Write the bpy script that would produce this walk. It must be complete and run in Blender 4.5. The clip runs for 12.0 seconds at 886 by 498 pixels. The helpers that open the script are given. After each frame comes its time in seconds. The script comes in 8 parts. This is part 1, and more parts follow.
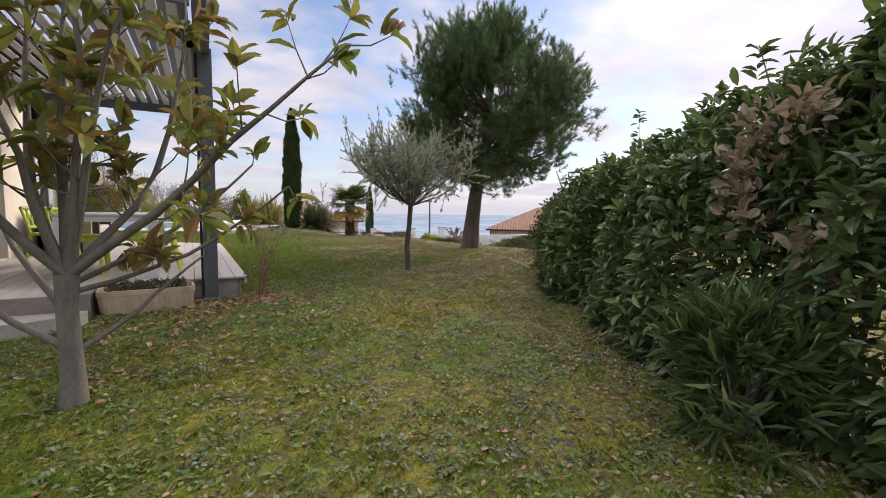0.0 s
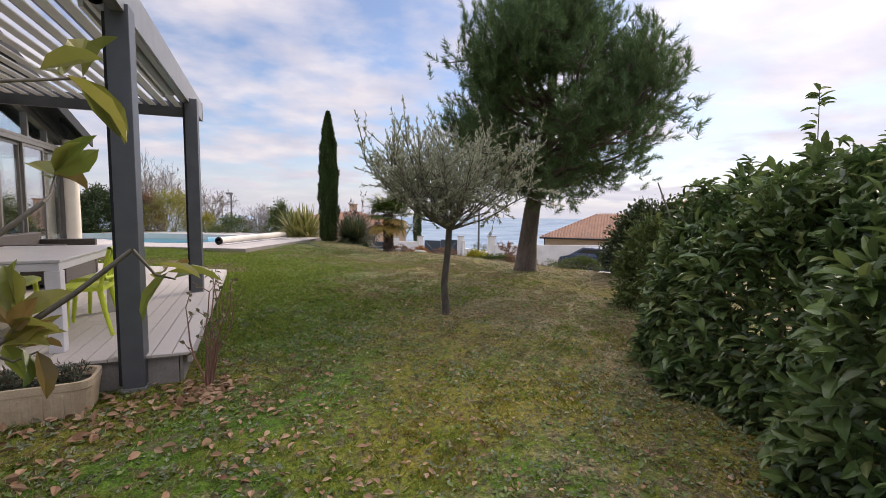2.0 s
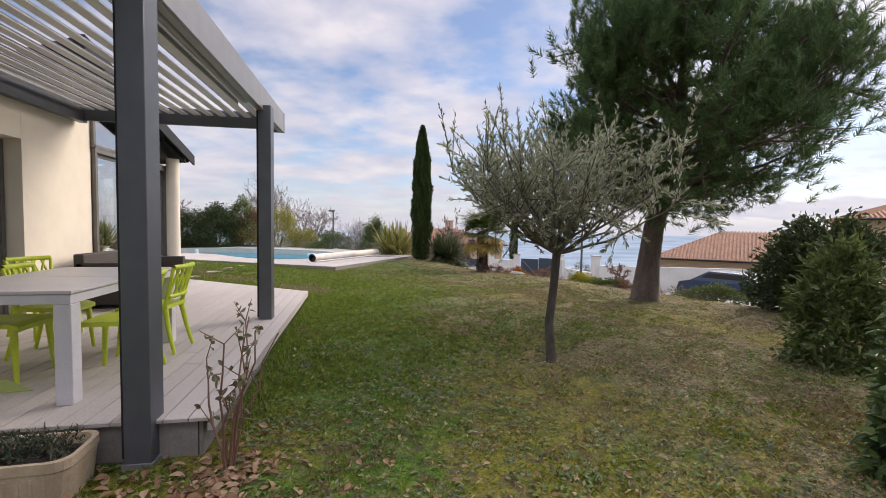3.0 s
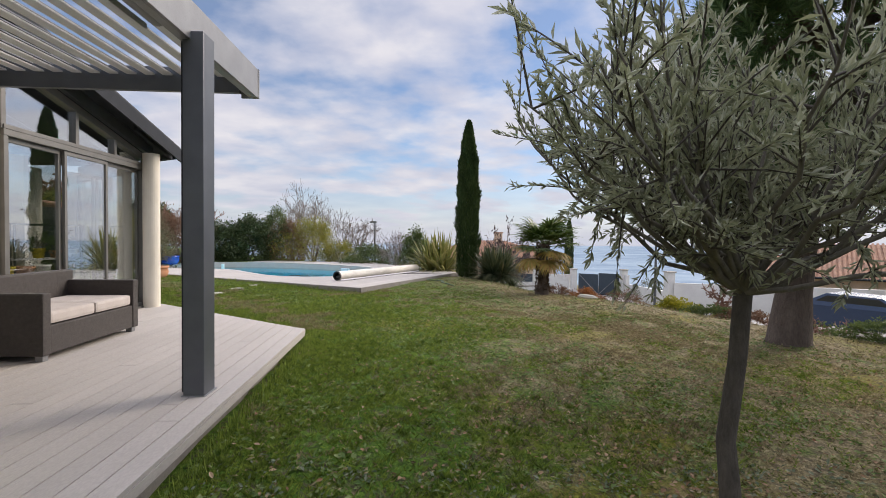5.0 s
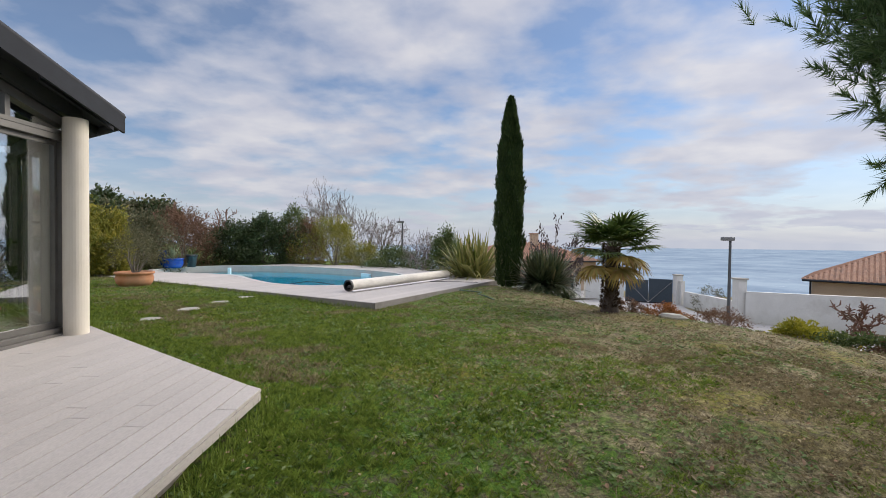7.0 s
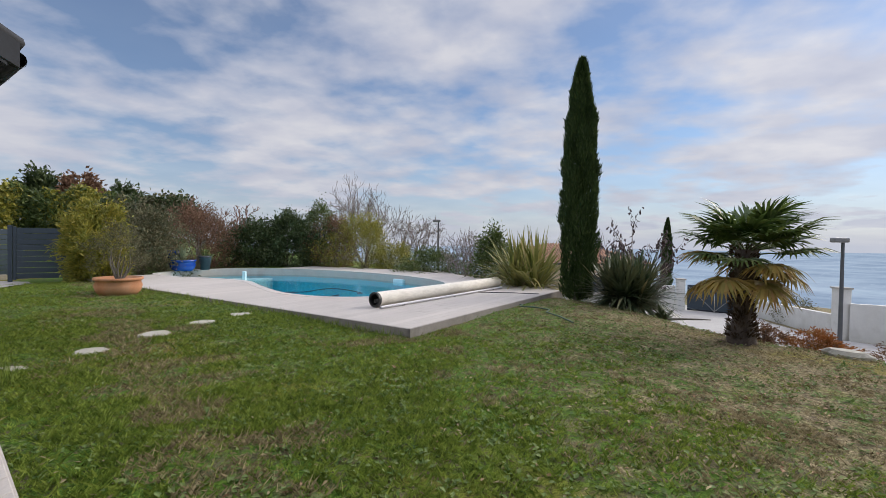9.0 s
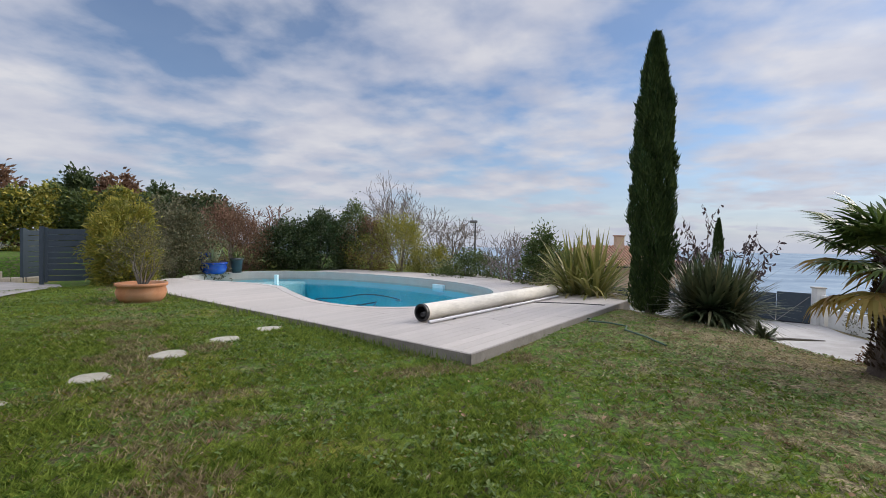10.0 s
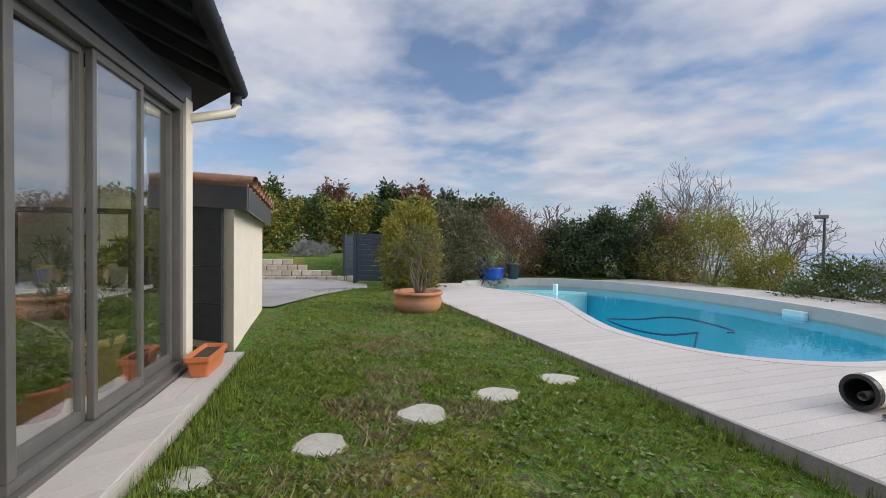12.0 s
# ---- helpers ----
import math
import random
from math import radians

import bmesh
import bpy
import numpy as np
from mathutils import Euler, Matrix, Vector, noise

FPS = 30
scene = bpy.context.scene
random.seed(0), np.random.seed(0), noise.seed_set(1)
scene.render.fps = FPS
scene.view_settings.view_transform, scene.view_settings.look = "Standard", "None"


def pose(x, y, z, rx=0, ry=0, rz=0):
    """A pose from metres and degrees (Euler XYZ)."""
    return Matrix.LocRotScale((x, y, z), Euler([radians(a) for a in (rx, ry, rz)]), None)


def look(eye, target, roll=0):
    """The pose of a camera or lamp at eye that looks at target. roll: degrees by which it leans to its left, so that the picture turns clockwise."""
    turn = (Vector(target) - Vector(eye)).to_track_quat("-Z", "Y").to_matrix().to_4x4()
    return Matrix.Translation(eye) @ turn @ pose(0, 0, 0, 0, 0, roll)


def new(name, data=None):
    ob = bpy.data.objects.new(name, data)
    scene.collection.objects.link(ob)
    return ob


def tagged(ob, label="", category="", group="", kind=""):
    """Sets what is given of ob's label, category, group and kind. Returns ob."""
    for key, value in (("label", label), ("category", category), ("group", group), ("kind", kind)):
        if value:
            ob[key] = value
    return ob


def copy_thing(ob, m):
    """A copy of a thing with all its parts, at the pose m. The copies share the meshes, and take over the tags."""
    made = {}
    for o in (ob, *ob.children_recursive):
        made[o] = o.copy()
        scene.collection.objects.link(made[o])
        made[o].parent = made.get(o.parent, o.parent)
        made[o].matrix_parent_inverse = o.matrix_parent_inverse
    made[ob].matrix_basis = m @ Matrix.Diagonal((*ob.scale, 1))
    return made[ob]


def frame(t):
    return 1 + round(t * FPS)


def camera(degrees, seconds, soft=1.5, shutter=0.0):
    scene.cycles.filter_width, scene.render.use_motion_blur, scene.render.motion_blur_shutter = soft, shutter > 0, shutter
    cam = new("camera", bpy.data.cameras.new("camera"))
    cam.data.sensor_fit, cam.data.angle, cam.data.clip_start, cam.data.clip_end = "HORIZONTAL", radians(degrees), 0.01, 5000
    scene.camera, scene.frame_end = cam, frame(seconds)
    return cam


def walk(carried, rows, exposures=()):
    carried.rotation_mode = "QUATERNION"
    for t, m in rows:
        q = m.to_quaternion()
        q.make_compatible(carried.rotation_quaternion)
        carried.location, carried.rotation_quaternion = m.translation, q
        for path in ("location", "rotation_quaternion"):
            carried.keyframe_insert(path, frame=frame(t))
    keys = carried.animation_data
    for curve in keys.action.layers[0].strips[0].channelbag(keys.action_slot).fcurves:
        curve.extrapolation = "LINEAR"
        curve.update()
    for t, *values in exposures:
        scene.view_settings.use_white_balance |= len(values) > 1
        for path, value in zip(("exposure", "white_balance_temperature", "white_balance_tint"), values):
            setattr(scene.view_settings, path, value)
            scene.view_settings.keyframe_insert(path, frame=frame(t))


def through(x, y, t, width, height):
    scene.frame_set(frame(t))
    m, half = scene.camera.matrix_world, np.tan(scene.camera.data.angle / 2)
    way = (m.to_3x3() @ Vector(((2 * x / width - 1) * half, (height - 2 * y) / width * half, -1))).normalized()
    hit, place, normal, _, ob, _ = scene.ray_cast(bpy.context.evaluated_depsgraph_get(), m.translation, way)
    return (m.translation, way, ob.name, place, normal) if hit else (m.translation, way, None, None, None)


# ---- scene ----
cam = camera(89.0, 12.0, 0.9)
METRES, EYE, TILT, LEAN, TURN = 14.36, 1.305, 0.0, 0.0, -29.3
ROWS = [
    (0.0, 0.0, 0.0, 0.0, 0.07, -5.14, -0.76),
    (0.5, -0.0013, 0.0316, 0.0068, 0.06, -5.41, -0.82),
    (1.0, -0.0001, 0.0704, 0.0113, 0.18, -5.28, -0.9),
    (1.5, 0.0007, 0.1121, 0.0169, 2.44, -5.1, -0.85),
    (2.0, 0.0006, 0.1543, 0.0214, 6.48, -4.79, -0.66),
    (2.5, -0.003, 0.1975, 0.0234, 12.61, -3.68, -0.65),
    (3.0, -0.016, 0.2401, 0.0233, 18.63, -2.85, -0.84),
    (5.0, -0.0766, 0.4077, 0.0223, 24.73, -1.38, -0.65),
    (5.5, -0.0956, 0.4468, 0.0231, 25.72, -1.16, -0.64),
    (6.0, -0.1139, 0.4864, 0.023, 26.78, -1.13, -0.61),
    (6.5, -0.1365, 0.5229, 0.022, 27.67, -1.16, -0.71),
    (7.0, -0.1578, 0.5592, 0.0208, 28.61, -1.23, -0.72),
    (9.0, -0.2608, 0.6917, 0.0187, 32.79, -1.16, -0.91),
    (9.5, -0.2891, 0.7188, 0.0192, 34.27, -1.14, -0.98),
    (10.0, -0.3232, 0.7385, 0.0203, 36.58, -1.09, -1.02),
    (10.5, -0.3591, 0.7557, 0.0204, 42.93, -1.09, -1.01),
    (11.0, -0.393, 0.7762, 0.0216, 53.17, -1.09, -1.01),
    (11.5, -0.4283, 0.7939, 0.0209, 63.12, -1.16, -0.9),
    (12.0, -0.4631, 0.8137, 0.0203, 69.93, -1.24, -0.73),
]
walk(cam, [(t, pose(0, 0, EYE, TILT, LEAN, TURN) @ pose(METRES * x, METRES * y, METRES * z, 90 + pitch, roll, yaw)) for t, x, y, z, yaw, pitch, roll in ROWS], exposures=[(0.0, 0.56, 6900, 17), (3.0, 0.52, 6850, 16), (5.0, 0.44, 6650, 12), (7.0, 0.22, 6500, 10), (9.0, 0.19, 6450, 10), (12.0, 0.20, 6350, 9)])

# ---- light ----
SUN_BEARING, SUN_HEIGHT = 60.0, 29.0   # degrees from +y towards +x, degrees up
sun_dir = Vector((math.sin(radians(SUN_BEARING)) * math.cos(radians(SUN_HEIGHT)),
                  math.cos(radians(SUN_BEARING)) * math.cos(radians(SUN_HEIGHT)), math.sin(radians(SUN_HEIGHT))))
sun = new("sun", bpy.data.lights.new("sun", "SUN"))
sun.data.energy, sun.data.angle, sun.data.color = 2.7, radians(32), (1.0, 0.91, 0.79)
sun.matrix_world = look(sun_dir * 60, (0, 0, 0))


def build_world():
    """Broken altocumulus over a pale blue sky, brighter towards the veiled sun."""
    w = bpy.data.worlds.new("sky")
    w.use_nodes = True
    scene.world = w
    t = w.node_tree
    t.nodes.clear()
    n = t.nodes.new
    ln = t.links.new
    out = n("ShaderNodeOutputWorld")
    sky = n("ShaderNodeTexSky")
    sky.sky_type, sky.sun_disc = "NISHITA", False
    sky.sun_elevation, sky.sun_rotation = radians(SUN_HEIGHT), radians(SUN_BEARING)
    sky.air_density, sky.dust_density, sky.ozone_density = 1.0, 0.3, 5.0
    bg_sky = n("ShaderNodeBackground")
    bg_sky.inputs[1].default_value = 0.10
    ln(sky.outputs[0], bg_sky.inputs[0])
    tc = n("ShaderNodeTexCoord")
    sep = n("ShaderNodeSeparateXYZ")
    ln(tc.outputs["Generated"], sep.inputs[0])

    def m(op, a, b=None, c=None):
        q = n("ShaderNodeMath")
        q.operation = op
        for i, v in enumerate((a, b, c)):
            if v is None:
                continue
            if isinstance(v, (int, float)):
                q.inputs[i].default_value = v
            else:
                ln(v, q.inputs[i])
        return q.outputs[0]

    zz = m("ADD", m("MAXIMUM", sep.outputs[2], 0.0), 0.16)
    px, py = m("DIVIDE", sep.outputs[0], zz), m("DIVIDE", sep.outputs[1], zz)
    comb = n("ShaderNodeCombineXYZ")
    ln(px, comb.inputs[0])
    ln(py, comb.inputs[1])
    mp = n("ShaderNodeMapping")
    mp.inputs["Rotation"].default_value = (0, 0, radians(12))
    mp.inputs["Scale"].default_value = (1.0, 1.05, 1)
    mp.inputs["Location"].default_value = (0.35, 0.2, 0)
    ln(comb.outputs[0], mp.inputs[0])

    def noise_tex(scale, detail, rough, dist):
        q = n("ShaderNodeTexNoise")
        q.inputs["Scale"].default_value = scale
        q.inputs["Detail"].default_value = detail
        q.inputs["Roughness"].default_value = rough
        q.inputs["Distortion"].default_value = dist
        ln(mp.outputs[0], q.inputs["Vector"])
        return q.outputs[0]

    def ramp(v, stops):
        q = n("ShaderNodeValToRGB")
        e = q.color_ramp.elements
        while len(e) < len(stops):
            e.new(0.5)
        for k, (p, c) in zip(e, stops):
            k.position, k.color = p, c
        ln(v, q.inputs[0])
        return q.outputs[0]

    big, fine = noise_tex(1.0, 4, 0.45, 0.15), noise_tex(3.4, 6, 0.52, 0.1)
    mixv = m("ADD", m("MULTIPLY", big, 0.68), m("MULTIPLY", fine, 0.32))
    cover = ramp(mixv, [(0.41, (0.16, 0.16, 0.16, 1)), (0.49, (0.70, 0.70, 0.70, 1)), (0.56, (1, 1, 1, 1))])
    shade = ramp(m("ADD", m("MULTIPLY", noise_tex(2.4, 5, 0.5, 0.1), 0.6), m("MULTIPLY", mixv, 0.4)),
                 [(0.36, (0.55, 0.59, 0.74, 1)), (0.50, (0.70, 0.72, 0.83, 1)), (0.64, (0.90, 0.89, 0.93, 1))])
    # haze towards the horizon
    haze = m("POWER", m("SUBTRACT", 1.0, m("MAXIMUM", sep.outputs[2], 0.0)), 7.0)
    dot = n("ShaderNodeVectorMath")
    dot.operation = "DOT_PRODUCT"
    ln(tc.outputs["Generated"], dot.inputs[0])
    dot.inputs[1].default_value = sun_dir
    near = m("MAXIMUM", dot.outputs["Value"], 0.0)
    glow = m("ADD", 0.70, m("ADD", m("MULTIPLY", m("POWER", near, 5.0), 0.12), m("MULTIPLY", m("POWER", near, 40.0), 0.25)))
    hz = n("ShaderNodeMix")
    hz.data_type = "RGBA"
    ln(m("MULTIPLY", haze, 0.75), hz.inputs["Factor"])
    ln(shade, hz.inputs["A"])
    hz.inputs["B"].default_value = (0.62, 0.655, 0.75, 1)
    bg_cloud = n("ShaderNodeBackground")
    ln(hz.outputs["Result"], bg_cloud.inputs[0])
    # an overcast vault is brightest overhead
    rise = n("ShaderNodeMapRange")
    rise.interpolation_type = "SMOOTHSTEP"
    rise.inputs["From Min"].default_value, rise.inputs["From Max"].default_value = 0.50, 0.92
    rise.inputs["To Min"].default_value, rise.inputs["To Max"].default_value = 1.0, 3.9
    ln(sep.outputs[2], rise.inputs["Value"])
    ln(m("MULTIPLY", glow, rise.outputs[0]), bg_cloud.inputs[1])
    mix = n("ShaderNodeMixShader")
    ln(m("MAXIMUM", cover, m("MULTIPLY", haze, 1.0)), mix.inputs[0])
    ln(bg_sky.outputs[0], mix.inputs[1])
    ln(bg_cloud.outputs[0], mix.inputs[2])
    ln(mix.outputs[0], out.inputs[0])


build_world()

# ---- materials ----
def mat_nodes(name):
    m = bpy.data.materials.new(name)
    m.use_nodes = True
    t = m.node_tree
    return m, t, t.nodes["Principled BSDF"]


def col(c):
    return (*c, 1) if len(c) == 3 else c


def add_noise(t, scale, detail=4, rough=0.55, stretch=(1, 1, 1), space="Object"):
    tc = t.nodes.new("ShaderNodeTexCoord")
    mp = t.nodes.new("ShaderNodeMapping")
    mp.inputs["Scale"].default_value = stretch
    if space == "World":
        geo = t.nodes.new("ShaderNodeNewGeometry")
        t.links.new(geo.outputs["Position"], mp.inputs[0])
    else:
        t.links.new(tc.outputs["Object"], mp.inputs[0])
    q = t.nodes.new("ShaderNodeTexNoise")
    q.inputs["Scale"].default_value = scale
    q.inputs["Detail"].default_value = detail
    q.inputs["Roughness"].default_value = rough
    t.links.new(mp.outputs[0], q.inputs["Vector"])
    return q.outputs[0]


def add_ramp(t, v, stops):
    q = t.nodes.new("ShaderNodeValToRGB")
    e = q.color_ramp.elements
    while len(e) < len(stops):
        e.new(0.5)
    for k, (p, c) in zip(e, stops):
        k.position, k.color = p, col(c)
    t.links.new(v, q.inputs[0])
    return q.outputs[0]


def add_mix(t, f, a, b, mode="MIX"):
    q = t.nodes.new("ShaderNodeMix")
    q.data_type, q.blend_type = "RGBA", mode
    for sock, v in ((q.inputs["Factor"], f), (q.inputs["A"], a), (q.inputs["B"], b)):
        if isinstance(v, (int, float)):
            sock.default_value = v
        elif isinstance(v, tuple):
            sock.default_value = col(v)
        else:
            t.links.new(v, sock)
    return q.outputs["Result"]


def add_bump(t, p, v, strength=0.3, dist=0.01):
    b = t.nodes.new("ShaderNodeBump")
    b.inputs["Strength"].default_value, b.inputs["Distance"].default_value = strength, dist
    t.links.new(v, b.inputs["Height"])
    t.links.new(b.outputs[0], p.inputs["Normal"])


def surface(name, a, b, scale=6, rough=0.7, metal=0.0, fine=60, bump=0.25, dist=0.004, stretch=(1, 1, 1), dirt=None, piece=0.0, space="Object"):
    """A surface of two near colours in large patches with a fine grain and relief; piece: how far single pieces differ."""
    m, t, p = mat_nodes(name)
    big = add_noise(t, scale, 5, 0.6, stretch, space)
    c = add_ramp(t, big, [(0.35, a), (0.65, b)])
    g = add_noise(t, fine, 5, 0.65, stretch, space)
    c = add_mix(t, 0.35, c, add_ramp(t, g, [(0.3, tuple(v * 0.72 for v in a)), (0.7, tuple(min(1, v * 1.18) for v in b))]))
    if dirt:
        d = add_ramp(t, add_noise(t, scale * 0.4, 8, 0.7, stretch, space), [(0.5, (0, 0, 0)), (0.72, (1, 1, 1))])
        c = add_mix(t, d, c, dirt)
    if piece:
        info = t.nodes.new("ShaderNodeObjectInfo")
        v = add_ramp(t, info.outputs["Random"], [(0, (1 - piece,) * 3), (1, (1 + piece,) * 3)])
        c = add_mix(t, 1.0, c, v, "MULTIPLY")
    t.links.new(c, p.inputs["Base Color"])
    p.inputs["Roughness"].default_value, p.inputs["Metallic"].default_value = rough, metal
    if bump:
        add_bump(t, p, g, bump, dist)
    return m


def leaf_mat(name, stops, rough=0.45, through=0.35, spec=0.4, mottle=(2.5, 0.3)):
    """Leaves that differ in colour one by one and let some light through."""
    m, t, p = mat_nodes(name)
    geo = t.nodes.new("ShaderNodeNewGeometry")
    c = add_ramp(t, geo.outputs["Random Per Island"], stops)
    c2 = add_mix(t, mottle[1], c, add_ramp(t, add_noise(t, mottle[0], 5, 0.65, (1, 1, 1), "World"), [(0.35, stops[0][1]), (0.65, stops[-1][1])]))
    t.links.new(c2, p.inputs["Base Color"])
    p.inputs["Roughness"].default_value = rough
    p.inputs["Specular IOR Level"].default_value = spec
    tr = t.nodes.new("ShaderNodeBsdfTranslucent")
    t.links.new(c2, tr.inputs[0])
    mx = t.nodes.new("ShaderNodeMixShader")
    mx.inputs[0].default_value = through
    t.links.new(p.outputs[0], mx.inputs[1])
    t.links.new(tr.outputs[0], mx.inputs[2])
    t.links.new(mx.outputs[0], t.nodes["Material Output"].inputs[0])
    return m


def plain(name, c, rough=0.5, metal=0.0):
    return surface(name, tuple(v * 0.93 for v in c), tuple(min(1, v * 1.05) for v in c), 9, rough, metal, 90, 0.08, 0.001)


# ---- shape helpers ----
def link_mesh(name, verts, faces, mat, parent=None, label="", smooth=False):
    """One mesh object from arrays; faces: an array of equal-length rows or a list of such arrays."""
    me = bpy.data.meshes.new(name)
    groups = faces if isinstance(faces, list) else [faces]
    verts = np.asarray(verts, dtype=np.float32)
    idx = np.concatenate([np.asarray(g, dtype=np.int32).ravel() for g in groups])
    lens = np.concatenate([np.full(len(g), np.asarray(g).shape[1], dtype=np.int32) for g in groups])
    me.vertices.add(len(verts))
    me.vertices.foreach_set("co", verts.ravel())
    me.loops.add(len(idx))
    me.loops.foreach_set("vertex_index", idx)
    me.polygons.add(len(lens))
    me.polygons.foreach_set("loop_start", np.concatenate([[0], np.cumsum(lens)[:-1]]).astype(np.int32))
    me.polygons.foreach_set("loop_total", lens)
    me.polygons.foreach_set("use_smooth", np.full(len(lens), smooth, dtype=bool))
    me.update(calc_edges=True)
    me.validate()
    for q in mat if isinstance(mat, (list, tuple)) else [mat]:
        me.materials.append(q)
    ob = new(name, me)
    ob.parent = parent
    if label:
        ob["label"] = label
    return ob


def part(name, bm, material, parent=None, label="", smooth=False):
    """Links a bmesh as ONE mesh object under a thing or under a part."""
    bmesh.ops.recalc_face_normals(bm, faces=bm.faces)
    me = bpy.data.meshes.new(name)
    bm.to_mesh(me)
    bm.free()
    me.polygons.foreach_set("use_smooth", np.full(len(me.polygons), smooth, dtype=bool))
    me.materials.append(material)
    ob = new(name, me)
    ob.parent = parent
    if label:
        ob["label"] = label
    return ob


def thing(name, m, label, category, group="", kind=""):
    """An Empty at the thing's base that parents its parts."""
    e = new(name)
    e.matrix_world = m
    e.empty_display_size = 0.1
    return tagged(e, label, category, group, kind)


def bm_box(x0, x1, y0, y1, z0, z1, bevel=0.0, bm=None, m=None):
    bm = bm or bmesh.new()
    mm = Matrix.Translation(((x0 + x1) / 2, (y0 + y1) / 2, (z0 + z1) / 2)) @ Matrix.Diagonal((x1 - x0, y1 - y0, z1 - z0, 1))
    r = bmesh.ops.create_cube(bm, size=1, matrix=(m @ mm) if m else mm)
    if bevel:
        edges = list({e for v in r["verts"] for e in v.link_edges})
        bmesh.ops.bevel(bm, geom=edges, offset=bevel, segments=2, affect="EDGES", profile=0.6)
    return bm


def bm_prism(poly, z0, z1, bm=None, m=None):
    """An upright prism over a flat outline of (x, y)."""
    bm = bm or bmesh.new()
    lo = [bm.verts.new((x, y, z0)) for x, y in poly]
    hi = [bm.verts.new((x, y, z1)) for x, y in poly]
    bm.faces.new(hi)
    bm.faces.new(lo[::-1])
    k = len(poly)
    for i in range(k):
        bm.faces.new((lo[i], lo[(i + 1) % k], hi[(i + 1) % k], hi[i]))
    if m:
        bmesh.ops.transform(bm, matrix=m, verts=lo + hi)
    return bm


def bm_lathe(profile, seg=24, bm=None, m=None):
    """Turns a profile of (radius, height) round the z axis."""
    bm = bm or bmesh.new()
    rings = []
    for r, z in profile:
        if r < 1e-5:
            rings.append([bm.verts.new((0, 0, z))])
        else:
            rings.append([bm.verts.new((r * math.cos(2 * math.pi * i / seg), r * math.sin(2 * math.pi * i / seg), z)) for i in range(seg)])
    for a, b in zip(rings, rings[1:]):
        for i in range(seg):
            j = (i + 1) % seg
            if len(a) == 1 and len(b) > 1:
                bm.faces.new((a[0], b[i], b[j]))
            elif len(b) == 1 and len(a) > 1:
                bm.faces.new((a[i], a[j], b[0]))
            elif len(a) > 1:
                bm.faces.new((a[i], a[j], b[j], b[i]))
    if m:
        bmesh.ops.transform(bm, matrix=m, verts=[v for r in rings for v in r])
    return bm


def tube_arrays(paths, sides=6):
    """Tapered tubes along paths of (points, radii); returns vertices and quads."""
    vs, fs, base = [], [], 0
    ang = np.linspace(0, 2 * np.pi, sides, endpoint=False)
    ca, sa = np.cos(ang), np.sin(ang)
    for pts, rad in paths:
        pts = np.asarray(pts, float)
        rad = np.broadcast_to(np.asarray(rad, float), (len(pts),))
        tan = np.gradient(pts, axis=0)
        tan /= np.linalg.norm(tan, axis=1, keepdims=True) + 1e-9
        up = np.where(np.abs(tan[:, 2:3]) < 0.9, np.array([[0, 0, 1.0]]), np.array([[1.0, 0, 0]]))
        a = np.cross(tan, up)
        a /= np.linalg.norm(a, axis=1, keepdims=True) + 1e-9
        b = np.cross(tan, a)
        ring = pts[:, None] + rad[:, None, None] * (a[:, None] * ca[None, :, None] + b[:, None] * sa[None, :, None])
        vs.append(ring.reshape(-1, 3))
        k = len(pts)
        i, j = np.meshgrid(np.arange(k - 1), np.arange(sides), indexing="ij")
        j2 = (j + 1) % sides
        q = np.stack([i * sides + j, i * sides + j2, (i + 1) * sides + j2, (i + 1) * sides + j], -1).reshape(-1, 4)
        fs.append(q + base)
        base += k * sides
    return np.concatenate(vs), np.concatenate(fs)


def tubes(name, paths, mat, parent=None, label="", sides=6, smooth=True):
    v, f = tube_arrays(paths, sides)
    return link_mesh(name, v, f, mat, parent, label, smooth)


LEAF_SHAPES = {
    "blade": (np.array([[-.5, 0, 0], [.5, 0, 0], [0, 1, 0.12]]), np.array([[0, 1, 2]])),
    "diamond": (np.array([[0, 0, 0], [-.5, .45, .1], [.5, .45, .1], [0, 1, -.04]]), np.array([[0, 2, 3], [0, 3, 1]])),
    "leaf": (np.array([[0, 0, 0], [-.36, .22, .09], [.36, .22, .09], [-.5, .55, .12], [.5, .55, .12], [0, .3, 0], [0, .62, .0], [0, 1, -.12], [-.26, .84, .02], [.26, .84, .02]]),
             np.array([[0, 5, 1], [0, 2, 5], [1, 5, 6], [1, 6, 3], [5, 2, 4], [5, 4, 6], [3, 6, 8], [6, 4, 9], [8, 6, 7], [6, 9, 7]])),
    "strap": (np.array([[-.5, 0, 0], [.5, 0, 0], [-.55, .35, .1], [.55, .35, .1], [-.4, .7, .06], [.4, .7, .06], [0, 1, -.12]]),
              np.array([[0, 1, 3], [0, 3, 2], [2, 3, 5], [2, 5, 4], [4, 5, 6]])),
}


def unit(a):
    return a / (np.linalg.norm(a, axis=-1, keepdims=True) + 1e-9)


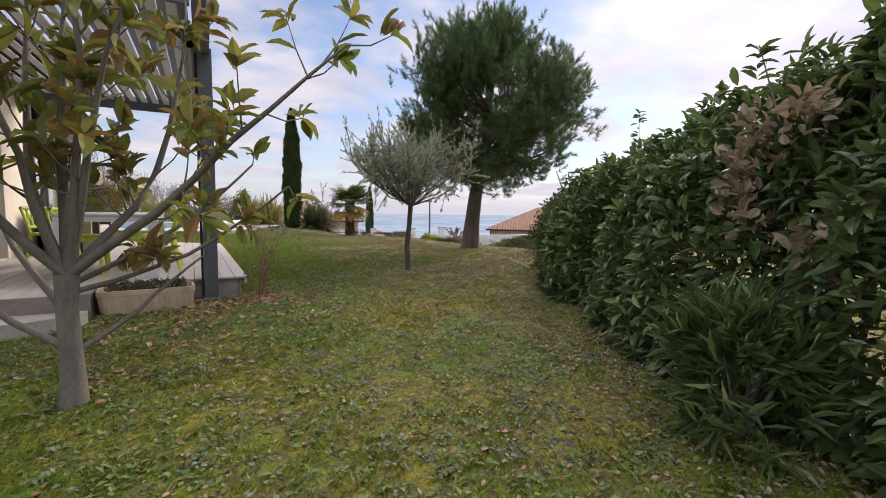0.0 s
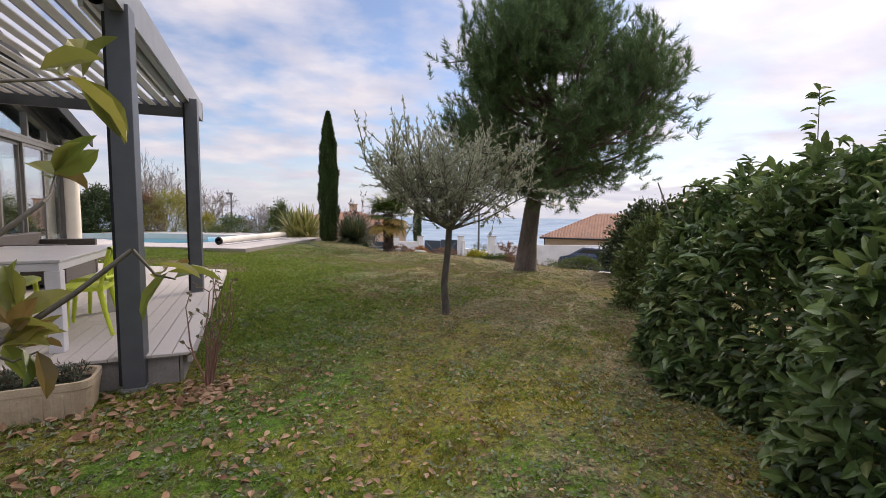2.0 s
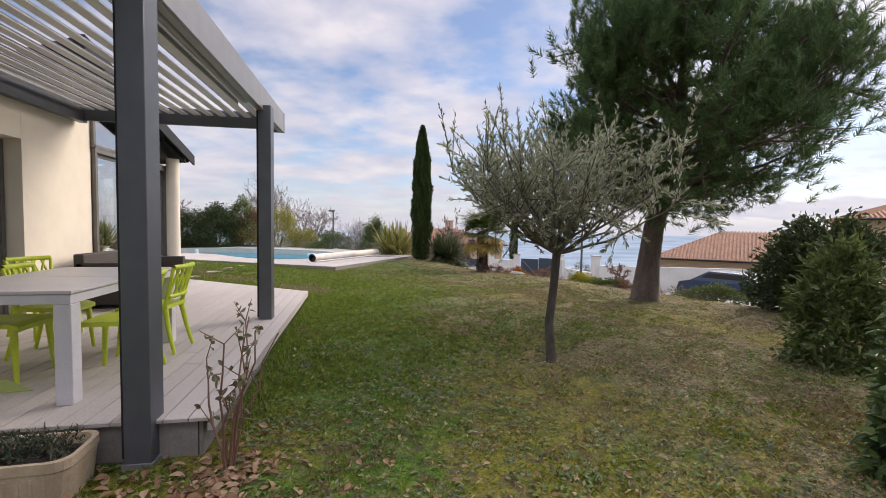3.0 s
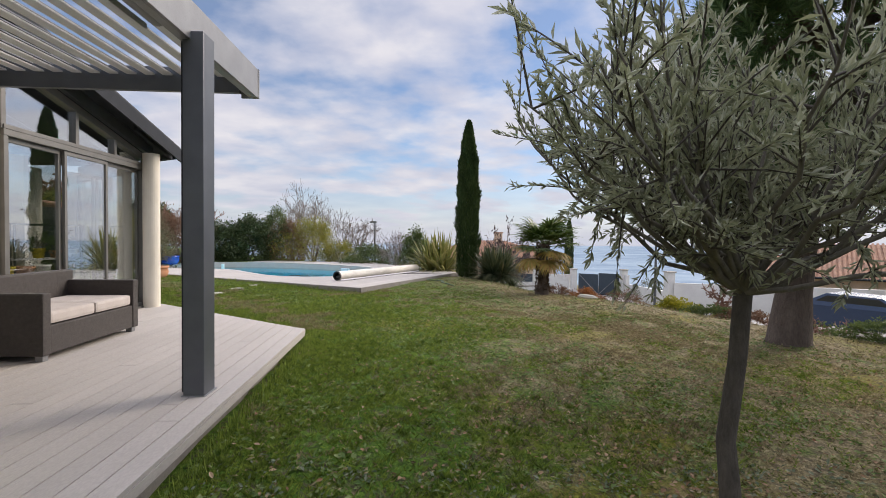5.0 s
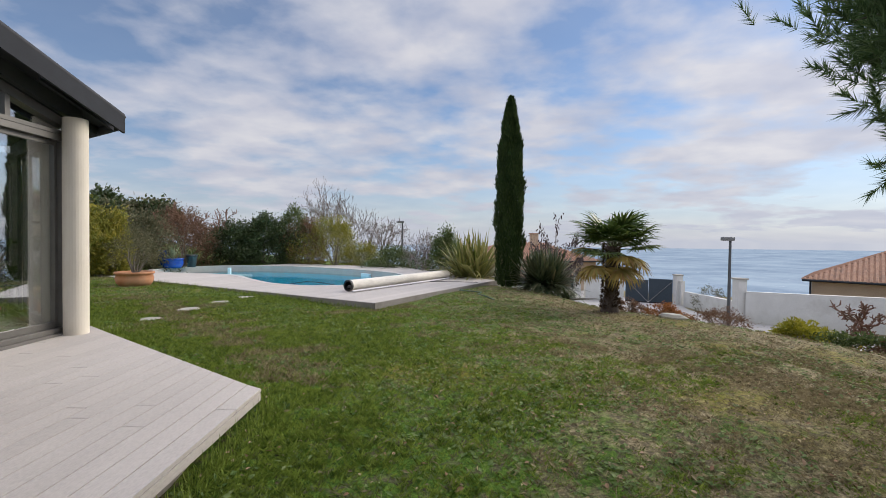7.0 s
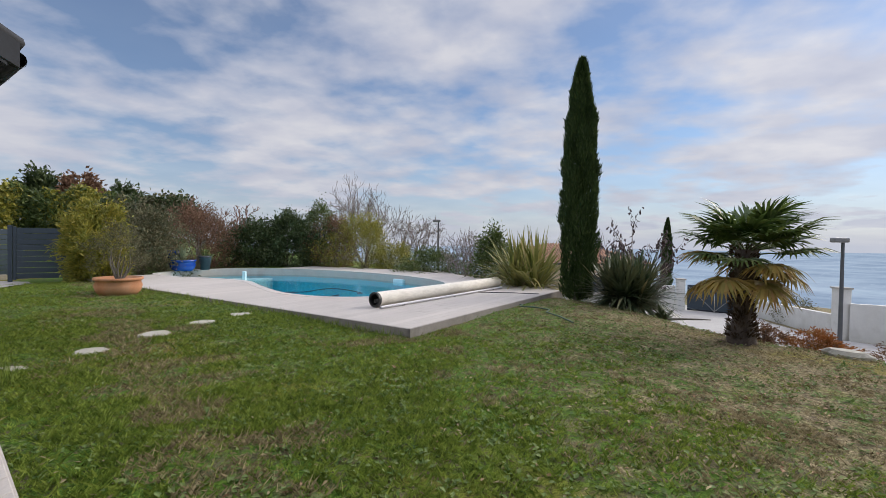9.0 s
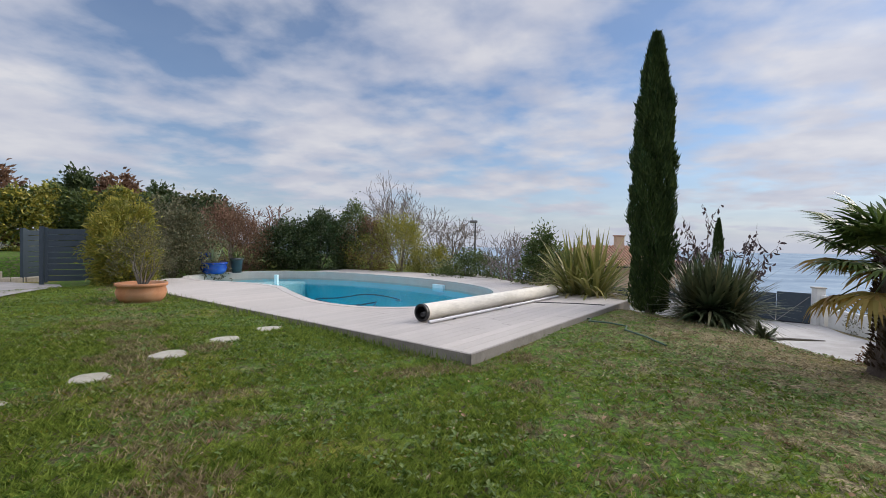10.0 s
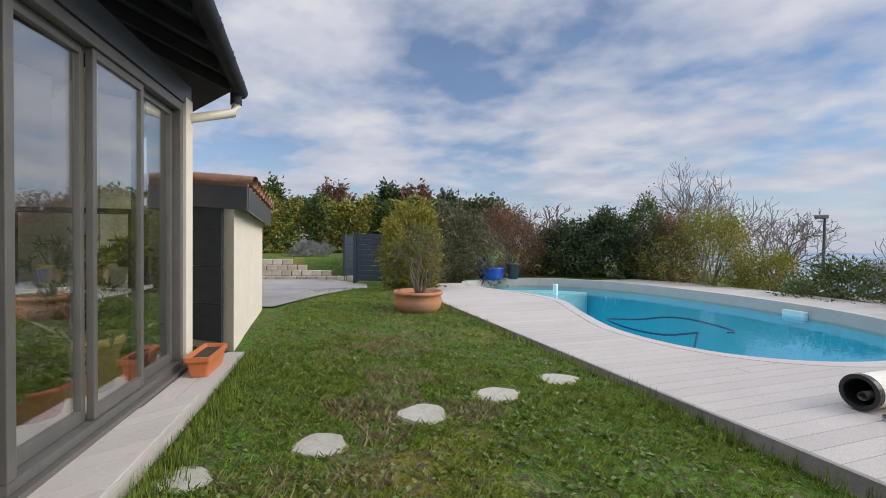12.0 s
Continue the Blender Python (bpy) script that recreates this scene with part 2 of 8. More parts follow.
def leaves(name, pos, way, face, length, width, mat, parent=None, label="", shape="diamond"):
    """Many small leaves in one mesh: base points, growing directions, facing directions, lengths and widths."""
    tv, tf = LEAF_SHAPES[shape]
    n = len(pos)
    d = unit(np.asarray(way, float))
    s = unit(np.cross(d, face))
    u = np.cross(s, d)
    L = np.broadcast_to(np.asarray(length, float), (n,))
    W = np.broadcast_to(np.asarray(width, float), (n,))
    v = (np.asarray(pos)[:, None] + s[:, None] * (tv[None, :, 0:1] * W[:, None, None]) + d[:, None] * (tv[None, :, 1:2] * L[:, None, None])
         + u[:, None] * (tv[None, :, 2:3] * L[:, None, None]))
    f = tf[None] + (np.arange(n) * len(tv))[:, None, None]
    return link_mesh(name, v.reshape(-1, 3), f.reshape(-1, 3), mat, parent, label)


def rng_dirs(rng, n):
    return unit(rng.normal(size=(n, 3)))


def grow(rng, start, way, length, radius, depth, split=(2, 4), spread=0.7, up=0.15, bend=0.25, shrink=0.68, tips=None, paths=None):
    """A branching limb: fills paths with (points, radii) and tips with (point, direction, depth)."""
    paths = [] if paths is None else paths
    tips = [] if tips is None else tips
    k = 5
    p, d = np.array(start, float), unit(np.array(way, float))
    pts, dirs = [p.copy()], [d.copy()]
    for _ in range(k):
        d = unit(d + rng.normal(size=3) * bend * 0.5 + np.array([0, 0, up * 0.3]))
        p = p + d * length / k
        pts.append(p.copy())
        dirs.append(d.copy())
    paths.append((np.array(pts), np.linspace(radius, radius * (0.62 if depth else 0.3), k + 1)))
    if depth == 0:
        for i in range(1, k + 1):
            tips.append((pts[i], dirs[i]))
        return paths, tips
    for c in range(rng.integers(split[0], split[1] + 1)):
        i = k if c == 0 else int(rng.integers(2, k + 1))
        nd = unit(dirs[i] + rng.normal(size=3) * spread + np.array([0, 0, up]))
        grow(rng, pts[i], nd, length * shrink * rng.uniform(0.75, 1.15), radius * 0.6, depth - 1, split, spread, up, bend, shrink, tips, paths)
    return paths, tips


def sm(a, b, x):
    t = np.clip((x - a) / (b - a), 0, 1)
    return t * t * (3 - 2 * t)

# ---- palette ----
M_RENDER = surface("wall_render", (0.66, 0.60, 0.50), (0.74, 0.68, 0.58), 3, 0.9, 0, 180, 0.5, 0.004)
M_STEEL = surface("grey_powder_coat", (0.085, 0.092, 0.105), (0.115, 0.122, 0.135), 5, 0.42, 0.3, 200, 0.06, 0.001)
M_STEEL_LIGHT = surface("pale_grey_aluminium", (0.20, 0.20, 0.205), (0.26, 0.26, 0.265), 5, 0.4, 0.3, 200, 0.05, 0.001)
M_LOUVRE = surface("louvre_paint", (0.56, 0.57, 0.59), (0.64, 0.65, 0.67), 5, 0.45, 0.1, 160, 0.05, 0.001)
M_FRAME = surface("window_aluminium", (0.145, 0.138, 0.128), (0.185, 0.178, 0.165), 7, 0.4, 0.4, 200, 0.05, 0.001)
M_DARK = surface("anthracite_paint", (0.016, 0.018, 0.023), (0.026, 0.029, 0.036), 5, 0.9, 0.0, 120, 0.1, 0.001)
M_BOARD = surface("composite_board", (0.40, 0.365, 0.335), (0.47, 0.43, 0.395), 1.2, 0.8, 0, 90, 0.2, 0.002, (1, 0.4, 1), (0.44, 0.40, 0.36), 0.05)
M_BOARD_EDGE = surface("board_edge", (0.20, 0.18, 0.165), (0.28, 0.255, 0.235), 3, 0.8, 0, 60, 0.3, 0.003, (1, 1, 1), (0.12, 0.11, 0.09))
M_CONCRETE = surface("weathered_concrete", (0.36, 0.34, 0.30), (0.48, 0.45, 0.40), 3, 0.9, 0, 60, 0.5, 0.006, (1, 1, 1), (0.24, 0.22, 0.18))
M_TILE = surface("clay_roof_tile", (0.30, 0.155, 0.095), (0.45, 0.27, 0.18), 4, 0.85, 0, 50, 0.4, 0.006, (1, 1, 1), (0.20, 0.14, 0.11), 0.25)
M_TILE_DARK = surface("slate_grey_tile", (0.014, 0.015, 0.018), (0.024, 0.025, 0.029), 4, 0.8, 0, 50, 0.4, 0.006)


def glass_mat(name, tint, ior, rough=0.0):
    """Clear pane; ior: share mirrored when seen head-on, rising to the edge-on view."""
    m, t, p = mat_nodes(name)
    gl = t.nodes.new("ShaderNodeBsdfGlossy")
    gl.inputs["Roughness"].default_value = rough
    gl.inputs["Color"].default_value = (0.95, 0.97, 1.0, 1)
    tr = t.nodes.new("ShaderNodeBsdfTransparent")
    tr.inputs[0].default_value = col(tint)
    lw = t.nodes.new("ShaderNodeLayerWeight")
    lw.inputs[0].default_value = 0.5
    pw = t.nodes.new("ShaderNodeMath")
    pw.operation, pw.inputs[1].default_value = "POWER", 4.0
    t.links.new(lw.outputs["Facing"], pw.inputs[0])
    fr = t.nodes.new("ShaderNodeMath")
    fr.operation, fr.inputs[1].default_value, fr.inputs[2].default_value = "MULTIPLY_ADD", 0.9 - ior, ior
    t.links.new(pw.outputs[0], fr.inputs[0])
    mx = t.nodes.new("ShaderNodeMixShader")
    t.links.new(fr.outputs[0], mx.inputs[0])
    t.links.new(tr.outputs[0], mx.inputs[1])
    t.links.new(gl.outputs[0], mx.inputs[2])
    t.links.new(mx.outputs[0], t.nodes["Material Output"].inputs[0])
    return m


M_GLASS = glass_mat("window_glass", (0.90, 0.93, 0.91), 0.36)
M_GLASS_CLEAR = glass_mat("clear_window_glass", (0.95, 0.97, 0.955), 0.24)

# ---- ground: one sheet from the lawn to the horizon ----
LAWN_SPOTS = [(0, 0, 0), (0, -5, -0.1), (-3, 1, 0.0), (2, 3, 0.03), (4.5, 4, 0.0), (6.5, 7, 0.0), (0.8, 6, 0.17), (3.6, 7.9, 0.09), (1.2, 9.5, 0.24),
              (1, 11.6, 0.29), (2.2, 13.5, 0.36), (-1, 14.4, 0.33), (-2.6, 14.6, 0.31), (-1.9, 16.6, 0.42), (0.9, 15.9, 0.36), (-4.5, 17.5, 0.43),
              (-7, 19, 0.46), (3, 18, 0.40), (3.8, 20, 0.40), (5.4, 17, 0.20), (5, 13.5, 0.22), (7.7, 12, 0.07), (9, 10.5, -0.02), (-12, 20, 0.26), (-10.7, 22, 0.22), (-15, 22, 0.2), (-4, 26, 0.46)]


def ground_z(x, y):
    x, y = np.asarray(x, float), np.asarray(y, float)
    num, den = np.zeros_like(x), np.zeros_like(x) + 1e-12
    for a, b, c in LAWN_SPOTS:
        w = 1 / ((x - a) ** 2 + (y - b) ** 2 + 1.2) ** 2
        num, den = num + w * c, den + w
    z = num / den
    d = (x - 5.9) * 0.8 + (y - 17) * 0.6          # metres past the crest of the bank
    road = -1.75 - 0.05 * (np.clip(y, 0, 60) - 22)
    z = z + (road - z) * sm(-0.4, 4.6, d)
    far = np.maximum(d - 34, 0)
    z = z - 0.17 * np.minimum(far, 360)
    # the bank behind the drive, west of the house
    z = z + 0.7 * sm(15.2, 16.2, (y - 13.4) * 0.62 - (x + 0.1) * 0.78) * sm(-2, -8, d)
    return z


def axis(lo, hi, step, reach):
    core = list(np.arange(lo, hi + 1e-6, step))
    out, s = [], step
    p = hi
    while p < reach:
        s *= 1.22
        p += s
        out.append(p)
    neg, s, p = [], step, lo
    while p > -reach:
        s *= 1.22
        p -= s
        neg.append(p)
    return np.array(neg[::-1] + core + out)


def lawn_material():
    m, t, p = mat_nodes("lawn_soil")
    big = add_noise(t, 0.45, 5, 0.6, (1, 1, 1), "World")
    mid = add_noise(t, 3.2, 6, 0.65, (1, 1, 1), "World")
    small = add_noise(t, 70, 6, 0.75, (1, 1, 1), "World")
    tuft = add_noise(t, 22, 5, 0.7, (1, 1, 1), "World")
    half = t.nodes.new("ShaderNodeMath")
    half.operation, half.inputs[1].default_value = "MULTIPLY_ADD", 0.55
    low = t.nodes.new("ShaderNodeMath")
    low.operation, low.inputs[1].default_value = "MULTIPLY", 0.45
    t.links.new(tuft, low.inputs[0])
    t.links.new(small, half.inputs[0])
    t.links.new(low.outputs[0], half.inputs[2])
    fine = half.outputs[0]
    # darkest stops: bare soil and the shade between blades put into the colour
    green = add_ramp(t, fine, [(0.36, (0.010, 0.018, 0.003)), (0.48, (0.045, 0.095, 0.010)), (0.62, (0.15, 0.24, 0.035))])
    straw = add_ramp(t, fine, [(0.36, (0.035, 0.028, 0.015)), (0.48, (0.155, 0.125, 0.065)), (0.62, (0.42, 0.35, 0.21))])
    moss = add_ramp(t, fine, [(0.36, (0.040, 0.040, 0.008)), (0.62, (0.28, 0.24, 0.040))])
    # drier towards the crest of the bank
    geo = t.nodes.new("ShaderNodeNewGeometry")
    sep = t.nodes.new("ShaderNodeSeparateXYZ")
    t.links.new(geo.outputs["Position"], sep.inputs[0])
    dry = t.nodes.new("ShaderNodeMapRange")
    for k, v in (("From Min", 1.2), ("From Max", 5.0), ("To Min", -0.14), ("To Max", 0.15)):
        dry.inputs[k].default_value = v
    t.links.new(sep.outputs[0], dry.inputs["Value"])
    add = t.nodes.new("ShaderNodeMath")
    t.links.new(mid, add.inputs[0])
    t.links.new(dry.outputs[0], add.inputs[1])
    c = add_mix(t, add_ramp(t, add.outputs[0], [(0.46, (0, 0, 0)), (0.62, (1, 1, 1))]), green, straw)
    # moss and bare earth in the older lawn beside the hedge
    old = t.nodes.new("ShaderNodeMapRange")
    for k, v in (("From Min", 5.0), ("From Max", 10.0), ("To Min", 0.11), ("To Max", 0.0)):
        old.inputs[k].default_value = v
    t.links.new(sep.outputs[1], old.inputs["Value"])
    add2 = t.nodes.new("ShaderNodeMath")
    t.links.new(big, add2.inputs[0])
    t.links.new(old.outputs[0], add2.inputs[1])
    c = add_mix(t, add_ramp(t, add2.outputs[0], [(0.54, (0, 0, 0)), (0.64, (0.85, 0.85, 0.85))]), c, moss)
    earth = add_ramp(t, fine, [(0.36, (0.030, 0.024, 0.015)), (0.62, (0.20, 0.16, 0.105))])
    clump = add_noise(t, 11, 4, 0.6, (1, 1, 1), "World")
    c = add_mix(t, add_ramp(t, clump, [(0.38, (0.75, 0.75, 0.75)), (0.50, (0, 0, 0))]), c, earth)
    t.links.new(c, p.inputs["Base Color"])
    p.inputs["Roughness"].default_value = 0.95
    p.inputs["Specular IOR Level"].default_value = 0.15
    add_bump(t, p, fine, 0.9, 0.02)
    return m


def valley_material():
    """Fields, hamlets and woods of the far plain, with distance haze painted in as blue."""
    m, t, p = mat_nodes("hazed_far_plain")
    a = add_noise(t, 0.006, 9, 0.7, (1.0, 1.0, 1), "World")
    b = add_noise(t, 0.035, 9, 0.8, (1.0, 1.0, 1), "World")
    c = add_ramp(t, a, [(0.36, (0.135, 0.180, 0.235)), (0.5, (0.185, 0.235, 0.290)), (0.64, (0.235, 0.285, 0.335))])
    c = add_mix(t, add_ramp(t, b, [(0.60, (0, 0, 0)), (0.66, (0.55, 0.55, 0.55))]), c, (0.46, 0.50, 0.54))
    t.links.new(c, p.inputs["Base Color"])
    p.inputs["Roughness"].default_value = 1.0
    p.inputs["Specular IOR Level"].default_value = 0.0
    # faint emission lifts the plain like bright haze; nothing there gives light
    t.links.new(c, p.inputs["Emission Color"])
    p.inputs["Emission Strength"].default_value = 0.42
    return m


def u_of(x, y):
    return (x - 0.87) * -0.866 + (y - 15.98) * 0.5


def v_of(x, y):
    return (x - 0.87) * 0.5 + (y - 15.98) * 0.866


def build_ground():
    xs, ys = axis(-14, 16, 0.25, 4200), axis(-5, 32, 0.25, 4200)
    X, Y = np.meshgrid(xs, ys, indexing="ij")
    Z = ground_z(X, Y)
    rng = np.random.default_rng(3)
    near = (np.abs(X) < 20) & (Y > -8) & (Y < 36)
    Z = Z + near * rng.normal(size=Z.shape) * 0.008
    # the ground stays under the pool basin
    c = Vector((-3.2, 22.6))
    q = [c + (p - c) * 1.03 for p in POOL]
    inside = np.zeros(X.shape, bool)
    for p0, p1 in zip(q, q[1:] + q[:1]):
        with np.errstate(divide="ignore", invalid="ignore"):
            cut = ((p0.y > Y) != (p1.y > Y)) & (X < (p1.x - p0.x) * (Y - p0.y) / (p1.y - p0.y) + p0.x)
        inside ^= cut
    Z = np.where(inside, -1.5, Z)
    under = (u_of(X, Y) > 0.1) & (v_of(X, Y) > 0.1) & (u_of(X, Y) < 10) & (v_of(X, Y) < 9.5)
    Z = np.where(under, np.minimum(Z, 0.40), Z)
    n, k = X.shape
    i, j = np.meshgrid(np.arange(n - 1), np.arange(k - 1), indexing="ij")
    f = np.stack([i * k + j, (i + 1) * k + j, (i + 1) * k + j + 1, i * k + j + 1], -1).reshape(-1, 4)
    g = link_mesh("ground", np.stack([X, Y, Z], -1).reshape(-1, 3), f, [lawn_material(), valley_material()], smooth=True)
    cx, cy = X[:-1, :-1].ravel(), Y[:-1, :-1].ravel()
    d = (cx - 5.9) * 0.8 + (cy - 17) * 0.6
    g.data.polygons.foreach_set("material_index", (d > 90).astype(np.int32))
    return tagged(g, "patchy winter lawn with moss and straw, falling to a far hazy plain", "ground", kind="structure")


# ---- terrace deck of the house ----
DECK_Z, EDGE_X, BOARD = 0.43, 0.60, 0.145


def board_mesh(name, quad, z0, z1, gap=0.004):
    """A board over a four-cornered outline, its upper edges eased."""
    q = np.array(quad, float)
    c = q.mean(0)
    lo = q
    hi = c + (q - c) * (1 - 0.006 / np.maximum(np.linalg.norm(q - c, axis=1, keepdims=True), 0.02))
    v = np.concatenate([np.c_[lo, np.full(4, z0)], np.c_[lo, np.full(4, z1 - 0.004)], np.c_[hi, np.full(4, z1)]])
    f = [[8, 9, 10, 11]] + [[a + i, a + (i + 1) % 4, a + 4 + (i + 1) % 4, a + 4 + i] for a in (0, 4) for i in range(4)]
    return v, np.array(f)


def house_deck():
    deck = thing("terrace_deck", pose(0, 0, 0), "pale greige composite decking terrace in front of the house", "deck")
    rng = np.random.default_rng(11)
    far = lambda x: 11.62 + (0.55 - x) * 0.765 if x < 0.57 else 11.60
    x = EDGE_X
    while x > -3.6:
        a, b = x - BOARD + 0.007, x
        y, stop_a, stop_b = 5.50 if x < -0.88 else 6.10, far(a), far(b)
        cuts = [y]
        while cuts[-1] < min(stop_a, stop_b) - 2.2:
            cuts.append(cuts[-1] + (rng.uniform(1.1, 4.0) if len(cuts) == 1 else 3.6))
        cuts = [c for c in cuts if c < min(stop_a, stop_b) - 0.4]
        for i, c in enumerate(cuts):
            last = i == len(cuts) - 1
            ea, eb = (stop_a, stop_b) if last else (cuts[i + 1] - 0.006,) * 2
            v, f = board_mesh("board", [(a, c), (b, c), (b, eb), (a, ea)], DECK_Z - 0.024, DECK_Z)
            link_mesh("board", v, f, M_BOARD, deck)
        x -= BOARD
    # fascia and bearers along the free edges
    part("nosing", bm_prism([(EDGE_X - 0.03, 6.10), (EDGE_X + 0.004, 6.10), (EDGE_X + 0.004, 11.58), (EDGE_X - 0.03, 11.58)], 0.345, DECK_Z - 0.028), M_BOARD, deck, "pale board edge")
    part("nosing", bm_prism([(0.56, 11.585), (0.585, 11.61), (-2.45, 13.94), (-2.48, 13.90)], 0.345, DECK_Z - 0.028), M_BOARD, deck, "pale board edge")
    # set back below the nosing; the darker edge colour adds to the shadow there
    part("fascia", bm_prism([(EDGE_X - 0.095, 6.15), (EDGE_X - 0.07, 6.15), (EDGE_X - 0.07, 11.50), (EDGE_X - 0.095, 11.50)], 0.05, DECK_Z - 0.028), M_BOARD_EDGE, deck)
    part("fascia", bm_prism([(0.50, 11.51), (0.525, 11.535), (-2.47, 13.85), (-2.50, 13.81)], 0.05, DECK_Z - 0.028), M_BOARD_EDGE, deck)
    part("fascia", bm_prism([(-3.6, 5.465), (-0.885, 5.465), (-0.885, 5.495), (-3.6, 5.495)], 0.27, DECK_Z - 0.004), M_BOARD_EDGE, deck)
    # dark edge colour on the slab paints in the shade of the board gaps
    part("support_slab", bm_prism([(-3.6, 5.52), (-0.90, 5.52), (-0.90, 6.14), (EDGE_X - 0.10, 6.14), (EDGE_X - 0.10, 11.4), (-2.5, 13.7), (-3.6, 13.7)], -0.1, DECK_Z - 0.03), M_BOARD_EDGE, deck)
    return deck


house_deck()

# paved strip beside the terrace
pv_bm = bm_prism([(-6, 4.95), (-1.3, 5.08), (-0.98, 5.25), (-0.90, 5.46), (-6, 5.46)], -0.2, 0.27)
pv = part("pavement", bm_prism([(-0.895, 5.50), (0.0, 5.62), (0.08, 6.0), (-0.89, 6.09)], -0.2, 0.075, pv_bm), M_CONCRETE)
tagged(pv, "worn pale concrete path at the foot of the terrace", "path", kind="structure")


# ---- pergola ----
def pergola():
    pg = thing("pergola", Matrix.Translation((0.36, 10.47, 0)) @ pose(0, 0, 0, 0, 0, -1.4) @ Matrix.Translation((-0.36, -10.47, 0)), "dark grey aluminium pergola with louvred roof over the terrace", "pergola")
    x1, x0, y0, y1, zb, zt = 0.36, -2.45, 4.75, 10.47, 3.05, 3.34
    for x, y, zf in ((0.235, 6.12, 0.19), (0.30, 9.18, DECK_Z)):
        post = part("post", bm_box(x, x + 0.15, y - 0.09, y + 0.09, zf, zb + 0.06, 0.006), M_STEEL, pg)
        part("channel", bm_box(x - 0.03, x - 0.002, y - 0.05, y + 0.06, zf + 0.02, zb, 0.003), M_DARK, post, "black guide channel")
        part("foot_plate", bm_box(x - 0.012, x + 0.162, y - 0.102, y + 0.102, zf - 0.06, zf + 0.008, 0.003), M_STEEL_LIGHT, post)
    # outer beam: a fascia with lips
    bm = bm_box(x1 - 0.025, x1, y0, y1, zb, zt, 0.003)
    part("side_beam", bm, M_STEEL_LIGHT, pg, "lighter grey outer beam")
    part("upper_lip", bm_box(x1 - 0.16, x1 - 0.027, y0, y1, zt - 0.03, zt - 0.004, 0.002), M_STEEL_LIGHT, pg)
    part("lower_lip", bm_box(x1 - 0.09, x1 - 0.027, y0, y1, zb, zb + 0.02, 0.002), M_STEEL_LIGHT, pg)
    part("beam_cap", bm_box(x1 - 0.17, x1 + 0.006, y1 + 0.002, y1 + 0.03, zb - 0.004, zt + 0.004, 0.003), M_STEEL_LIGHT, pg)
    part("side_beam", bm_box(x0, x0 + 0.10, y0, y1, zb, zt, 0.004), M_STEEL, pg)
    for y in (y0, y1 - 0.06):
        part("end_beam", bm_box(x0 + 0.102, x1 - 0.165, y, y + 0.055, zb + 0.03, zt - 0.02, 0.004), M_STEEL, pg)
    # rolled screen under the outer beam
    v, f = tube_arrays([([(0.16, y, zb + 0.12) for y in (6.13, 7.2, 8.2, 9.04)], 0.062)], 14)
    link_mesh("rolled_screen", v, f, M_STEEL_LIGHT, pg, "rolled-up sun screen", True)
    part("screen_rail", bm_box(0.05, 0.085, 6.13, 9.04, zb + 0.03, zb + 0.075, 0.003), M_LOUVRE, pg)
    # blades
    k = 14
    span = (x1 - 0.20) - (x0 + 0.14)
    first, gutter = None, None
    for i in range(k):
        xx = x0 + 0.14 + span * (i + 0.5) / k
        if first is None:
            first = ob = part("louvre", bm_box(-0.088, 0.006, y0 + 0.07, y1 - 0.07, -0.022, -0.006, 0.004), M_LOUVRE, pg)
            # channel is dark grey to paint the shade in the gap between blades
            gutter = part("channel", bm_box(0.0, 0.094, y0 + 0.075, y1 - 0.075, 0.045, 0.056, 0.002), M_STEEL, first, "drain channel painted dark for the shade between blades")
        else:
            ob = new("louvre", first.data)
            ob.parent = pg
            new("channel", gutter.data).parent = ob
        ob.location = (xx, 0, zb + 0.20)
    return pg


pergola()

# ---- house ----
WX = -2.50                                   # face of the terrace front
FA, FB = Vector((-2.45, 13.41)), Vector((-4.50, 15.015))   # glazed front towards the pool
FD = (FB - FA).normalized()
FN = Vector((-FD.y, FD.x)) * -1               # outward
if FN.y < 0:
    FN = -FN
OUT = FN


def fp(s, o=0.0):
    """A point of the pool front: s metres along, o metres out."""
    q = FA + FD * s + OUT * o
    return (q.x, q.y)


def wall_poly(name, poly, z0, z1, label):
    return tagged(part(name, bm_prism(poly, z0, z1), M_RENDER), label, "wall", kind="structure")


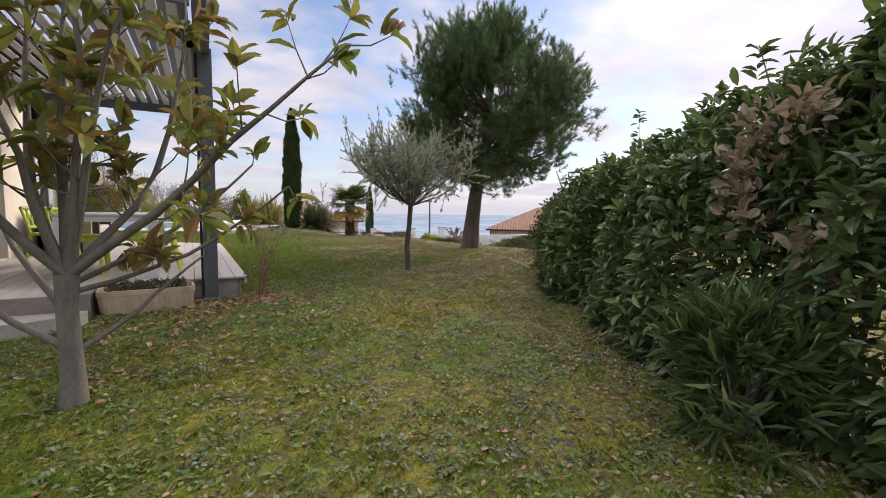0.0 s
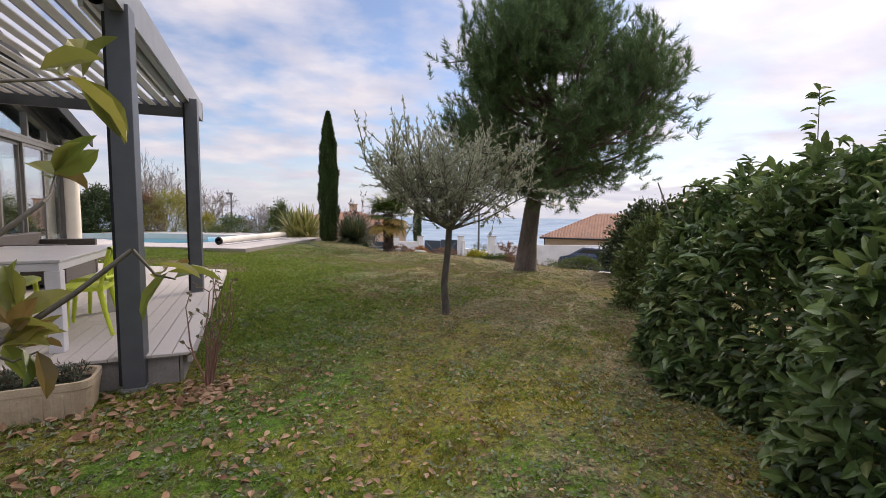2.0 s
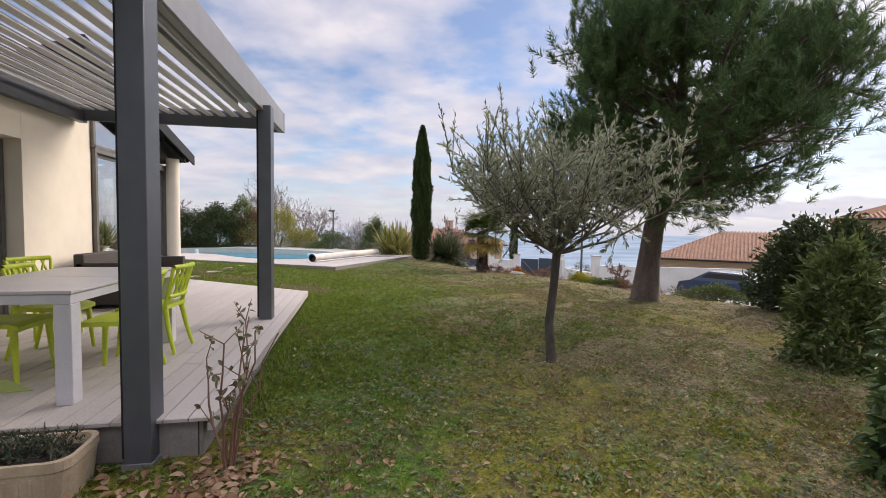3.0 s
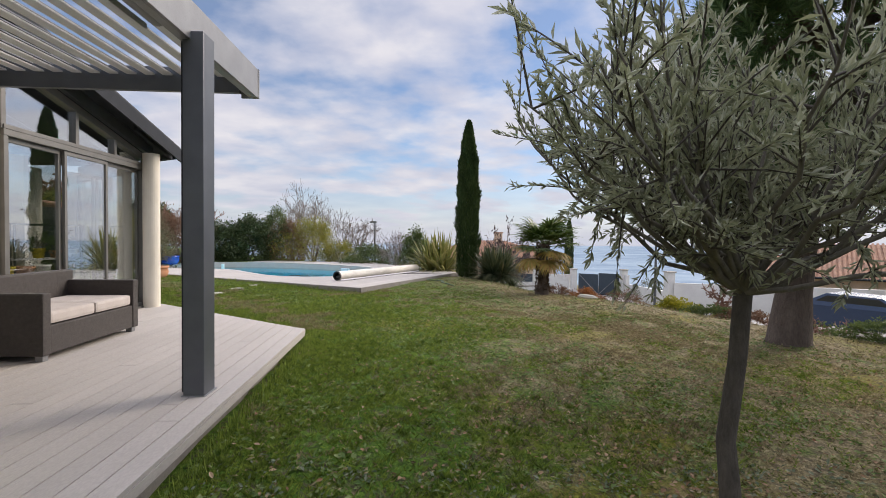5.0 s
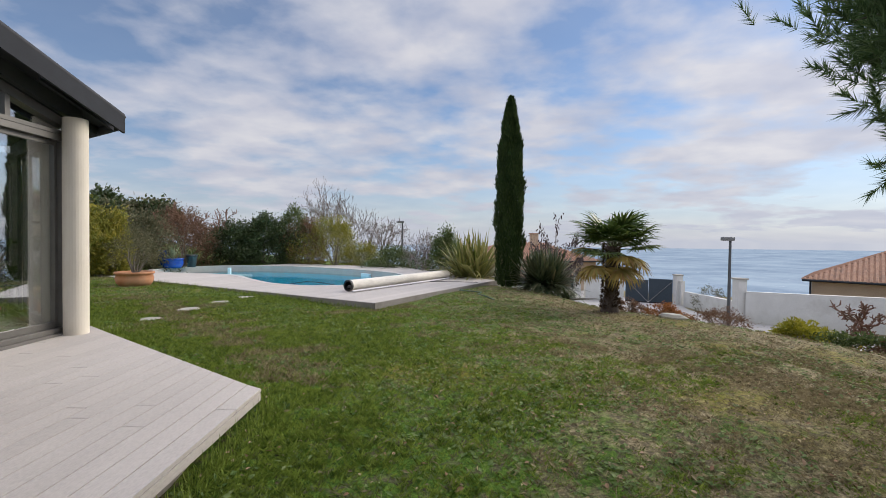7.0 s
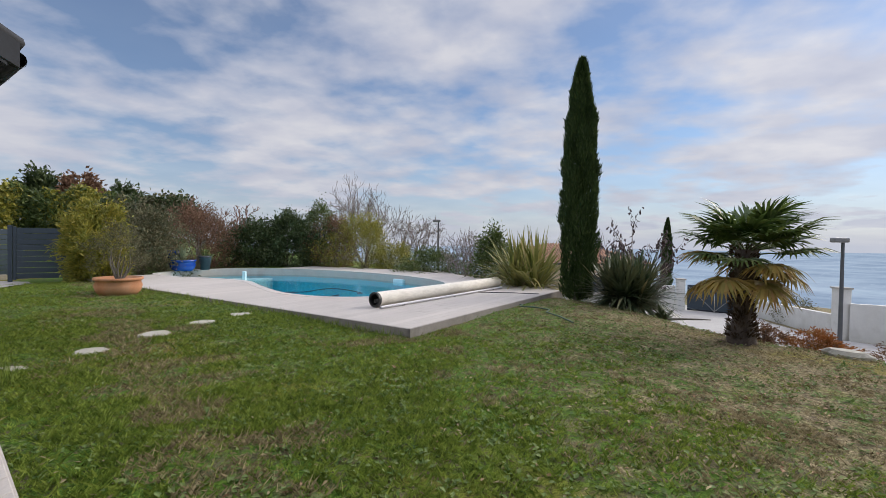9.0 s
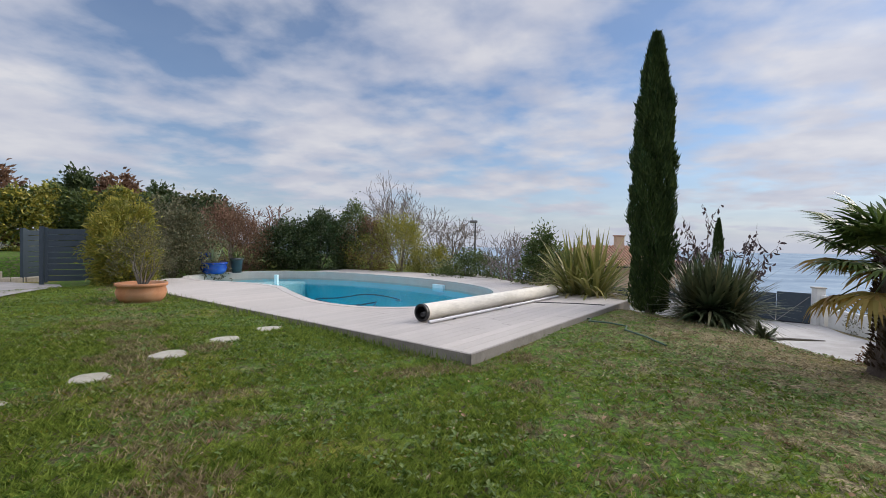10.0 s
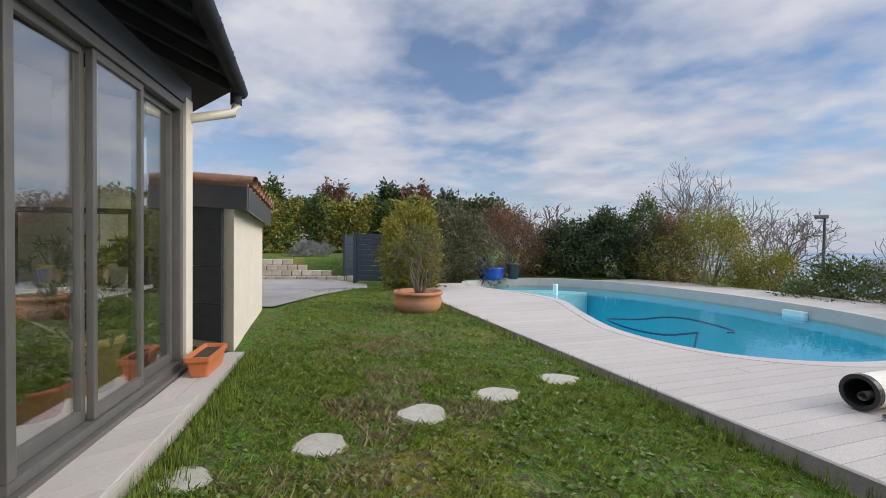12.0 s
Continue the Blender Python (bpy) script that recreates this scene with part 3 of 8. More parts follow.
def house():
    H = 3.0
    # terrace front, with a deep recess for a door
    wall_poly("wall_east", [(WX - 0.3, 9.45), (WX, 9.45), (WX, 10.88), (WX - 0.3, 10.88)], 0.3, 3.35, "cream rendered house wall on the terrace")
    wall_poly("wall_east_2", [(WX - 0.3, 4.0), (WX, 4.0), (WX, 7.4), (WX - 0.3, 7.4)], 0.3, 3.35, "cream rendered house wall on the terrace")
    wall_poly("wall_lintel", [(WX - 0.3, 7.402), (WX, 7.402), (WX, 9.448), (WX - 0.3, 9.448)], 2.62, 3.35, "cream rendered lintel over the recessed door")
    wall_poly("wall_south", [(-9.0, 3.7), (WX, 3.7), (WX, 3.998), (-9.0, 3.998)], 0.0, 3.35, "cream rendered end wall of the house")
    wall_poly("wall_west", [(-9.3, 3.7), (-9.002, 3.7), (-9.002, 14.8), (-9.3, 14.8)], 0.0, 3.35, "cream rendered rear wall of the house")
    wall_poly("wall_north", [(-9.0, 14.5), (-5.0, 14.5), (-5.0, 14.8), (-9.0, 14.8)], 0.0, 2.85, "cream rendered wall behind the annex")
    # rounded corner pier and end pier
    pier = bm_lathe([(0.0, 0.3), (0.125, 0.3), (0.125, 2.96), (0.0, 2.96)], 28, m=Matrix.Translation((-2.325, 13.50, 0)))
    tagged(part("column", pier, M_RENDER, smooth=False), "cream rendered round corner pier", "column", kind="structure")
    wall_poly("wall_pier", [fp(2.46, 0.06), fp(2.62, 0.06), fp(2.62, -0.25), fp(2.46, -0.25)], 0.3, 2.80, "cream rendered pier at the end of the glazing")
    fl = part("floor", bm_prism([(-9.0, 4.0), (WX - 0.005, 4.0), (WX - 0.005, 13.5), fp(2.5, -0.05), (-9.0, 14.5)], 0.2, 0.44), surface("floor_tile", (0.58, 0.55, 0.50), (0.66, 0.63, 0.58), 3, 0.5))
    tagged(fl, "pale tiled floor inside the house", "floor", kind="structure")
    ce = part("ceiling", bm_prism([(-9.0, 4.0), (WX - 0.31, 4.0), (WX - 0.31, 10.95), (-9.0, 10.95)], 2.85, 2.95), M_RENDER)
    tagged(ce, "plain cream ceiling inside the house", "ceiling", kind="structure")
    inner = part("wall_inner", bm_prism([(-8.9, 10.96), (WX - 0.31, 10.96), (WX - 0.31, 11.0), (-8.9, 11.06)], 0.44, 3.3), surface("inner_plaster", (0.70, 0.70, 0.66), (0.76, 0.76, 0.72), 3, 0.9))
    tagged(inner, "plain inner wall of the conservatory", "wall", kind="structure")
    inner = part("wall_inner_2", bm_prism([(-6.6, 11.1), (-6.5, 11.1), (-6.5, 14.4), (-6.6, 14.4)], 0.44, 3.6), M_RENDER)
    tagged(inner, "cream back wall of the conservatory", "wall", kind="structure")
    inner = part("wall_inner_3", bm_prism([(-6.495, 14.40), (-5.0, 14.40), (-5.0, 14.49), (-6.495, 14.49)], 0.44, 3.05), M_RENDER)
    tagged(inner, "cream side wall of the conservatory", "wall", kind="structure")


house()


def window_unit(name, origin, along, out, width, z0, z1, leaves_n, label, transom=None, glass=M_GLASS):
    """A glazed front with sliding leaves: frame, mullions and panes standing on a sill; transom: heights (at start, at end) of glazing above."""
    w = thing(name, Matrix.Translation((0, 0, 0)), label, "window", kind="structure")
    ax, nx = Vector((*along, 0)), Vector((*out, 0))
    m = Matrix(((ax.x, nx.x, 0, origin[0]), (ax.y, nx.y, 0, origin[1]), (0, 0, 1, 0), (0, 0, 0, 1)))
    b = lambda s0, s1, o0, o1, a, c, bev=0.004: bm_box(s0, s1, o0, o1, a, c, bev, m=m)
    part("sill", b(0, width, -0.06, 0.10, z0 - 0.035, z0), M_FRAME, w)
    part("frame_bottom", b(0, width, -0.06, 0.06, z0 + 0.001, z0 + 0.055), M_FRAME, w)
    part("frame_top", b(0, width, -0.06, 0.06, z1 - 0.07, z1), M_FRAME, w)
    for s in (0, width - 0.06):
        part("frame_side", b(s, s + 0.06, -0.058, 0.058, z0 + 0.056, z1 - 0.071), M_FRAME, w)
    lw = (width - 0.12) / leaves_n
    for i in range(leaves_n):
        a, c, o = 0.06 + lw * i, 0.06 + lw * (i + 1), 0.020 if i % 2 else -0.025
        leaf = part("sash", b(a, a + 0.042, o - 0.02, o + 0.02, z0 + 0.057, z1 - 0.072), M_FRAME, w)
        part("stile", b(c - 0.042, c, o - 0.02, o + 0.02, z0 + 0.057, z1 - 0.072), M_FRAME, leaf)
        part("rail", b(a + 0.043, c - 0.043, o - 0.02, o + 0.02, z0 + 0.057, z0 + 0.13), M_FRAME, leaf)
        part("rail", b(a + 0.043, c - 0.043, o - 0.02, o + 0.02, z1 - 0.125, z1 - 0.072), M_FRAME, leaf)
        g = part("pane", b(a + 0.038, c - 0.038, o - 0.004, o + 0.004, z0 + 0.12, z1 - 0.12, 0), glass, leaf)
        g.visible_shadow = False
    if transom:
        h0, h1 = transom
        cuts = [0.0, 0.42, 0.72, 1.0]
        for i in range(3):
            s0, s1 = width * cuts[i], width * cuts[i + 1]
            t0, t1 = h0 + (h1 - h0) * cuts[i], h0 + (h1 - h0) * cuts[i + 1]
            bm = bmesh.new()
            for o in (-0.005, 0.005):
                bm.faces.new([bm.verts.new(m @ Vector(q)) for q in ((s0 + 0.04, o, z1 + 0.05), (s1 - 0.02, o, z1 + 0.05), (s1 - 0.02, o, max(t1 - 0.09, z1 + 0.06)), (s0 + 0.04, o, t0 - 0.09))])
            g = part("pane", bm, M_GLASS, w)
            g.visible_shadow = False
            part("mullion", b(s0 - 0.02, s0 + 0.04, -0.05, 0.05, z1 + 0.001, t0 - 0.02), M_FRAME, w)
            bm = bmesh.new()
            v = [bm.verts.new(m @ Vector(q)) for o in (-0.06, 0.06) for q in ((s0, o, t0 - 0.10), (s1, o, t1 - 0.10), (s1, o, t1), (s0, o, t0))]
            for q in ((0, 1, 2, 3), (7, 6, 5, 4), (0, 4, 5, 1), (1, 5, 6, 2), (2, 6, 7, 3), (3, 7, 4, 0)):
                bm.faces.new([v[k] for k in q])
            part("head", bm, M_FRAME, w)
        part("rail_between", b(0, width, -0.065, 0.065, z1 + 0.001, z1 + 0.05), M_FRAME, w)
    return w


window_unit("window_1", (WX, 10.90), (0, 1), (1, 0), 2.62, 0.46, 2.76, 3, "grey aluminium sliding glazed front with raked glazing above", (3.60, 2.95))
window_unit("window_2", fp(0.40, -0.02), FD, OUT, 2.05, 0.46, 2.74, 3, "grey aluminium sliding glazed front facing the pool", None, M_GLASS_CLEAR)
window_unit("window_3", (WX - 0.24, 7.42), (0, 1), (1, 0), 2.02, 0.46, 2.60, 2, "grey aluminium glazed door in a deep recess")



# ---- conservatory roof ----
G1, G2 = Vector((-2.07, 13.93, 3.10)), Vector((-4.50, 15.46, 3.07))
RAKE = Vector((0, -1, 0.245))


def slab(corners, thick, mat, name, parent, label=""):
    """A flat slab over four corners, thick downwards."""
    bm = bmesh.new()
    hi = [bm.verts.new(c) for c in corners]
    lo = [bm.verts.new(Vector(c) - Vector((0, 0, thick))) for c in corners]
    bm.faces.new(hi)
    bm.faces.new(lo[::-1])
    for i in range(4):
        bm.faces.new((hi[i], lo[i], lo[(i + 1) % 4], hi[(i + 1) % 4]))
    return part(name, bm, mat, parent, label)


def conservatory_roof():
    r = thing("roof", pose(0, 0, 0), "dark grey tiled roof with black boarded eaves and round gutter", "roof", kind="structure")
    up = lambda p, k: p + RAKE * k
    slab([up(G1, -0.02), up(G2, -0.02), up(G2, 4.0), up(G1, 4.0)], 0.035, M_DARK, "roof_deck", r)
    g2in = G2 + Vector((-4.3, 0.2, 0.0))
    slab([G2, g2in, g2in + RAKE * 4, up(G2, 4.0)], 0.05, M_DARK, "roof_deck", r)
    # bargeboard along the rake and its shadow board on the wall
    side = Vector((0.03, 0, 0))
    slab([G1 + side, G1 + Vector((0, 0, 0)), up(G1, 4.0), up(G1, 4.0) + side], 0.20, M_DARK, "bargeboard", r)
    a = Vector((WX + 0.02, 13.72, 3.12))
    slab([a + Vector((0.06, 0, 0)), a, a + RAKE * 3.0, a + RAKE * 3.0 + Vector((0.06, 0, 0))], 0.17, M_STEEL, "wall_board", r, "blue-grey board under the eaves")
    b0, b1 = fp(0.25, 0.05), fp(2.62, 0.05)
    slab([(*b0, 2.93), (*fp(0.25, 0.0), 2.93), (*fp(2.62, 0.0), 2.93), (*b1, 2.93)], 0.18, M_STEEL, "wall_board", r, "blue-grey board under the eaves")
    # rafters
    for i in range(6):
        q = G1.lerp(G2, (i + 0.5) / 6)
        p0, p1 = q - Vector((0, 0.02, 0.04)), q + RAKE * 1.1 - Vector((0, 0, 0.04))
        d = (G2 - G1).normalized() * 0.03
        slab([p0 - d, p0 + d, p1 + d, p1 - d], 0.10, M_DARK, "rafter", r)
    # tiles: rows of rounded covers along the rake, raised above the deck
    across = (G2 - G1)
    n = 14
    for i in range(n):
        q = G1 + across * ((i + 0.5) / n)
        pts = [q + RAKE * k + Vector((0, 0, 0.035 + 0.012 * (j % 2))) for j, k in enumerate(np.linspace(-0.04, 3.9, 14))]
        tubes("tile_row", [([tuple(p) for p in pts], [0.065 if j % 2 == 0 else 0.055 for j in range(14)])], M_TILE_DARK, r, sides=6)
    # gutter and downpipe
    off = Vector((0.025, 0.045, -0.055))
    e = across.normalized() * 0.06
    g = tubes("gutter", [([tuple(G1 + off + e * 4), tuple(G1.lerp(G2, 0.5) + off), tuple(G2 + off + e)], 0.065)], M_DARK, r, sides=12)
    for i in range(5):
        q = G1.lerp(G2, (i + 0.5) / 5) + off
        tubes("gutter_joint", [([tuple(q - e * 0.25), tuple(q + e * 0.25)], 0.071)], M_DARK, g, sides=12)
    M_PVC = plain("cream_pipe", (0.66, 0.62, 0.52), 0.45)
    s = G2 + off + Vector((0.02, -0.05, -0.06))
    w = Vector((*fp(2.60, 0.02), 2.62))
    dp = tubes("downpipe", [([tuple(s), tuple(s - Vector((0, 0, 0.10))), tuple(s - Vector((0.01, 0.02, 0.17))), tuple(w + Vector((0.03, 0.02, 0.03))), tuple(w)], 0.042)], M_PVC, r, "cream plastic downpipe", 12)
    tubes("pipe_socket", [([tuple(s + Vector((0, 0, 0.03))), tuple(s - Vector((0, 0, 0.09)))], 0.052)], M_DARK, dp, sides=12)


conservatory_roof()
mr = slab([(-9.6, 3.3, 3.42), (-2.62, 3.3, 3.42), (-2.62, 10.3, 3.42), (-9.6, 10.3, 3.42)], 0.06, M_DARK, "roof_2", None)
tagged(mr, "dark flat eaves of the main house roof", "roof", kind="structure")


# ---- annex beside the drive ----
M_SLATEBOARD = surface("slate_blue_board", (0.040, 0.048, 0.062), (0.060, 0.070, 0.086), 4, 0.7, 0, 60, 0.25, 0.003, (1, 1, 4))


def annex():
    C, E = Vector((-4.79, 15.59)), Vector((-6.90, 17.00))
    F = Vector((-8.2, 15.2))
    B = Vector((-5.65, 15.28))
    h = thing("annex", pose(0, 0, 0), "low cream rendered annex with dark boarding and clay tile roof", "annex", kind="structure")
    part("wall", bm_prism([tuple(C), tuple(E), tuple(F), tuple(B)], 0.2, 1.96), M_RENDER, h)
    d = (B - C).normalized()
    nrm = Vector((-d.y, d.x))
    if nrm.x < 0:
        nrm = -nrm
    p0, p1 = C + d * 0.14, B
    for i in range(4):
        za = 0.48 + 0.40 * i
        q = [p0 + nrm * 0.002, p1 + nrm * 0.002, p1 + nrm * 0.03, p0 + nrm * 0.03]
        part("board", bm_prism([tuple(v) for v in q], za, za + 0.394), M_SLATEBOARD, h, "dark blue-grey board")
    # fascias and roof
    o = Vector((0.10, 0.02))
    top = [Vector((*(C + Vector((0.13, 0.08))), 2.15)), Vector((*(E + Vector((-0.05, 0.16))), 2.05)), Vector((*F, 2.25)), Vector((*(B + Vector((0.16, -0.1))), 2.22))]
    slab(top, 0.04, M_TILE, "roof_deck", h)
    for a, b in ((0, 1), (3, 0)):
        u = (top[b] - top[a]).normalized()
        k = Vector((-u.y, u.x, 0)) * (0.012)
        slab([top[a] + k - Vector((0, 0, 0.042)), top[a] - k - Vector((0, 0, 0.042)), top[b] - k - Vector((0, 0, 0.042)), top[b] + k - Vector((0, 0, 0.042))], 0.24, M_STEEL, "fascia", h)
    for i in range(9):
        q0 = top[0].lerp(top[1], (i + 0.5) / 9) + Vector((0.05, 0.04, 0.03))
        q1 = top[3].lerp(top[2], (i + 0.5) / 9) + Vector((0, 0, 0.03))
        tubes("tile", [([tuple(q0), tuple(q0.lerp(q1, 0.35) + Vector((0, 0, 0.01))), tuple(q0.lerp(q1, 0.36)), tuple(q0.lerp(q1, 0.7) + Vector((0, 0, 0.01))), tuple(q1)], [0.065, 0.058, 0.068, 0.058, 0.062])], M_TILE, h, sides=8)


annex()

# step strip in front of the pool-side glazing
stp = thing("step_deck", pose(0, 0, 0), "narrow pale composite step under the glazed front", "deck")
for i in range(2):
    a, b = 0.085 + i * 0.165, 0.085 + (i + 1) * 0.165 - 0.006
    v, f = board_mesh("board", [fp(-0.22, a), fp(-0.22, b), fp(3.05 if i else 2.9, b), fp(3.05 if i else 2.9, a)], 0.40, 0.424)
    link_mesh("board", v, f, M_BOARD, stp)
part("kerb", bm_prism([fp(-0.3, 0.0), fp(-0.3, 0.40), fp(3.12, 0.41), fp(3.12, 0.0)], 0.1, 0.398), M_CONCRETE, stp, "rough pale concrete edge")


# ---- swimming pool ----
PO = Vector((0.87, 15.98))
PU, PV = Vector((-0.866, 0.5)), Vector((0.5, 0.866))
PZ, WATER = 0.48, 0.27


def smooth_loop(pts, n=8):
    """A closed Catmull-Rom curve through control points."""
    k, out = len(pts), []
    P = [Vector(p) for p in pts]
    for i in range(k):
        a, b, c, d = P[i - 1], P[i], P[(i + 1) % k], P[(i + 2) % k]
        for j in range(n):
            t = j / n
            out.append(0.5 * (2 * b + (c - a) * t + (2 * a - 5 * b + 4 * c - d) * t * t + (3 * b - a - 3 * c + d) * t ** 3))
    return out


POOL = smooth_loop([(-7.4, 23.1), (-6.4, 22.15), (-5.0, 21.85), (-3.9, 21.35), (-3.05, 20.3), (-2.0, 19.15), (-0.85, 18.75), (0.15, 19.25),
                    (0.85, 20.5), (0.95, 21.9), (0.1, 23.4), (-1.6, 24.75), (-3.7, 25.65), (-5.8, 25.75), (-7.1, 24.7)])
RIM = smooth_loop([(-7.55, 23.05), (-6.45, 22.0), (-5.05, 21.70), (-4.0, 21.2), (-3.17, 20.2), (-2.1, 19.02), (-0.83, 18.60), (0.27, 19.13),
                   (1.0, 20.45), (1.10, 21.95), (0.2, 23.52), (-1.52, 24.88), (-3.66, 25.81), (-5.85, 25.9), (-7.23, 24.78)])
DECK_OUT = [tuple(PO), (3.68, 20.85)] + [tuple(p) for p in smooth_loop(
    [(3.30, 21.35), (1.9, 23.9), (-0.6, 26.2), (-3.4, 27.3), (-6.3, 27.4), (-8.6, 26.2), (-9.4, 24.2), (-8.9, 22.2), (-7.9, 21.0)], 6)][:49]


def crossings(loop, u):
    """Heights v at which the line of constant u crosses a closed outline, in the pool's own axes."""
    q = [((Vector(p) - PO).dot(PU), (Vector(p) - PO).dot(PV)) for p in loop]
    out = []
    for (a, b), (c, d) in zip(q, q[1:] + q[:1]):
        if (a - u) * (c - u) < 0:
            out.append(b + (d - b) * (u - a) / (c - a))
    return sorted(out)


def uv(u, v):
    return tuple(PO + PU * u + PV * v)


def pool():
    deck = thing("pool_deck", pose(0, 0, 0), "pale greige composite deck round the swimming pool", "deck")
    rng = np.random.default_rng(5)
    w, u = 0.145, 0.0
    while u < 10.2:
        a, b = u + 0.001, u + w - 0.002
        oa, ob = crossings(DECK_OUT, a + 0.003), crossings(DECK_OUT, b)
        if len(oa) >= 2 and len(ob) >= 2:
            spans = [((oa[0], ob[0]), (oa[-1], ob[-1]))]
            pa, pb = crossings(RIM, a), crossings(RIM, b)
            if pa or pb:
                pa, pb = pa or pb, pb or pa
                spans = [((oa[0], ob[0]), (pa[0], pb[0])), ((pa[-1], pb[-1]), (oa[-1], ob[-1]))]
                if len(pa) == 4 and len(pb) == 4:
                    spans.insert(1, ((pa[1], pb[1]), (pa[2], pb[2])))
            for (s0, s1), (e0, e1) in spans:
                c0, c1 = s0, s1
                first = rng.uniform(1.0, 3.2)
                while True:
                    if min(e0, e1) - max(c0, c1) < first + 0.5:
                        n0, n1 = e0, e1
                    else:
                        n0 = n1 = max(c0, c1) + first
                    v, f = board_mesh("board", [uv(a, c0), uv(a, n0), uv(b, n1), uv(b, c1)][::-1], PZ - 0.024, PZ)
                    link_mesh("board", v, f, M_BOARD, deck)
                    if n0 == e0:
                        break
                    c0, c1, first = n0 + 0.005, n1 + 0.005, 3.4
        u += w
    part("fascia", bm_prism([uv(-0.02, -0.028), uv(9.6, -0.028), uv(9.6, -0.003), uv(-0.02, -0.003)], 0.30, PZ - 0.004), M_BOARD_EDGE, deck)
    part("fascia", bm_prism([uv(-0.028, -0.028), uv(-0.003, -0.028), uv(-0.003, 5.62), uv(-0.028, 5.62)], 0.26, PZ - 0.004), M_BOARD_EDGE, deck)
    part("edge_slab", bm_prism([uv(0.03, 0.03), uv(0.03, 5.5), uv(0.4, 5.6), uv(0.4, 0.4), uv(9.6, 0.4), uv(9.6, 0.03)], -0.2, PZ - 0.03), M_CONCRETE, deck)
    part("edge_slab", bm_prism([uv(0.1, 5.3), uv(0.1, 5.7), uv(3.3, 7.4), uv(7.0, 10.2), uv(7.2, 9.8), uv(3.4, 7.0)], -0.6, PZ - 0.03), M_CONCRETE, deck)

    pl = thing("swimming_pool", pose(0, 0, 0), "free-form swimming pool with turquoise water and pale rim", "pool", kind="structure")
    M_LINER = surface("pool_liner", (0.04, 0.52, 0.68), (0.08, 0.60, 0.74), 1.2, 0.5, 0, 20, 0.05, 0.002)
    M_RIM = surface("pool_rim", (0.43, 0.40, 0.365), (0.50, 0.465, 0.43), 3, 0.55, 0, 60, 0.1, 0.002)
    k = len(POOL)
    ring = lambda loop, z: [(p[0], p[1], z) for p in loop]
    loop_q = lambda a, b: np.array([[a * k + i, a * k + (i + 1) % k, b * k + (i + 1) % k, b * k + i] for i in range(k)])
    link_mesh("coping", ring(RIM, PZ - 0.05) + ring(RIM, PZ + 0.004) + ring(POOL, PZ + 0.004) + ring(POOL, WATER - 0.06), [loop_q(0, 1), loop_q(1, 2), loop_q(2, 3)], M_RIM, pl, "pale smooth rim")
    inner = [Vector((-3.2, 22.6)) + (p - Vector((-3.2, 22.6))) * 0.93 for p in POOL]
    verts = ring(POOL, WATER - 0.055) + ring(inner, -1.05) + [(-3.2, 22.6, -1.1)]
    tri_f = np.array([[k + i, k + (i + 1) % k, 2 * k] for i in range(k)])
    link_mesh("basin", verts, [loop_q(0, 1), tri_f], M_LINER, pl, "turquoise liner")
    # broad steps at the shallow end
    M_STEP = surface("pool_step", (0.56, 0.74, 0.79), (0.64, 0.80, 0.84), 2, 0.5, 0, 30, 0.05, 0.002)
    left = [tuple(inner[i]) for i in range(k) if inner[i].x < -5.1]
    c = Vector((-5.9, 23.7))
    left.sort(key=lambda q: math.atan2(q[1] - c.y, q[0] - c.x))
    part("step", bm_prism(left, -1.0, WATER - 0.10), M_STEP, pl, "white-blue shallow step")
    part("step_post", bm_box(-0.05, 0.05, -0.05, 0.05, -1.0, PZ + 0.06, 0.02, m=pose(-5.15, 23.6, 0, 0, 0, 4)), M_STEP, pl, "white upright at the end of the steps")
    # water
    m, t, p = mat_nodes("water")
    gl = t.nodes.new("ShaderNodeBsdfGlossy")
    gl.inputs["Roughness"].default_value = 0.02
    tr = t.nodes.new("ShaderNodeBsdfTransparent")
    tr.inputs[0].default_value = (0.66, 0.96, 0.98, 1)
    fr = t.nodes.new("ShaderNodeFresnel")
    fr.inputs[0].default_value = 1.30
    b = t.nodes.new("ShaderNodeBump")
    b.inputs["Strength"].default_value, b.inputs["Distance"].default_value = 0.05, 0.05
    t.links.new(add_noise(t, 5, 3, 0.5, (1, 1, 1), "World"), b.inputs["Height"])
    for q in (gl, fr):
        t.links.new(b.outputs[0], q.inputs["Normal"])
    mx = t.nodes.new("ShaderNodeMixShader")
    t.links.new(fr.outputs[0], mx.inputs[0])
    t.links.new(tr.outputs[0], mx.inputs[1])
    t.links.new(gl.outputs[0], mx.inputs[2])
    t.links.new(mx.outputs[0], t.nodes["Material Output"].inputs[0])
    wv = ring(POOL, WATER) + [(-3.2, 22.6, WATER)]
    w = link_mesh("water", wv, np.array([[i, (i + 1) % k, k] for i in range(k)]), m)
    w.visible_shadow = False
    tagged(w, "clear turquoise pool water", "water", kind="structure")
    # skimmer in the far wall
    part("skimmer", bm_box(-0.22, 0.22, -0.06, 0.03, WATER - 0.06, WATER + 0.10, 0.02, m=pose(-0.55, 23.92, 0, 0, 0, 141)), M_STEP, pl, "white skimmer frame")
    return pl


pool()

build_ground()


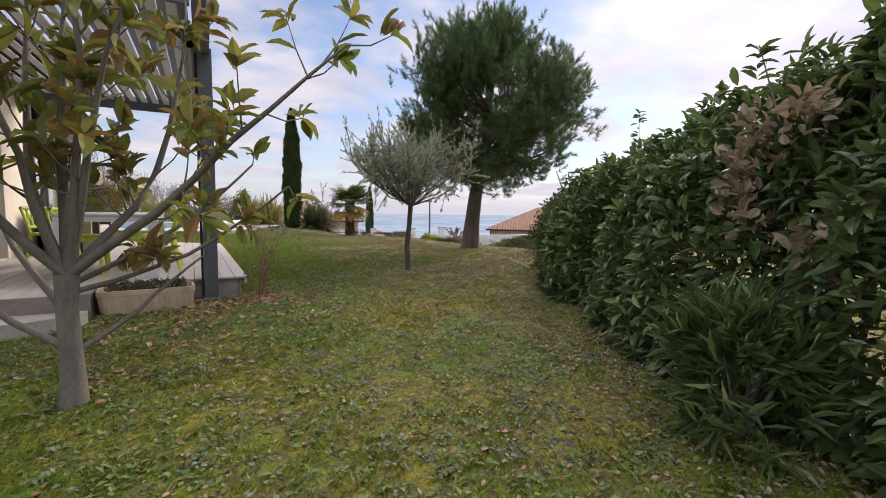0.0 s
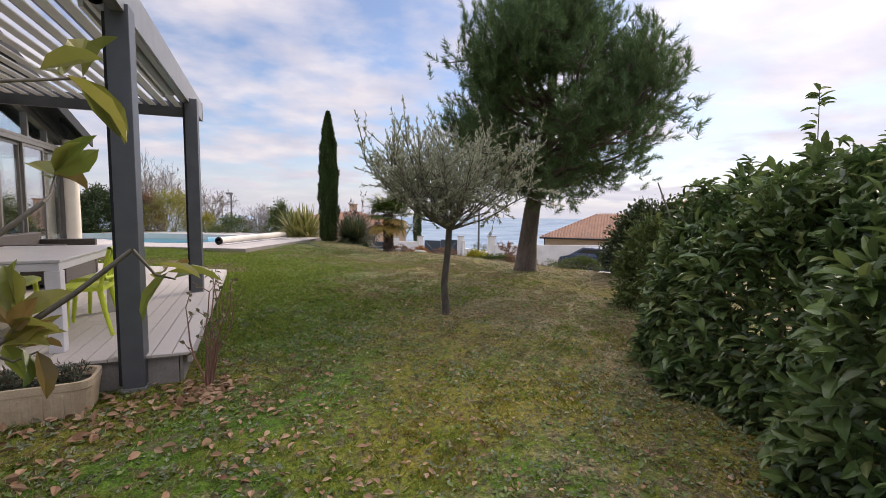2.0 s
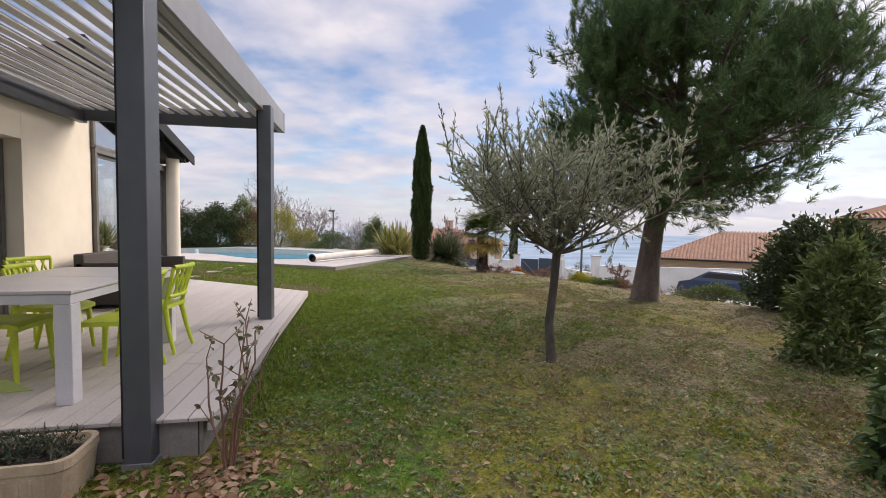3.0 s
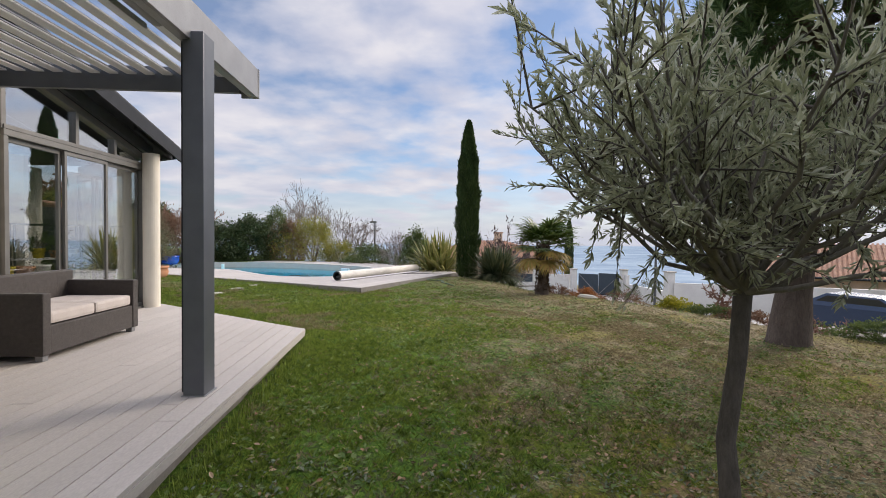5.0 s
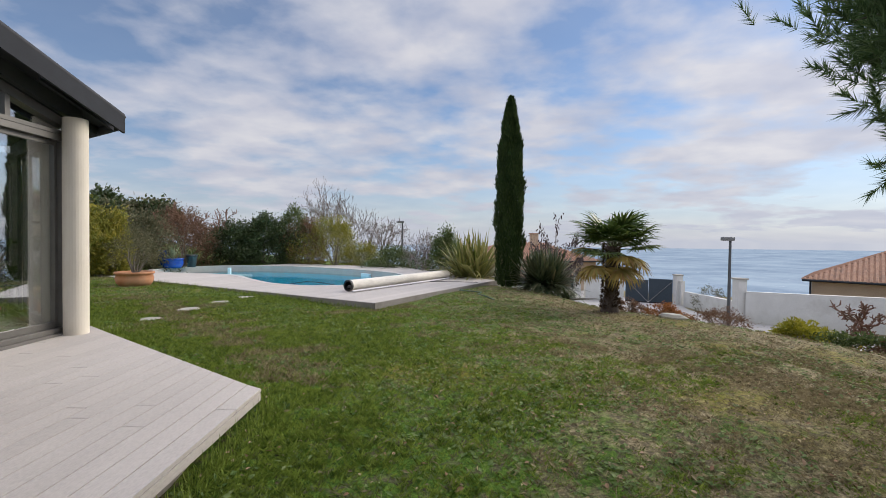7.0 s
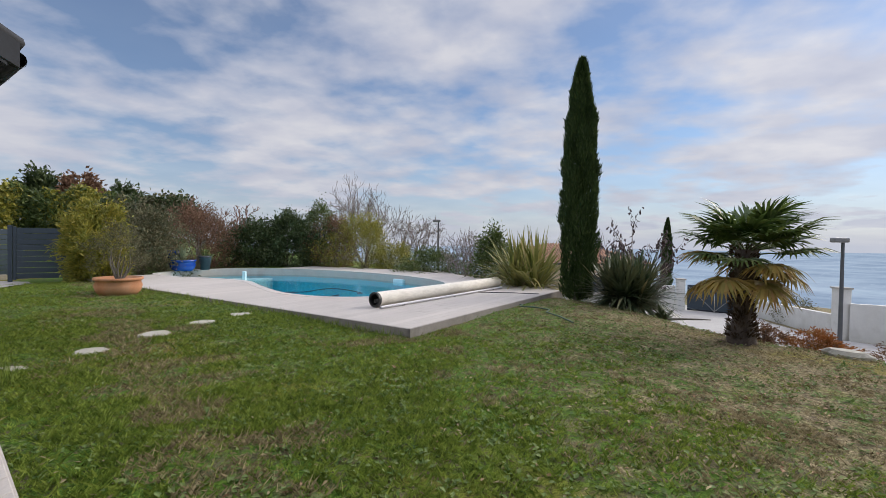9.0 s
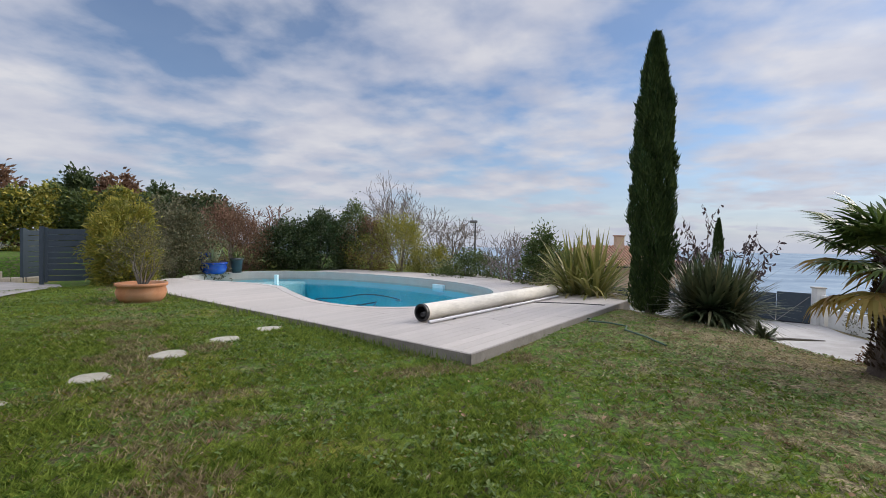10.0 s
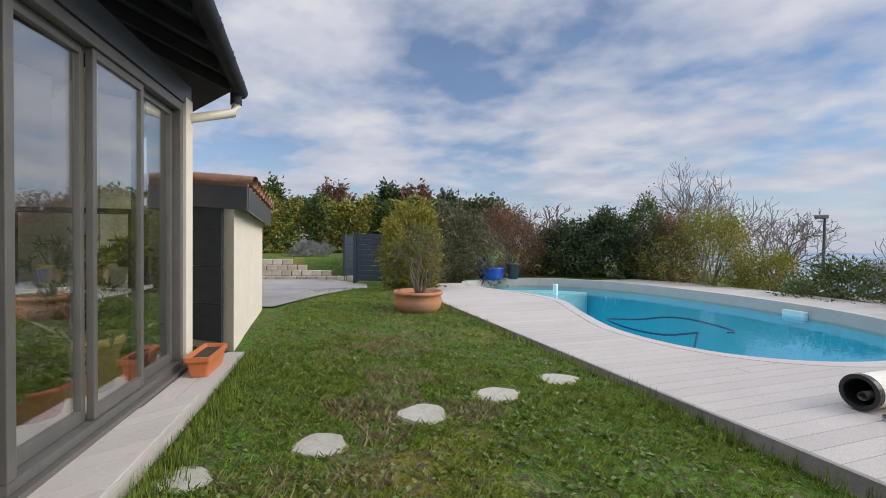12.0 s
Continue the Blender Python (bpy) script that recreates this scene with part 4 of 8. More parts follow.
# ---- plants: materials ----
M_BARK = surface("grey_bark", (0.13, 0.115, 0.095), (0.22, 0.20, 0.17), 14, 0.9, 0, 70, 0.7, 0.01, (1, 1, 0.3))
M_BARK_OLIVE = surface("dark_olive_bark", (0.050, 0.042, 0.034), (0.11, 0.095, 0.078), 14, 0.9, 0, 60, 0.8, 0.012, (1, 1, 0.35))
M_BARK_SMOOTH = surface("smooth_pale_bark", (0.21, 0.185, 0.155), (0.31, 0.285, 0.245), 8, 0.8, 0, 60, 0.4, 0.004, (1, 1, 0.5), (0.15, 0.13, 0.10))
M_BARK_PINE = surface("pine_bark", (0.075, 0.055, 0.045), (0.16, 0.125, 0.10), 9, 0.95, 0, 40, 0.9, 0.02, (1, 1, 0.3))
M_TWIG = surface("bare_twig", (0.16, 0.13, 0.115), (0.24, 0.20, 0.18), 12, 0.9, 0, 60, 0.2, 0.002)
M_TWIG_RED = surface("reddish_twig", (0.17, 0.09, 0.065), (0.25, 0.14, 0.10), 12, 0.9, 0, 60, 0.2, 0.002)

L_LAUREL = leaf_mat("laurel_leaf", [(0, (0.032, 0.070, 0.022)), (0.5, (0.075, 0.135, 0.042)), (0.88, (0.14, 0.22, 0.065)), (1, (0.24, 0.27, 0.09))], 0.34, 0.24, 0.5)
L_RUSSET = leaf_mat("bronze_leaf", [(0, (0.12, 0.10, 0.055)), (0.5, (0.24, 0.17, 0.10)), (0.8, (0.33, 0.23, 0.15)), (1, (0.42, 0.36, 0.24))], 0.40, 0.36, 0.7)
L_MAGNOLIA = leaf_mat("magnolia_leaf", [(0, (0.10, 0.15, 0.030)), (0.40, (0.20, 0.235, 0.045)), (0.72, (0.30, 0.28, 0.06)), (0.74, (0.20, 0.12, 0.045)), (1, (0.28, 0.16, 0.06))], 0.32, 0.45, 0.5)
L_OLIVE = leaf_mat("olive_leaf", [(0, (0.18, 0.20, 0.095)), (0.5, (0.33, 0.345, 0.185)), (0.8, (0.45, 0.46, 0.31)), (1, (0.60, 0.61, 0.49))], 0.36, 0.50, 0.9)
L_PINE = leaf_mat("pine_needle", [(0, (0.040, 0.085, 0.032)), (0.6, (0.095, 0.165, 0.060)), (1, (0.18, 0.25, 0.10))], 0.5, 0.32, 0.3)
L_CYPRESS = leaf_mat("cypress_scale", [(0, (0.022, 0.044, 0.013)), (0.7, (0.052, 0.090, 0.027)), (1, (0.11, 0.15, 0.048))], 0.6, 0.15, 0.25)
L_YUCCA = leaf_mat("yucca_blade", [(0, (0.022, 0.050, 0.022)), (0.7, (0.050, 0.088, 0.042)), (0.9, (0.11, 0.14, 0.075)), (1, (0.30, 0.24, 0.12))], 0.4, 0.15, 0.4)
L_PHORMIUM = leaf_mat("flax_blade", [(0, (0.10, 0.14, 0.03)), (0.5, (0.25, 0.26, 0.06)), (0.8, (0.42, 0.39, 0.11)), (1, (0.42, 0.33, 0.18))], 0.4, 0.3, 0.4)
L_PALM = leaf_mat("palm_segment", [(0, (0.045, 0.085, 0.020)), (0.7, (0.085, 0.13, 0.030)), (1, (0.14, 0.17, 0.04))], 0.4, 0.3, 0.4)
L_PALM_DRY = leaf_mat("palm_segment_dry", [(0, (0.20, 0.17, 0.035)), (0.5, (0.33, 0.23, 0.05)), (1, (0.30, 0.17, 0.06))], 0.6, 0.35, 0.3)
L_YELLOWGREEN = leaf_mat("yellow_green_leaf", [(0, (0.12, 0.150, 0.026)), (0.6, (0.27, 0.27, 0.045)), (1, (0.48, 0.39, 0.07))], 0.45, 0.3, 0.4)
L_GREYGREEN = leaf_mat("grey_green_leaf", [(0, (0.075, 0.080, 0.040)), (0.6, (0.15, 0.150, 0.08)), (1, (0.24, 0.21, 0.12))], 0.55, 0.25, 0.3)
L_DARK = leaf_mat("dark_green_leaf", [(0, (0.028, 0.050, 0.018)), (0.7, (0.065, 0.100, 0.036)), (1, (0.13, 0.16, 0.06))], 0.4, 0.2, 0.4)
L_GREEN = leaf_mat("mid_green_leaf", [(0, (0.048, 0.080, 0.024)), (0.7, (0.105, 0.150, 0.042)), (1, (0.18, 0.21, 0.07))], 0.45, 0.3, 0.35)
L_BROWN = leaf_mat("russet_leaf", [(0, (0.11, 0.060, 0.038)), (0.6, (0.21, 0.120, 0.075)), (1, (0.30, 0.19, 0.12))], 0.7, 0.25, 0.2)
L_ORANGE = leaf_mat("orange_leaf", [(0, (0.26, 0.085, 0.025)), (0.6, (0.38, 0.15, 0.045)), (1, (0.30, 0.18, 0.07))], 0.6, 0.3, 0.3)
L_YELLOW = leaf_mat("yellow_leaf", [(0, (0.16, 0.18, 0.02)), (0.6, (0.36, 0.34, 0.03)), (1, (0.48, 0.42, 0.05))], 0.5, 0.3, 0.3)
L_DEAD = leaf_mat("dead_leaf", [(0, (0.17, 0.085, 0.045)), (0.5, (0.32, 0.19, 0.11)), (1, (0.47, 0.33, 0.22))], 0.75, 0.15, 0.2)
L_GRASS = leaf_mat("grass_blade", [(0, (0.026, 0.050, 0.007)), (0.4, (0.082, 0.160, 0.014)), (0.8, (0.19, 0.30, 0.035)), (1, (0.36, 0.43, 0.085))], 0.55, 0.35, 0.25, (15.0, 0.6))
L_MOSS = leaf_mat("moss_blade", [(0, (0.075, 0.070, 0.010)), (0.5, (0.20, 0.175, 0.020)), (1, (0.42, 0.34, 0.055))], 0.7, 0.3, 0.2, (15.0, 0.55))
L_WEED = leaf_mat("grey_weed_leaf", [(0, (0.075, 0.105, 0.055)), (0.6, (0.15, 0.185, 0.11)), (1, (0.27, 0.29, 0.20))], 0.6, 0.25, 0.3)
L_STRAW = leaf_mat("straw_blade", [(0, (0.070, 0.056, 0.025)), (0.5, (0.21, 0.165, 0.085)), (1, (0.52, 0.43, 0.26))], 0.7, 0.25, 0.2, (15.0, 0.55))
L_SUCCULENT = leaf_mat("succulent_leaf", [(0, (0.055, 0.085, 0.055)), (0.8, (0.11, 0.13, 0.085)), (1, (0.16, 0.08, 0.06))], 0.5, 0.15, 0.3)
L_AGAVE = leaf_mat("agave_blade", [(0, (0.20, 0.24, 0.14)), (1, (0.42, 0.42, 0.26))], 0.45, 0.15, 0.4)
L_SILVER = leaf_mat("silver_leaf", [(0, (0.20, 0.21, 0.20)), (1, (0.36, 0.36, 0.35))], 0.7, 0.2, 0.2)


def gz(x, y):
    return float(ground_z(np.array(x), np.array(y)))


def lumpy(rng, d, amount=0.22, k=9):
    """Uneven radius over directions d, from a few broad lobes."""
    c = rng_dirs(rng, k)
    r = np.ones(len(d))
    for q in c:
        r += amount * np.maximum(d @ q - 0.35, 0) * rng.uniform(-0.9, 1.3)
    return r


def bush(name, label, x, y, rx, ry, h, mat, n=2600, L=0.07, W=0.03, seed=0, base=0.05, z=None, twig=M_TWIG, category="shrub", group="", shape="diamond", upright=0.25, spiky=0.0, lobe=0.3):
    """A shrub: stems from the ground and a crown of small leaves with an uneven outline."""
    rng = np.random.default_rng(1000 + seed)
    z = gz(x, y) if z is None else z
    e = thing(name, pose(x, y, z), label, category, group)
    k = max(12, n // 26)                     # sprays of leaves
    t = rng.random(k) ** 0.8
    az = rng.random(k) * 2 * np.pi
    prof = np.interp(t, [0, 0.12, 0.4, 0.65, 0.85, 0.95, 1.0], [0.82, 0.95, 1.0, 0.90, 0.66, 0.45, 0.25])
    d = np.stack([np.cos(az), np.sin(az), (t - 0.45) * 1.6], -1)
    r = lumpy(rng, unit(d), lobe, 14) * (1 - 0.6 * rng.random(k) ** 1.8) * (1 + 0.13 * np.sin(az * 3 + t * 7 + seed) + 0.09 * np.sin(az * 7 - t * 13))
    tip = 1 + spiky * 0.45 * (rng.random(k) ** 4) - 0.16 * rng.random(k) + 0.12 * np.sin(az * 2 + seed) * t
    c = np.stack([np.cos(az) * rx * prof * r, np.sin(az) * ry * prof * r, base + t * h * tip], -1)
    w = rng.integers(0, k, n)
    grain = np.array([rx, ry, h * 0.5]) * 0.13
    p = c[w] + rng.normal(size=(n, 3)) * grain
    p[:, 2] = np.maximum(p[:, 2], 0.02 + 0.06 * rng.random(n))
    way = d[w] * 0.8 + rng.normal(size=(n, 3)) * 0.7 + np.array([0, 0, upright])
    leaves("crown", p, way, rng_dirs(rng, n) + np.array([0, 0, 0.8]), L * rng.uniform(0.65, 1.25, n), W * rng.uniform(0.7, 1.2, n), mat, e, shape=shape)
    st = []
    for i in range(9):
        q = unit(np.array([rng.normal() * 0.6, rng.normal() * 0.6, 1.0]))
        end = q * np.array([rx * 1.2, ry * 1.2, h * 0.86])
        mid = end * 0.5 + rng.normal(size=3) * 0.04
        st.append((np.array([end * 0.03 * np.array([1, 1, 0]) - np.array([0, 0, 0.05]), mid, end]), [0.022, 0.014, 0.005]))
    tagged(tubes("stemwork", st, twig, e, sides=5), kind="stuff")
    return e


def bare_tree(name, label, x, y, h, w, seed, mat=M_TWIG, depth=4, stems=1, z=None, r=0.06, category="tree", fine=0.0):
    """A leafless tree or shrub of fine branches."""
    rng = np.random.default_rng(2000 + seed)
    z = gz(x, y) if z is None else z
    e = thing(name, pose(x, y, z), label, category)
    paths, tips = [], []
    for s in range(stems):
        a = rng.uniform(0, 2 * math.pi)
        lean = 0.0 if stems == 1 else 0.45
        way = (math.cos(a) * lean * w / h, math.sin(a) * lean * w / h, 1.0)
        grow(rng, (0.06 * math.cos(a) * (stems > 1), 0.06 * math.sin(a) * (stems > 1), -0.05), way, h * 0.40, r, depth, (3, 4), 0.55 * w / h + 0.2, 0.25, 0.28, 0.62, tips, paths)
    paths = [(p, np.maximum(q, fine)) for p, q in paths]
    trunk = [paths[0]]
    tubes("trunk", trunk, mat, e, sides=7)
    tagged(tubes("branchwork", paths[1:], mat, e, sides=4), kind="stuff")
    return e, tips


# ---- umbrella pine ----
def pine():
    rng = np.random.default_rng(21)
    x, y = 7.78, 12.10
    e = thing("pine_tree", pose(x, y, gz(x, y)), "tall umbrella pine with dense green needles and dark trunk", "tree")
    C = np.array([-0.45, -1.60, 3.88])          # crown's middle
    R = np.array([2.48, 2.48, 2.08])
    tr = [((0, 0, -0.15), 0.40), ((0.0, 0, 0.05), 0.30), ((0.06, 0, 0.8), 0.235), ((0.16, 0.0, 1.6), 0.21), ((0.18, -0.25, 2.4), 0.18), ((0.0, -0.8, 3.4), 0.14), ((-0.25, -1.3, 4.6), 0.10), ((-0.4, -1.6, 5.6), 0.05)]
    tubes("trunk", [([p for p, _ in tr], [r for _, r in tr])], M_BARK_PINE, e, sides=12)
    paths, centres = [], []
    spine = np.array([p for p, _ in tr])
    for i in range(64):
        a = 2.4 * i + rng.normal() * 0.3
        k = rng.uniform(0.0, 1.0)
        s = np.array([np.interp(1.75 + 3.6 * k, spine[:, 2], spine[:, j]) for j in range(3)])
        el = -0.95 + 2.25 * k + rng.normal() * 0.14
        h = max(math.cos(el), 0.0) ** 0.55
        d = np.array([math.cos(a) * h, math.sin(a) * h, math.sin(el)])
        end = C + d * R * rng.uniform(0.72, 0.98)
        end[2] = max(end[2], 1.55 + rng.uniform(0, 0.4) + 2.0 * max(0.0, -d[0]))   # the crown hangs lower on its outer side
        mid = s * 0.45 + end * 0.55 + np.array([0, 0, -0.18 - 0.12 * rng.random()])
        t = np.linspace(0, 1, 7)[:, None]
        pts = (1 - t) ** 2 * s + 2 * t * (1 - t) * mid + t ** 2 * end + rng.normal(size=(7, 3)) * 0.04
        tubes("limb", [(pts, np.linspace(0.065, 0.012, 7))], M_BARK_PINE, e, sides=6)
        for j in range(11):
            u = rng.uniform(0.50, 1.0)
            b = np.array([np.interp(u, np.linspace(0, 1, 7), pts[:, q]) for q in range(3)])
            off = unit(unit(b - C) * 0.6 + rng.normal(size=3) + np.array([0, 0, 0.35]))
            tip = b + off * rng.uniform(0.25, 0.75)
            paths.append((np.array([b, (b + tip) / 2 + rng.normal(size=3) * 0.03, tip]), [0.014, 0.009, 0.004]))
            centres.append((tip, off))
            centres.append(((b + tip) / 2, off))
    tagged(tubes("fine_branchwork", paths, M_BARK_PINE, e, sides=4), kind="stuff")
    # brushes of needles round each shoot, turned upwards
    P, D, F = [], [], []
    for c, o in centres:
        for q in range(4):
            ax = unit(o * 0.7 + np.array([0, 0, 0.75]) + rng.normal(size=3) * 0.35)
            cc = c + rng.normal(size=3) * 0.16
            nn = 54
            k = rng.random(nn)
            side = unit(np.cross(ax, rng.normal(size=(nn, 3))))
            d = unit(ax * (0.55 + 0.6 * k[:, None]) + side * (1.0 - 0.45 * k[:, None]))
            P.append(cc + ax * (k * 0.26)[:, None])
            D.append(d)
            F.append(rng.normal(size=(nn, 3)))
    P, D, F = np.concatenate(P), np.concatenate(D), np.concatenate(F)
    n = len(P)
    leaves("crown", P, D, F, rng.uniform(0.11, 0.17, n), 0.012, L_PINE, e, shape="blade")


pine()


# ---- olive tree on the lawn ----
def olive(x, y, name, label, h_fork, top, spread, n_limb, seed, trunk_r=0.075, leaf_n=None, scale=1.0):
    rng = np.random.default_rng(seed)
    e = thing(name, pose(x, y, gz(x, y)), label, "tree")
    s = scale
    trunk = [((0, 0, -0.1), trunk_r * 1.5), ((0.01, 0, 0.06), trunk_r * 1.15), ((-0.02, 0.02, h_fork * 0.35), trunk_r), ((0.02, 0.0, h_fork * 0.7), trunk_r * 0.92), ((0.05, 0.01, h_fork), trunk_r * 0.95)]
    tubes("trunk", [([p for p, _ in trunk], [r for _, r in trunk])], M_BARK_OLIVE, e, sides=10)
    f = np.array([0.05, 0.01, h_fork - 0.03])
    paths, twigs = [], []
    for i in range(n_limb):
        a = 2.39996 * i + rng.normal() * 0.25
        rad = spread * math.sqrt((i + 0.5) / n_limb) * rng.uniform(0.85, 1.08) * (1 - 0.34 * max(0, math.sin(a)))
        end = np.array([math.cos(a) * rad - 0.16, math.sin(a) * rad - 0.02, 0]) + f * np.array([1, 1, 0])
        dome = top - (top - h_fork) * 0.38 * (rad / spread) ** 2.2
        end[2] = h_fork + (dome - h_fork) * rng.uniform(0.72, 1.02)
        mid = f * 0.4 + end * 0.6 + np.array([0, 0, -0.06])
        mid[2] = f[2] + (end[2] - f[2]) * rng.uniform(0.3, 0.5)
        t = np.linspace(0, 1, 8)[:, None]
        pts = (1 - t) ** 2 * f + 2 * t * (1 - t) * mid + t ** 2 * end + rng.normal(size=(8, 3)) * 0.02 * s
        pts[0] = f
        tubes("limb", [(pts, np.linspace(0.018 * s, 0.004 * s, 8))], M_BARK, e, sides=6)
        for j in range(15):
            u = rng.uniform(0.3, 1.0)
            b = np.array([np.interp(u, np.linspace(0, 1, 8), pts[:, q]) for q in range(3)])
            d = unit(rng.normal(size=3) * 0.8 + np.array([0, 0, 0.45]) + unit(b - f) * 0.35)
            ln = rng.uniform(0.22, 0.55) * s
            if j % 4 == 0:                     # long upright shoots
                d, ln = unit(d + np.array([0, 0, 1.1])), rng.uniform(0.40, 0.72) * s
            droop = np.array([0, 0, -0.05 * rng.random()])
            tw = np.array([b, b + d * ln * 0.5, b + d * ln + droop])
            if tw[2, 2] < h_fork - 0.12:
                tw[:, 2] += (h_fork - 0.12 - tw[2, 2]) * np.array([0, 0.5, 1])
            twigs.append((tw, [0.006 * s, 0.004 * s, 0.0018 * s]))
    tagged(tubes("fine_branchwork", twigs, M_BARK_OLIVE, e, sides=3), kind="stuff")
    P, D = [], []
    for tw, _ in twigs:
        k = leaf_n or 36
        u = rng.random(k) ** 0.8
        b = np.where(u[:, None] < 0.5, tw[0] + (tw[1] - tw[0]) * (u[:, None] * 2), tw[1] + (tw[2] - tw[1]) * (u[:, None] * 2 - 1))
        d = unit(tw[2] - tw[0])
        P.append(b)
        D.append(unit(d * 0.9 + rng.normal(size=(k, 3)) * 0.40 + np.array([0, 0, 0.15])))
    P, D = np.concatenate(P), np.concatenate(D)
    n = len(P)
    leaves("crown", P, D, rng.normal(size=(n, 3)) + np.array([0, 0, 0.6]), rng.uniform(0.045, 0.078, n) * s, rng.uniform(0.011, 0.017, n) * s, L_OLIVE, e)
    return e


olive(3.68, 7.94, "olive_tree", "young olive tree with silvery crown standing on the lawn", 1.28, 2.56, 1.52, 46, 31, 0.050)


# ---- columnar cypress ----
def cypress(x, y, h, w, seed, label, n=26000, z=None):
    rng = np.random.default_rng(seed)
    z = gz(x, y) if z is None else z
    e = thing("cypress_tree", pose(x, y, z), label, "tree")
    tubes("trunk", [([(0, 0, -0.1), (0, 0, h * 0.5), (0, 0, h * 0.97)], [0.09, 0.06, 0.01])], M_BARK, e, sides=8)
    t = rng.random(n) ** 0.8
    prof = np.interp(t, [0, 0.03, 0.12, 0.35, 0.6, 0.8, 0.93, 1.0], [0.62, 0.80, 0.95, 1.0, 0.93, 0.66, 0.34, 0.03])
    a = rng.random(n) * 2 * np.pi
    lob = 1 + 0.13 * np.sin(a * 5 + t * 14) + 0.11 * np.sin(a * 3 - t * 23 + 1) + 0.09 * np.sin(a * 9 + t * 40) + 0.06 * np.sin(a * 2 + t * 61)
    r = w / 2 * prof * lob * (1 - 0.28 * rng.random(n) ** 2)
    p = np.stack([np.cos(a) * r, np.sin(a) * r, 0.04 + t * h], -1)
    d = np.stack([np.cos(a) * 0.35, np.sin(a) * 0.35, np.ones(n)], -1) + rng.normal(size=(n, 3)) * 0.25
    out = np.stack([np.cos(a), np.sin(a), np.zeros(n)], -1)
    leaves("crown", p, d, out + rng.normal(size=(n, 3)) * 0.4, rng.uniform(0.07, 0.16, n) * h / 5.2, rng.uniform(0.02, 0.04, n), L_CYPRESS, e)
    return e


cypress(3.86, 20.12, 4.98, 0.64, 41, "tall dark green columnar cypress beside the pool deck")


# ---- sword-leaved plants ----
def rosette(name, label, x, y, n, length, width, mat, seed, rise=(0.1, 1.4), heads=1, spread=0.0, droop=0.25, stem=0.0, z=None, category="plant", dry=0):
    """Clumps of sword-shaped blades that arch from one or more heads."""
    rng = np.random.default_rng(seed)
    z = gz(x, y) if z is None else z
    e = thing(name, pose(x, y, z), label, category)
    P, D, L = [], [], []
    for hd in range(heads):
        a0 = 2 * math.pi * hd / heads + 0.4
        c = np.array([math.cos(a0) * spread * (heads > 1), math.sin(a0) * spread * (heads > 1), stem * rng.uniform(0.7, 1.2)])
        a = rng.random(n) * 2 * np.pi
        el = rng.uniform(rise[0], rise[1], n)
        P.append(c + rng.normal(size=(n, 3)) * 0.035)
        D.append(np.stack([np.cos(a) * np.cos(el), np.sin(a) * np.cos(el), np.sin(el)], -1))
        L.append(length * rng.uniform(0.7, 1.1, n))
    up = np.array([0, 0, 1.0])
    for hp, hd, hl in zip(P, D, L):
        vs, fs = [], []
        s = unit(np.cross(hd, up) + 1e-6)
        bow = rng.uniform(0.6, 1.0, len(hp))
        for k in np.linspace(0, 1, 6):
            mid = hp + hd * (hl * k)[:, None] - up * (hl * droop * bow * k ** 2.2 * (1.2 - hd[:, 2]))[:, None]
            wd = width * (1.0 if 0.1 < k < 0.6 else 0.75 if k <= 0.1 else max(0.04, 1 - ((k - 0.6) / 0.4) ** 1.5))
            vs += [mid - s * wd / 2 + up * wd * 0.12, mid, mid + s * wd / 2 + up * wd * 0.12]
        m = len(hp)
        for i in range(5):
            for j in range(2):
                b = np.arange(m) * 18 + i * 3 + j
                fs.append(np.stack([b, b + 1, b + 4, b + 3], -1))
        link_mesh("leaf_head", np.stack(vs, 1).reshape(-1, 3), np.concatenate(fs), mat, e, smooth=True)
    return e


rosette("yucca", "dark green spiky yucca clump beside the cypress", 4.68, 19.55, 190, 0.96, 0.045, L_YUCCA, 51, (-0.35, 1.45), 5, 0.27, 0.22, 0.32)
rosette("flax_plant", "yellow-green arching flax clump at the pool corner", 3.05, 21.85, 130, 1.95, 0.055, L_PHORMIUM, 52, (0.45, 1.45), 4, 0.28, 1.05, 0.05)


